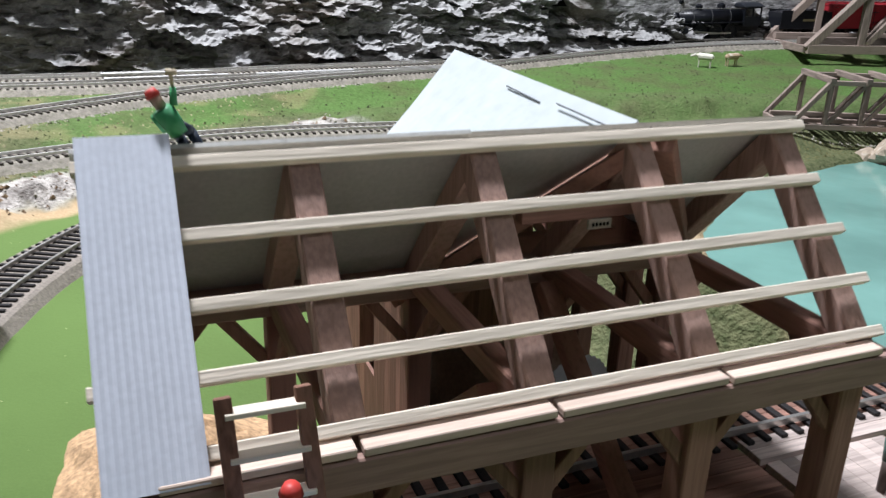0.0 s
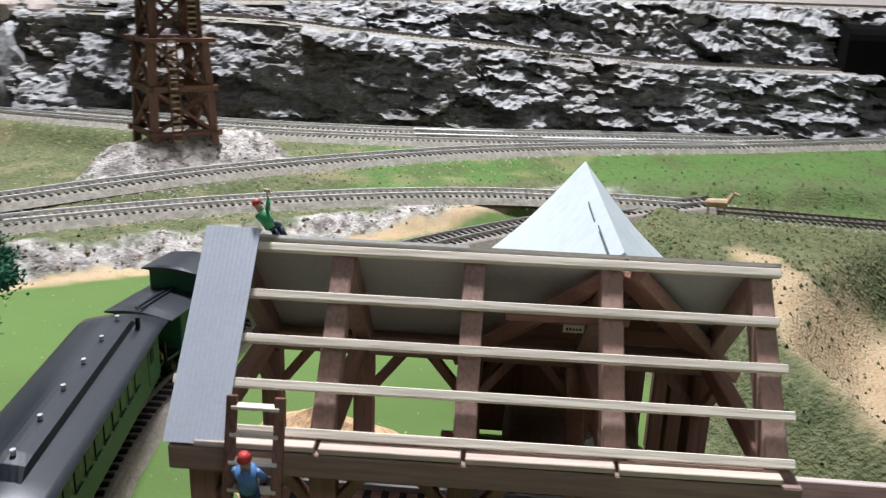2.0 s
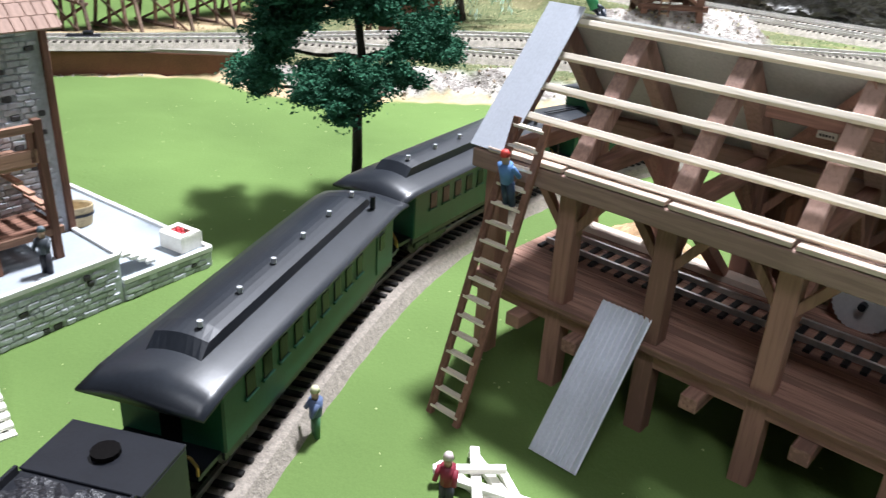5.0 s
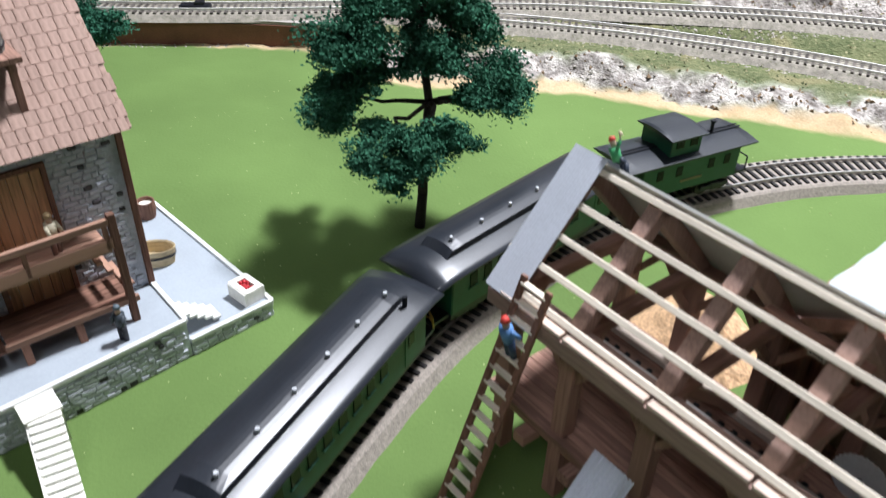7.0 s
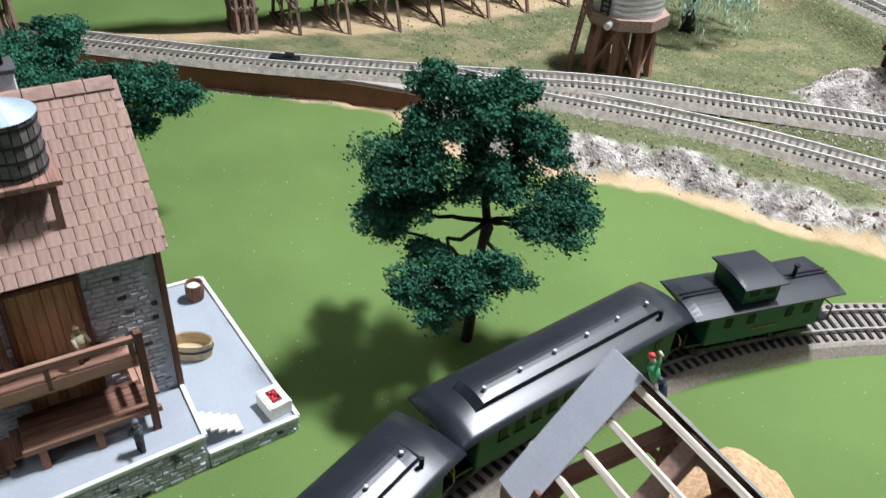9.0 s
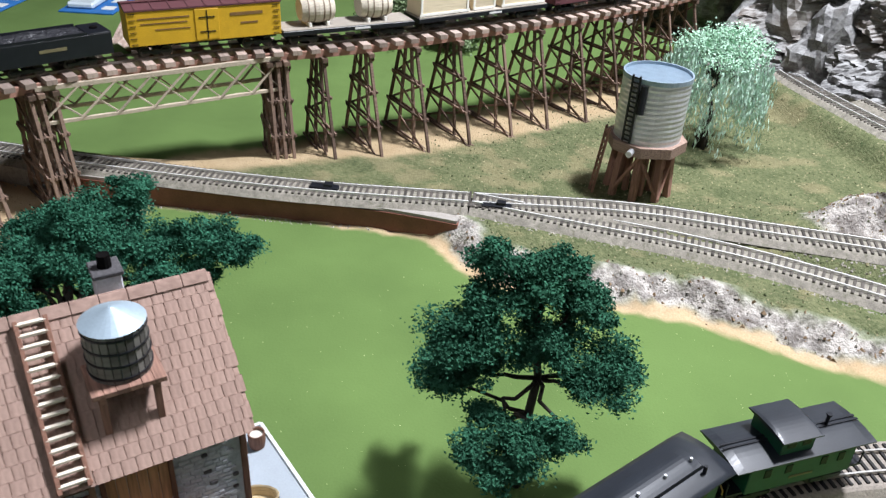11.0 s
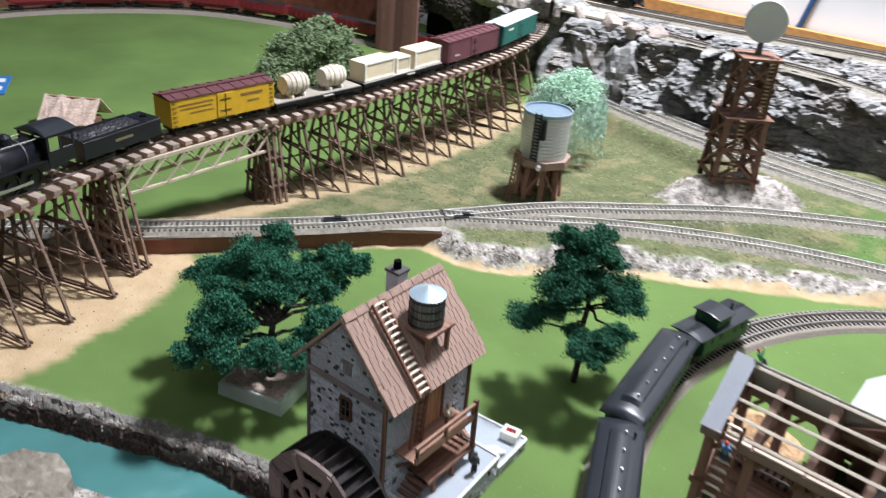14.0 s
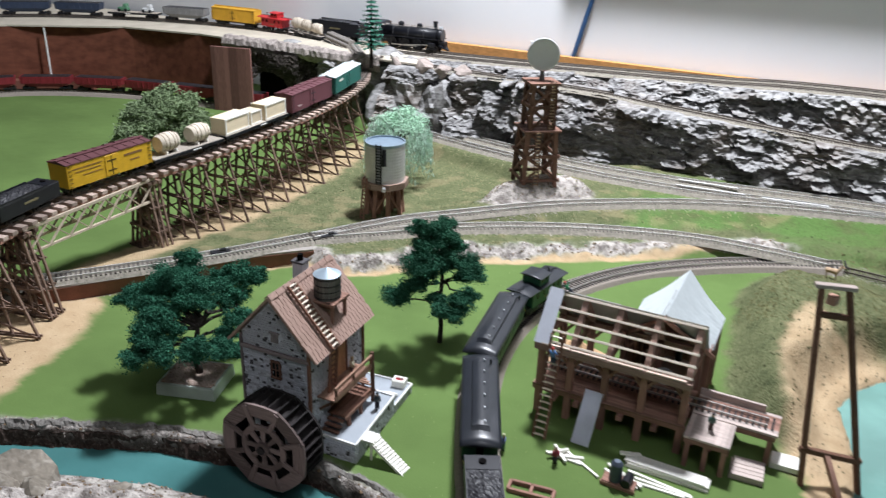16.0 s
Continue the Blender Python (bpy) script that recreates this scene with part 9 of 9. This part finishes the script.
# ---- animals of plain plastic ----
def beast(x, y, turn, size, mat, label, kind, antler=False):
    """A toy animal: barrel body, neck, head and four thin legs, as one plain mesh."""
    bm = bmesh.new()
    L = size
    rod(bm, (-L * 0.45, 0, L * 0.62), (L * 0.4, 0, L * 0.66), L * 0.20, L * 0.22, 10)
    rod(bm, (-L * 0.55, 0, L * 0.60), (-L * 0.45, 0, L * 0.62), L * 0.08, L * 0.17, 10)
    head = L * (1.15 if antler else 0.72)
    rod(bm, (L * 0.36, 0, L * 0.70), (L * 0.62, 0, head), L * 0.12, L * 0.08, 8)
    rod(bm, (L * 0.58, 0, head), (L * 0.86, 0, head - L * 0.08), L * 0.09, L * 0.05, 8)
    for px, py in ((-0.38, -0.1), (-0.38, 0.1), (0.32, -0.1), (0.32, 0.1)):
        rod(bm, (L * px, L * py, -L * 0.03), (L * px, L * py, L * 0.6), L * 0.035, L * 0.06, 6)
    ears = ((-0.07, 0.16), (0.07, 0.16))
    for py, up in ears:
        rod(bm, (L * 0.58, L * py, head + L * 0.04), (L * 0.55, L * py * 2, head + L * up), L * 0.03, L * 0.01, 5)
    ob = finish(bm, kind, mat)
    ob.matrix_basis = pose(x, y, height(x, y), 0, 0, turn)
    tagged(ob, label, "animal figure")
    return ob


beast(0.021, 0.608, 8, 0.0175, material("tan_deer", (0.50, 0.36, 0.24), 0.8, spec=0.1), "small tan toy deer on the grass terrace", "toy_deer", True)
beast(0.303, 0.974, 165, 0.019, material("cream_cow", (0.75, 0.72, 0.62), 0.7), "cream toy cow grazing beside the main track", "toy_cow")
beast(0.341, 0.990, 20, 0.018, material("brown_white_cow", (0.45, 0.33, 0.22), 0.7, 0, 0.2, 60, 0.1, 300, (0.8, 0.78, 0.7), 0.9), "brown and white toy cow grazing beside the track", "toy_cow")

# ---- engines on the main and upper tracks ----
east = 1.185
steam_loco(car_pose(TRACK_U, east + 0.105, 0.13, 0.0043), "black steam locomotive on the main track below the rocks", 0.15)
tender(car_pose(TRACK_U, east + 0.235, 0.09, 0.0043), "black tender behind the main track locomotive", 0.09)
boxcar(car_pose(TRACK_U, east + 0.365, 0.13, 0.0043), (0.36, 0.02, 0.03), "dark red boxcar on the main track", None, 0.13)
HIGH = [(*on_face(s, 0.18), z) for s, z in ((-1.3, 0.156), (-0.75, 0.154), (-0.45, 0.159), (-0.15, 0.168))]
tip = nearest(HIGH, *on_face(-0.505, 0.18))
big = steam_loco(car_pose(HIGH, tip - 0.115, 0.19, 0.003) @ pose(0, 0, 0, 0, 0, 180) @ Matrix.Scale(1.3, 4), "long black steam locomotive on the plateau by the wall", 0.17)
tender(car_pose(HIGH, tip - 0.292, 0.13, 0.003) @ Matrix.Scale(1.3, 4), "long black tender on the plateau by the wall", 0.105)


# ---- pine on the plateau ----
def pine(x, y, z, h):
    rnd = random.Random(77)
    root = thing("pine_tree", pose(x, y, z), "small blue-green model pine on the rock plateau", "tree", "model trees")
    bm = bmesh.new()
    rod(bm, (0, 0, -0.003), (0, 0, h * 0.92), 0.0042, 0.0010, 8)
    part("trunk", bm, BARK, root, "thin brown trunk")
    bm = bmesh.new()
    for k in range(13):
        t = k / 12
        zz, r = h * (0.28 + 0.70 * t), 0.040 * (1 - 0.88 * t)
        for i in range(11):
            a = i / 11 * math.tau + k * 1.3 + rnd.uniform(-0.2, 0.2)
            q = r * rnd.uniform(0.75, 1.1)
            for j in range(7):
                f = (j + 1) / 7
                c = Vector((math.cos(a) * q * f, math.sin(a) * q * f, zz - 0.006 * f + 0.004 * f * f))
                s = Vector((-math.sin(a), math.cos(a), rnd.uniform(-0.3, 0.3))) * 0.0052 * (1.15 - 0.5 * f)
                u = Vector((math.cos(a) * 0.5, math.sin(a) * 0.5, rnd.uniform(-0.8, 0.2))) * 0.004
                bm.faces.new([bm.verts.new(c + v) for v in (-s, u, s, -u * 0.6)])
    part("crown", bm, material("blue_green_pine", (0.02, 0.13, 0.085), 0.75, 0, 0.5, 150, 0.2), root, "tiers of blue-green needles")


pine(-1.010, 0.592, 0.142, 0.158)


# ---- A-frame derrick by the sawmill ----
def derrick():
    wood = grained("red_brown_derrick_timber", (0.155, 0.082, 0.055), vary=0.35)
    f0, f1 = Vector((0.190, 0.206, 0)), Vector((0.229, 0.244, 0))
    t0, t1 = Vector((0.148, 0.2535, 0.172)), Vector((0.1665, 0.268, 0.172))
    for f in (f0, f1):
        f.z = height(f.x, f.y) - 0.004
    root = thing("a_frame_derrick", Matrix(), "tall red-brown timber A-frame derrick at the shore", "derrick")
    for f, t in ((f0, t0), (f1, t1)):
        bm = bmesh.new()
        beam(bm, f, t, 0.0046, 0.0046, 0.0004)
        part("leg", bm, wood, root)
    run = (t1 - t0).normalized()
    bm = bmesh.new()
    beam(bm, t0 - run * 0.006 + Vector((0, 0, 0.002)), t1 + run * 0.006 + Vector((0, 0, 0.002)), 0.007, 0.004, 0.0004)
    part("cap", bm, grained("bleached_plank", (0.50, 0.415, 0.375), vary=0.25), root, "pale weathered cap beam")
    bm = bmesh.new()
    u0, u1 = t0.lerp(f0, 0.13), t1.lerp(f1, 0.13)
    beam(bm, u0, u1, 0.005, 0.005, 0.0003)
    part("upper_rail", bm, wood, root)
    bm = bmesh.new()
    box(bm, (0.009, 0.008, 0.009), Matrix.Translation((t0 + t1) / 2 + Vector((0, 0, -0.011))), 0.0006)
    part("pulley_block", bm, BROWN_LIGHT, root, "pale pulley block")
    l0, l1 = t0.lerp(f0, 0.80), t1.lerp(f1, 0.80)
    out = (l1 - l0).normalized() * 0.004
    bm = bmesh.new()
    beam(bm, l0 - out, l1 + out, 0.0052, 0.0052, 0.0003)
    part("lower_rail", bm, wood, root)
    bm = bmesh.new()
    mid_rail = l0.lerp(l1, 0.42)
    foot = f0.lerp(f1, 0.55) + Vector((0.018, -0.02, 0))
    foot.z = height(foot.x, foot.y) - 0.004
    beam(bm, mid_rail, foot, 0.005, 0.005, 0.0003)
    part("strut", bm, BROWN_LIGHT, root, "greyish prop")


derrick()

# ---- odds and ends ----
CABLE_BLUE = material("blue_cable_sheath", (0.03, 0.09, 0.22), 0.45)
bm = bmesh.new()
line = [(*on_face(s, 0.232), z) for s, z in ((-0.236, 0.150), (-0.224, 0.172), (-0.213, 0.215), (-0.202, 0.262), (-0.193, 0.297), (-0.170, 0.42), (-0.16, 0.60))]
pts = spline(line, 0.02)
loft(bm, [[(p[0] + 0.0055 * math.cos(i / 10 * math.tau), p[1] + 0.0045 * math.sin(i / 10 * math.tau), p[2]) for i in range(10)] for p in pts])
tagged(finish(bm, "wall_cable", CABLE_BLUE), "thick blue cable running up the white wall", "cable")


def switch_box(x, y, z, turn):
    root = thing("switch_machine", pose(x, y, z, 0, 0, turn), "small black switch machine between the tracks", "switch machine", "switch machines")
    bm = bmesh.new()
    box(bm, (0.026, 0.009, 0.005), pose(0, 0, 0.0025), 0.0008)
    part("case", bm, LOCO_BLACK, root)
    bm = bmesh.new()
    box(bm, (0.008, 0.006, 0.003), pose(0.004, 0, 0.0064), 0.0006)
    part("lever", bm, LOCO_BLACK, root)


switch_box(-0.5015, 0.148, 0.0245, 78)
switch_box(-0.540, -0.003, 0.0245, 75)


def card_packet(x, y, turn, w, d):
    root = thing("card_packet", pose(x, y, height(x, y), 0, 0, turn), "blue card packet with a clear blister on the lawn", "packet", "packets on the lawn")
    bm = bmesh.new()
    box(bm, (w, d, 0.003), pose(0, 0, 0.0015), 0.0008)
    part("card", bm, material("blue_card", (0.03, 0.16, 0.45), 0.5, 0, 0.15, 40), root)
    bm = bmesh.new()
    box(bm, (w * 0.5, d * 0.72, 0.010), pose(-w * 0.16, 0, 0.008), 0.003)
    part("blister", bm, material("pale_blister", (0.62, 0.70, 0.76), 0.2, 0, 0.2, 60), root, "pale clear blister")
    for k in (-1, 1):
        bm = bmesh.new()
        box(bm, (w * 0.22, d * 0.2, 0.0008), pose(w * 0.31, k * d * 0.22, 0.0034))
        part("print", bm, WHITE_TRIM, root, "white printed bar")


card_packet(-1.25, -0.372, 82, 0.085, 0.10)
card_packet(-1.255, -0.535, 78, 0.085, 0.10)


def far_hut():
    root = thing("hut", pose(-1.02, -0.243, height(-1.02, -0.243), 0, 0, 60) @ Matrix.Scale(0.8, 4), "small hut with a tan shingle roof behind the trestle", "hut")
    bm = bmesh.new()
    box(bm, (0.075, 0.055, 0.018), pose(0, 0, 0.007), 0.001)
    part("wall", bm, RED_BROWN_WOOD, root)
    bm = bmesh.new()
    loft(bm, [[(x, -0.046, 0.015 + s), (x, 0, 0.058 - s), (x, 0.046, 0.015), (x, 0.046, 0.013), (x, 0, 0.0555 - s), (x, -0.046, 0.013 + s)] for x, s in ((-0.052, 0), (-0.034, 0.004), (-0.02, -0.001), (0.0, 0.005), (0.02, 0.001), (0.036, 0.004), (0.052, 0))])
    roof = part("roof", bm, material("tan_shingles", (0.55, 0.40, 0.33), 0.9, 0, 0.4, 110, 1.0, 400, (0.82, 0.74, 0.68), 0.7), root, "tan shingled gable roof")
    bm = bmesh.new()
    box(bm, (0.10, 0.004, 0.002), pose(0, 0, 0.0545))
    part("ridge_board", bm, BROWN_LIGHT, roof)


far_hut()
bm = bmesh.new()
loft(bm, [[(sx * 0.03 * k, sy * 0.028 * k, z) for sx, sy in ((-1, -1), (1, -1), (1, 1), (-1, 1))] for z, k in ((-0.003, 1.03), (0.014, 1.0), (0.016, 0.96))])
slab = finish(bm, "plaster_block", material("white_plaster_block", (0.55, 0.60, 0.56), 0.85, 0, 0.12, 100, 0.3))
slab.matrix_basis = pose(-1.445, -0.412, 0, 0, 0, 10)
tagged(slab, "white plaster block on the far lawn", "block")

# loose lengths of bright rail stock on the main track
for a, b in (((-0.315, 0.737), (-0.215, 0.79)), ((-0.19, 0.80), (-0.10, 0.853)), ((-0.33, 0.765), (-0.24, 0.81))):
    bm = bmesh.new()
    beam(bm, (*a, 0.0405), (*b, 0.0405), 0.004, 0.0016, 0.0003)
    tagged(finish(bm, "rail_strip", material("bright_strip", (0.75, 0.75, 0.74), 0.35, 0.2)), "bright white metal strip laid along the main track", "strip", "loose strips")


# ---- scatter: grit, weeds, chips ----
def scatter(name, region, count, size, mat, label, category, seed, tall=0.6):
    """Small crumbs strewn over a region of the plan, joined as one."""
    rnd = random.Random(seed)
    verts, faces = [], []
    x0, x1, y0, y1, test = region
    cand = np.random.default_rng(seed).uniform((x0, y0), (x1, y1), (count * 30, 2))
    keep = test(cand[:, 0], cand[:, 1])
    cand = cand[keep][:count]
    z = ground_height(cand[:, 0], cand[:, 1])
    for (x, y), zz in zip(cand, z):
        s = size * rnd.uniform(0.4, 1.4)
        k = len(verts)
        a = rnd.uniform(0, 2)
        for i in range(4):
            q = a + i * math.pi / 2 * rnd.uniform(0.8, 1.2)
            verts.append((x + s * math.cos(q), y + s * math.sin(q), zz - s * 0.3))
        verts.append((x + s * rnd.uniform(-0.4, 0.4), y + s * rnd.uniform(-0.4, 0.4), zz + s * tall * rnd.uniform(0.5, 1.3)))
        faces += [(k, k + 1, k + 4), (k + 1, k + 2, k + 4), (k + 2, k + 3, k + 4), (k + 3, k, k + 4)]
    me = bpy.data.meshes.new(name)
    me.from_pydata(verts, [], faces)
    me.materials.append(mat)
    return tagged(new(name, me), label, category, kind="stuff")


def cover(k, lo):
    return lambda x, y: cover_weights(x, y, x * 0)[k] > lo


WEED = material("dark_weed", (0.08, 0.095, 0.042), 0.9, 0, 0.6, 60, 0.2)
STRAW = material("straw_tuft", (0.36, 0.33, 0.19), 0.9, 0, 0.5, 60, 0.2)
GRIT = material("pale_grit", (0.44, 0.40, 0.36), 0.9, 0, 0.4, 90, 0.3)
EARTH = material("earth_crumb", (0.22, 0.15, 0.09), 0.9, 0, 0.5, 90, 0.3)
scatter("weed_tufts", (-0.9, 0.4, 0.1, 1.05, cover(0, 0.5)), 9000, 0.0013, WEED, "dark weed tufts in the dry grass", "weeds", 31, 1.0)
scatter("straw_tufts", (-0.9, -0.15, 0.1, 0.85, cover(0, 0.5)), 6000, 0.0012, STRAW, "straw tufts in the dry grass", "straw", 32, 0.9)
scatter("bank_grit", (-0.6, 0.4, -0.5, 0.85, cover(2, 0.5)), 5000, 0.0014, GRIT, "pale grit along the rocky banks", "grit", 33, 0.8)
scatter("bank_crumbs", (-0.6, 0.4, -0.5, 0.85, cover(2, 0.4)), 3500, 0.0018, EARTH, "brown crumbs along the rocky banks", "grit", 34, 0.8)
scatter("sand_crumbs", (-0.8, 0.3, -0.4, 0.85, cover(1, 0.5)), 1100, 0.0009, EARTH, "brown crumbs on the sand", "grit", 35, 0.7)
scatter("bank_clumps", (-0.02, 0.40, 0.42, 0.74, lambda x, y: (cover_weights(x, y, x * 0)[0] > 0.5) & (cover_weights(x, y, x * 0)[1] < 0.4) & (near_line(x, y, TRACK_B)[0] > 0.020) & (signed(x, y, LAKE) < -0.012)), 5200, 0.0017, material("olive_brown_clump", (0.165, 0.160, 0.078), 0.95, 0, 0.5, 160, 0.6, 700, (0.09, 0.085, 0.035), 0.7, spec=0.05), "olive-brown grass clumps on the lakeside bank", "grass", 37, 0.5)
scatter("lawn_specks", (-0.45, 0.12, -0.12, 0.6, lambda x, y: sum(cover_weights(x, y, x * 0)) < 0.1), 900, 0.0006, material("pale_speck", (0.42, 0.48, 0.22), 0.9), "pale specks on the lawn", "specks", 36, 0.6)


def by_track(x, y):
    near = x * 0 + 9
    for line in (WALL_TRACK, TRACK_A, TRACK_B, TRACK_T, TRACK_U):
        near = np.minimum(near, near_line(x, y, line)[0])
    return (near > 0.0135) & (near < 0.0255)


scatter("ballast_grit", (-0.7, 0.45, -0.45, 1.1, by_track), 9000, 0.0013, material("grey_tan_grit", (0.40, 0.365, 0.32), 0.95, 0, 0.5, 150, 0.3), "grey-tan ballast grit along the tracks", "ballast", 41, 0.7)


# ---- tunnel mouth at the shelf's end ----
def tunnel_mouth():
    root = thing("tunnel_mouth", Matrix(), "dark rock-cut tunnel mouth ending the shelf track", "tunnel")
    # solid black arch filling the mouth in place of a shaded bore
    bm = bmesh.new()
    arc = [(0.031, 0.1), (0.031, 0.152)] + [(0.052 - 0.021 * math.cos(i / 8 * math.pi), 0.152 + 0.018 * math.sin(i / 8 * math.pi)) for i in range(1, 8)] + [(0.073, 0.152), (0.073, 0.1)]
    loft(bm, [[(*on_face(s, o), z) for o, z in arc] for s in (0.588, 0.655)])
    part("dark_bore", bm, DARK, root)


tunnel_mouth()

# ---- south bank slabs and the cars on the fascia ledge ----
for k, (x, y, z, r) in enumerate(((-0.235, -0.350, 0.006, 0.034), (-0.195, -0.335, 0.004, 0.026), (-0.165, -0.296, 0.002, 0.026), (-0.215, -0.375, 0.010, 0.036), (-0.140, -0.270, -0.002, 0.018), (-0.27, -0.39, 0.006, 0.03))):
    lake_rock(x, y, z, r, 90 + k, "pale grey-tan plaster slab on the creek bank", BANK_ROCK)
strip_wall("ledge", [(-1.852, -0.55), (-1.858, -0.38), (-1.846, -0.18), (-1.805, 0.08), (-1.70, 0.235)], -0.01, 0.024, 0.034, RETAIN, "dark ledge along the brown fascia", "ledge")
boxcar(pose(-1.872, -0.125, 0.0245, 0, 0, 88), (0.02, 0.20, 0.12), "green boxcar on the ledge under the fascia", None, 0.12, [(0.036, 0.6, 0.016, 0.006)], (0.7, 0.75, 0.7))
caboose(pose(-1.864, -0.010, 0.0245, 0, 0, 84), "yellow caboose on the ledge under the fascia", material("caboose_yellow", (0.62, 0.52, 0.10), 0.5), LOCO_BLACK, 0.08)

# ---- benchwork under the scenery ----
BENCH = grained("dark_stained_bench_board", (0.09, 0.06, 0.045), vary=0.3, along=4, across=60)
for name, a, b in (("skirt_south", (-2.2, -0.75), (1.0, -0.75)), ("skirt_east", (1.0, -0.75), (1.0, 1.3)), ("skirt_west", (-2.2, -0.75), (-2.2, 0.3))):
    wall_box(name, a, b, -0.9, -0.03, -0.018 if name == "skirt_west" else 0.018, BENCH, "dark stained board closing the layout bench")
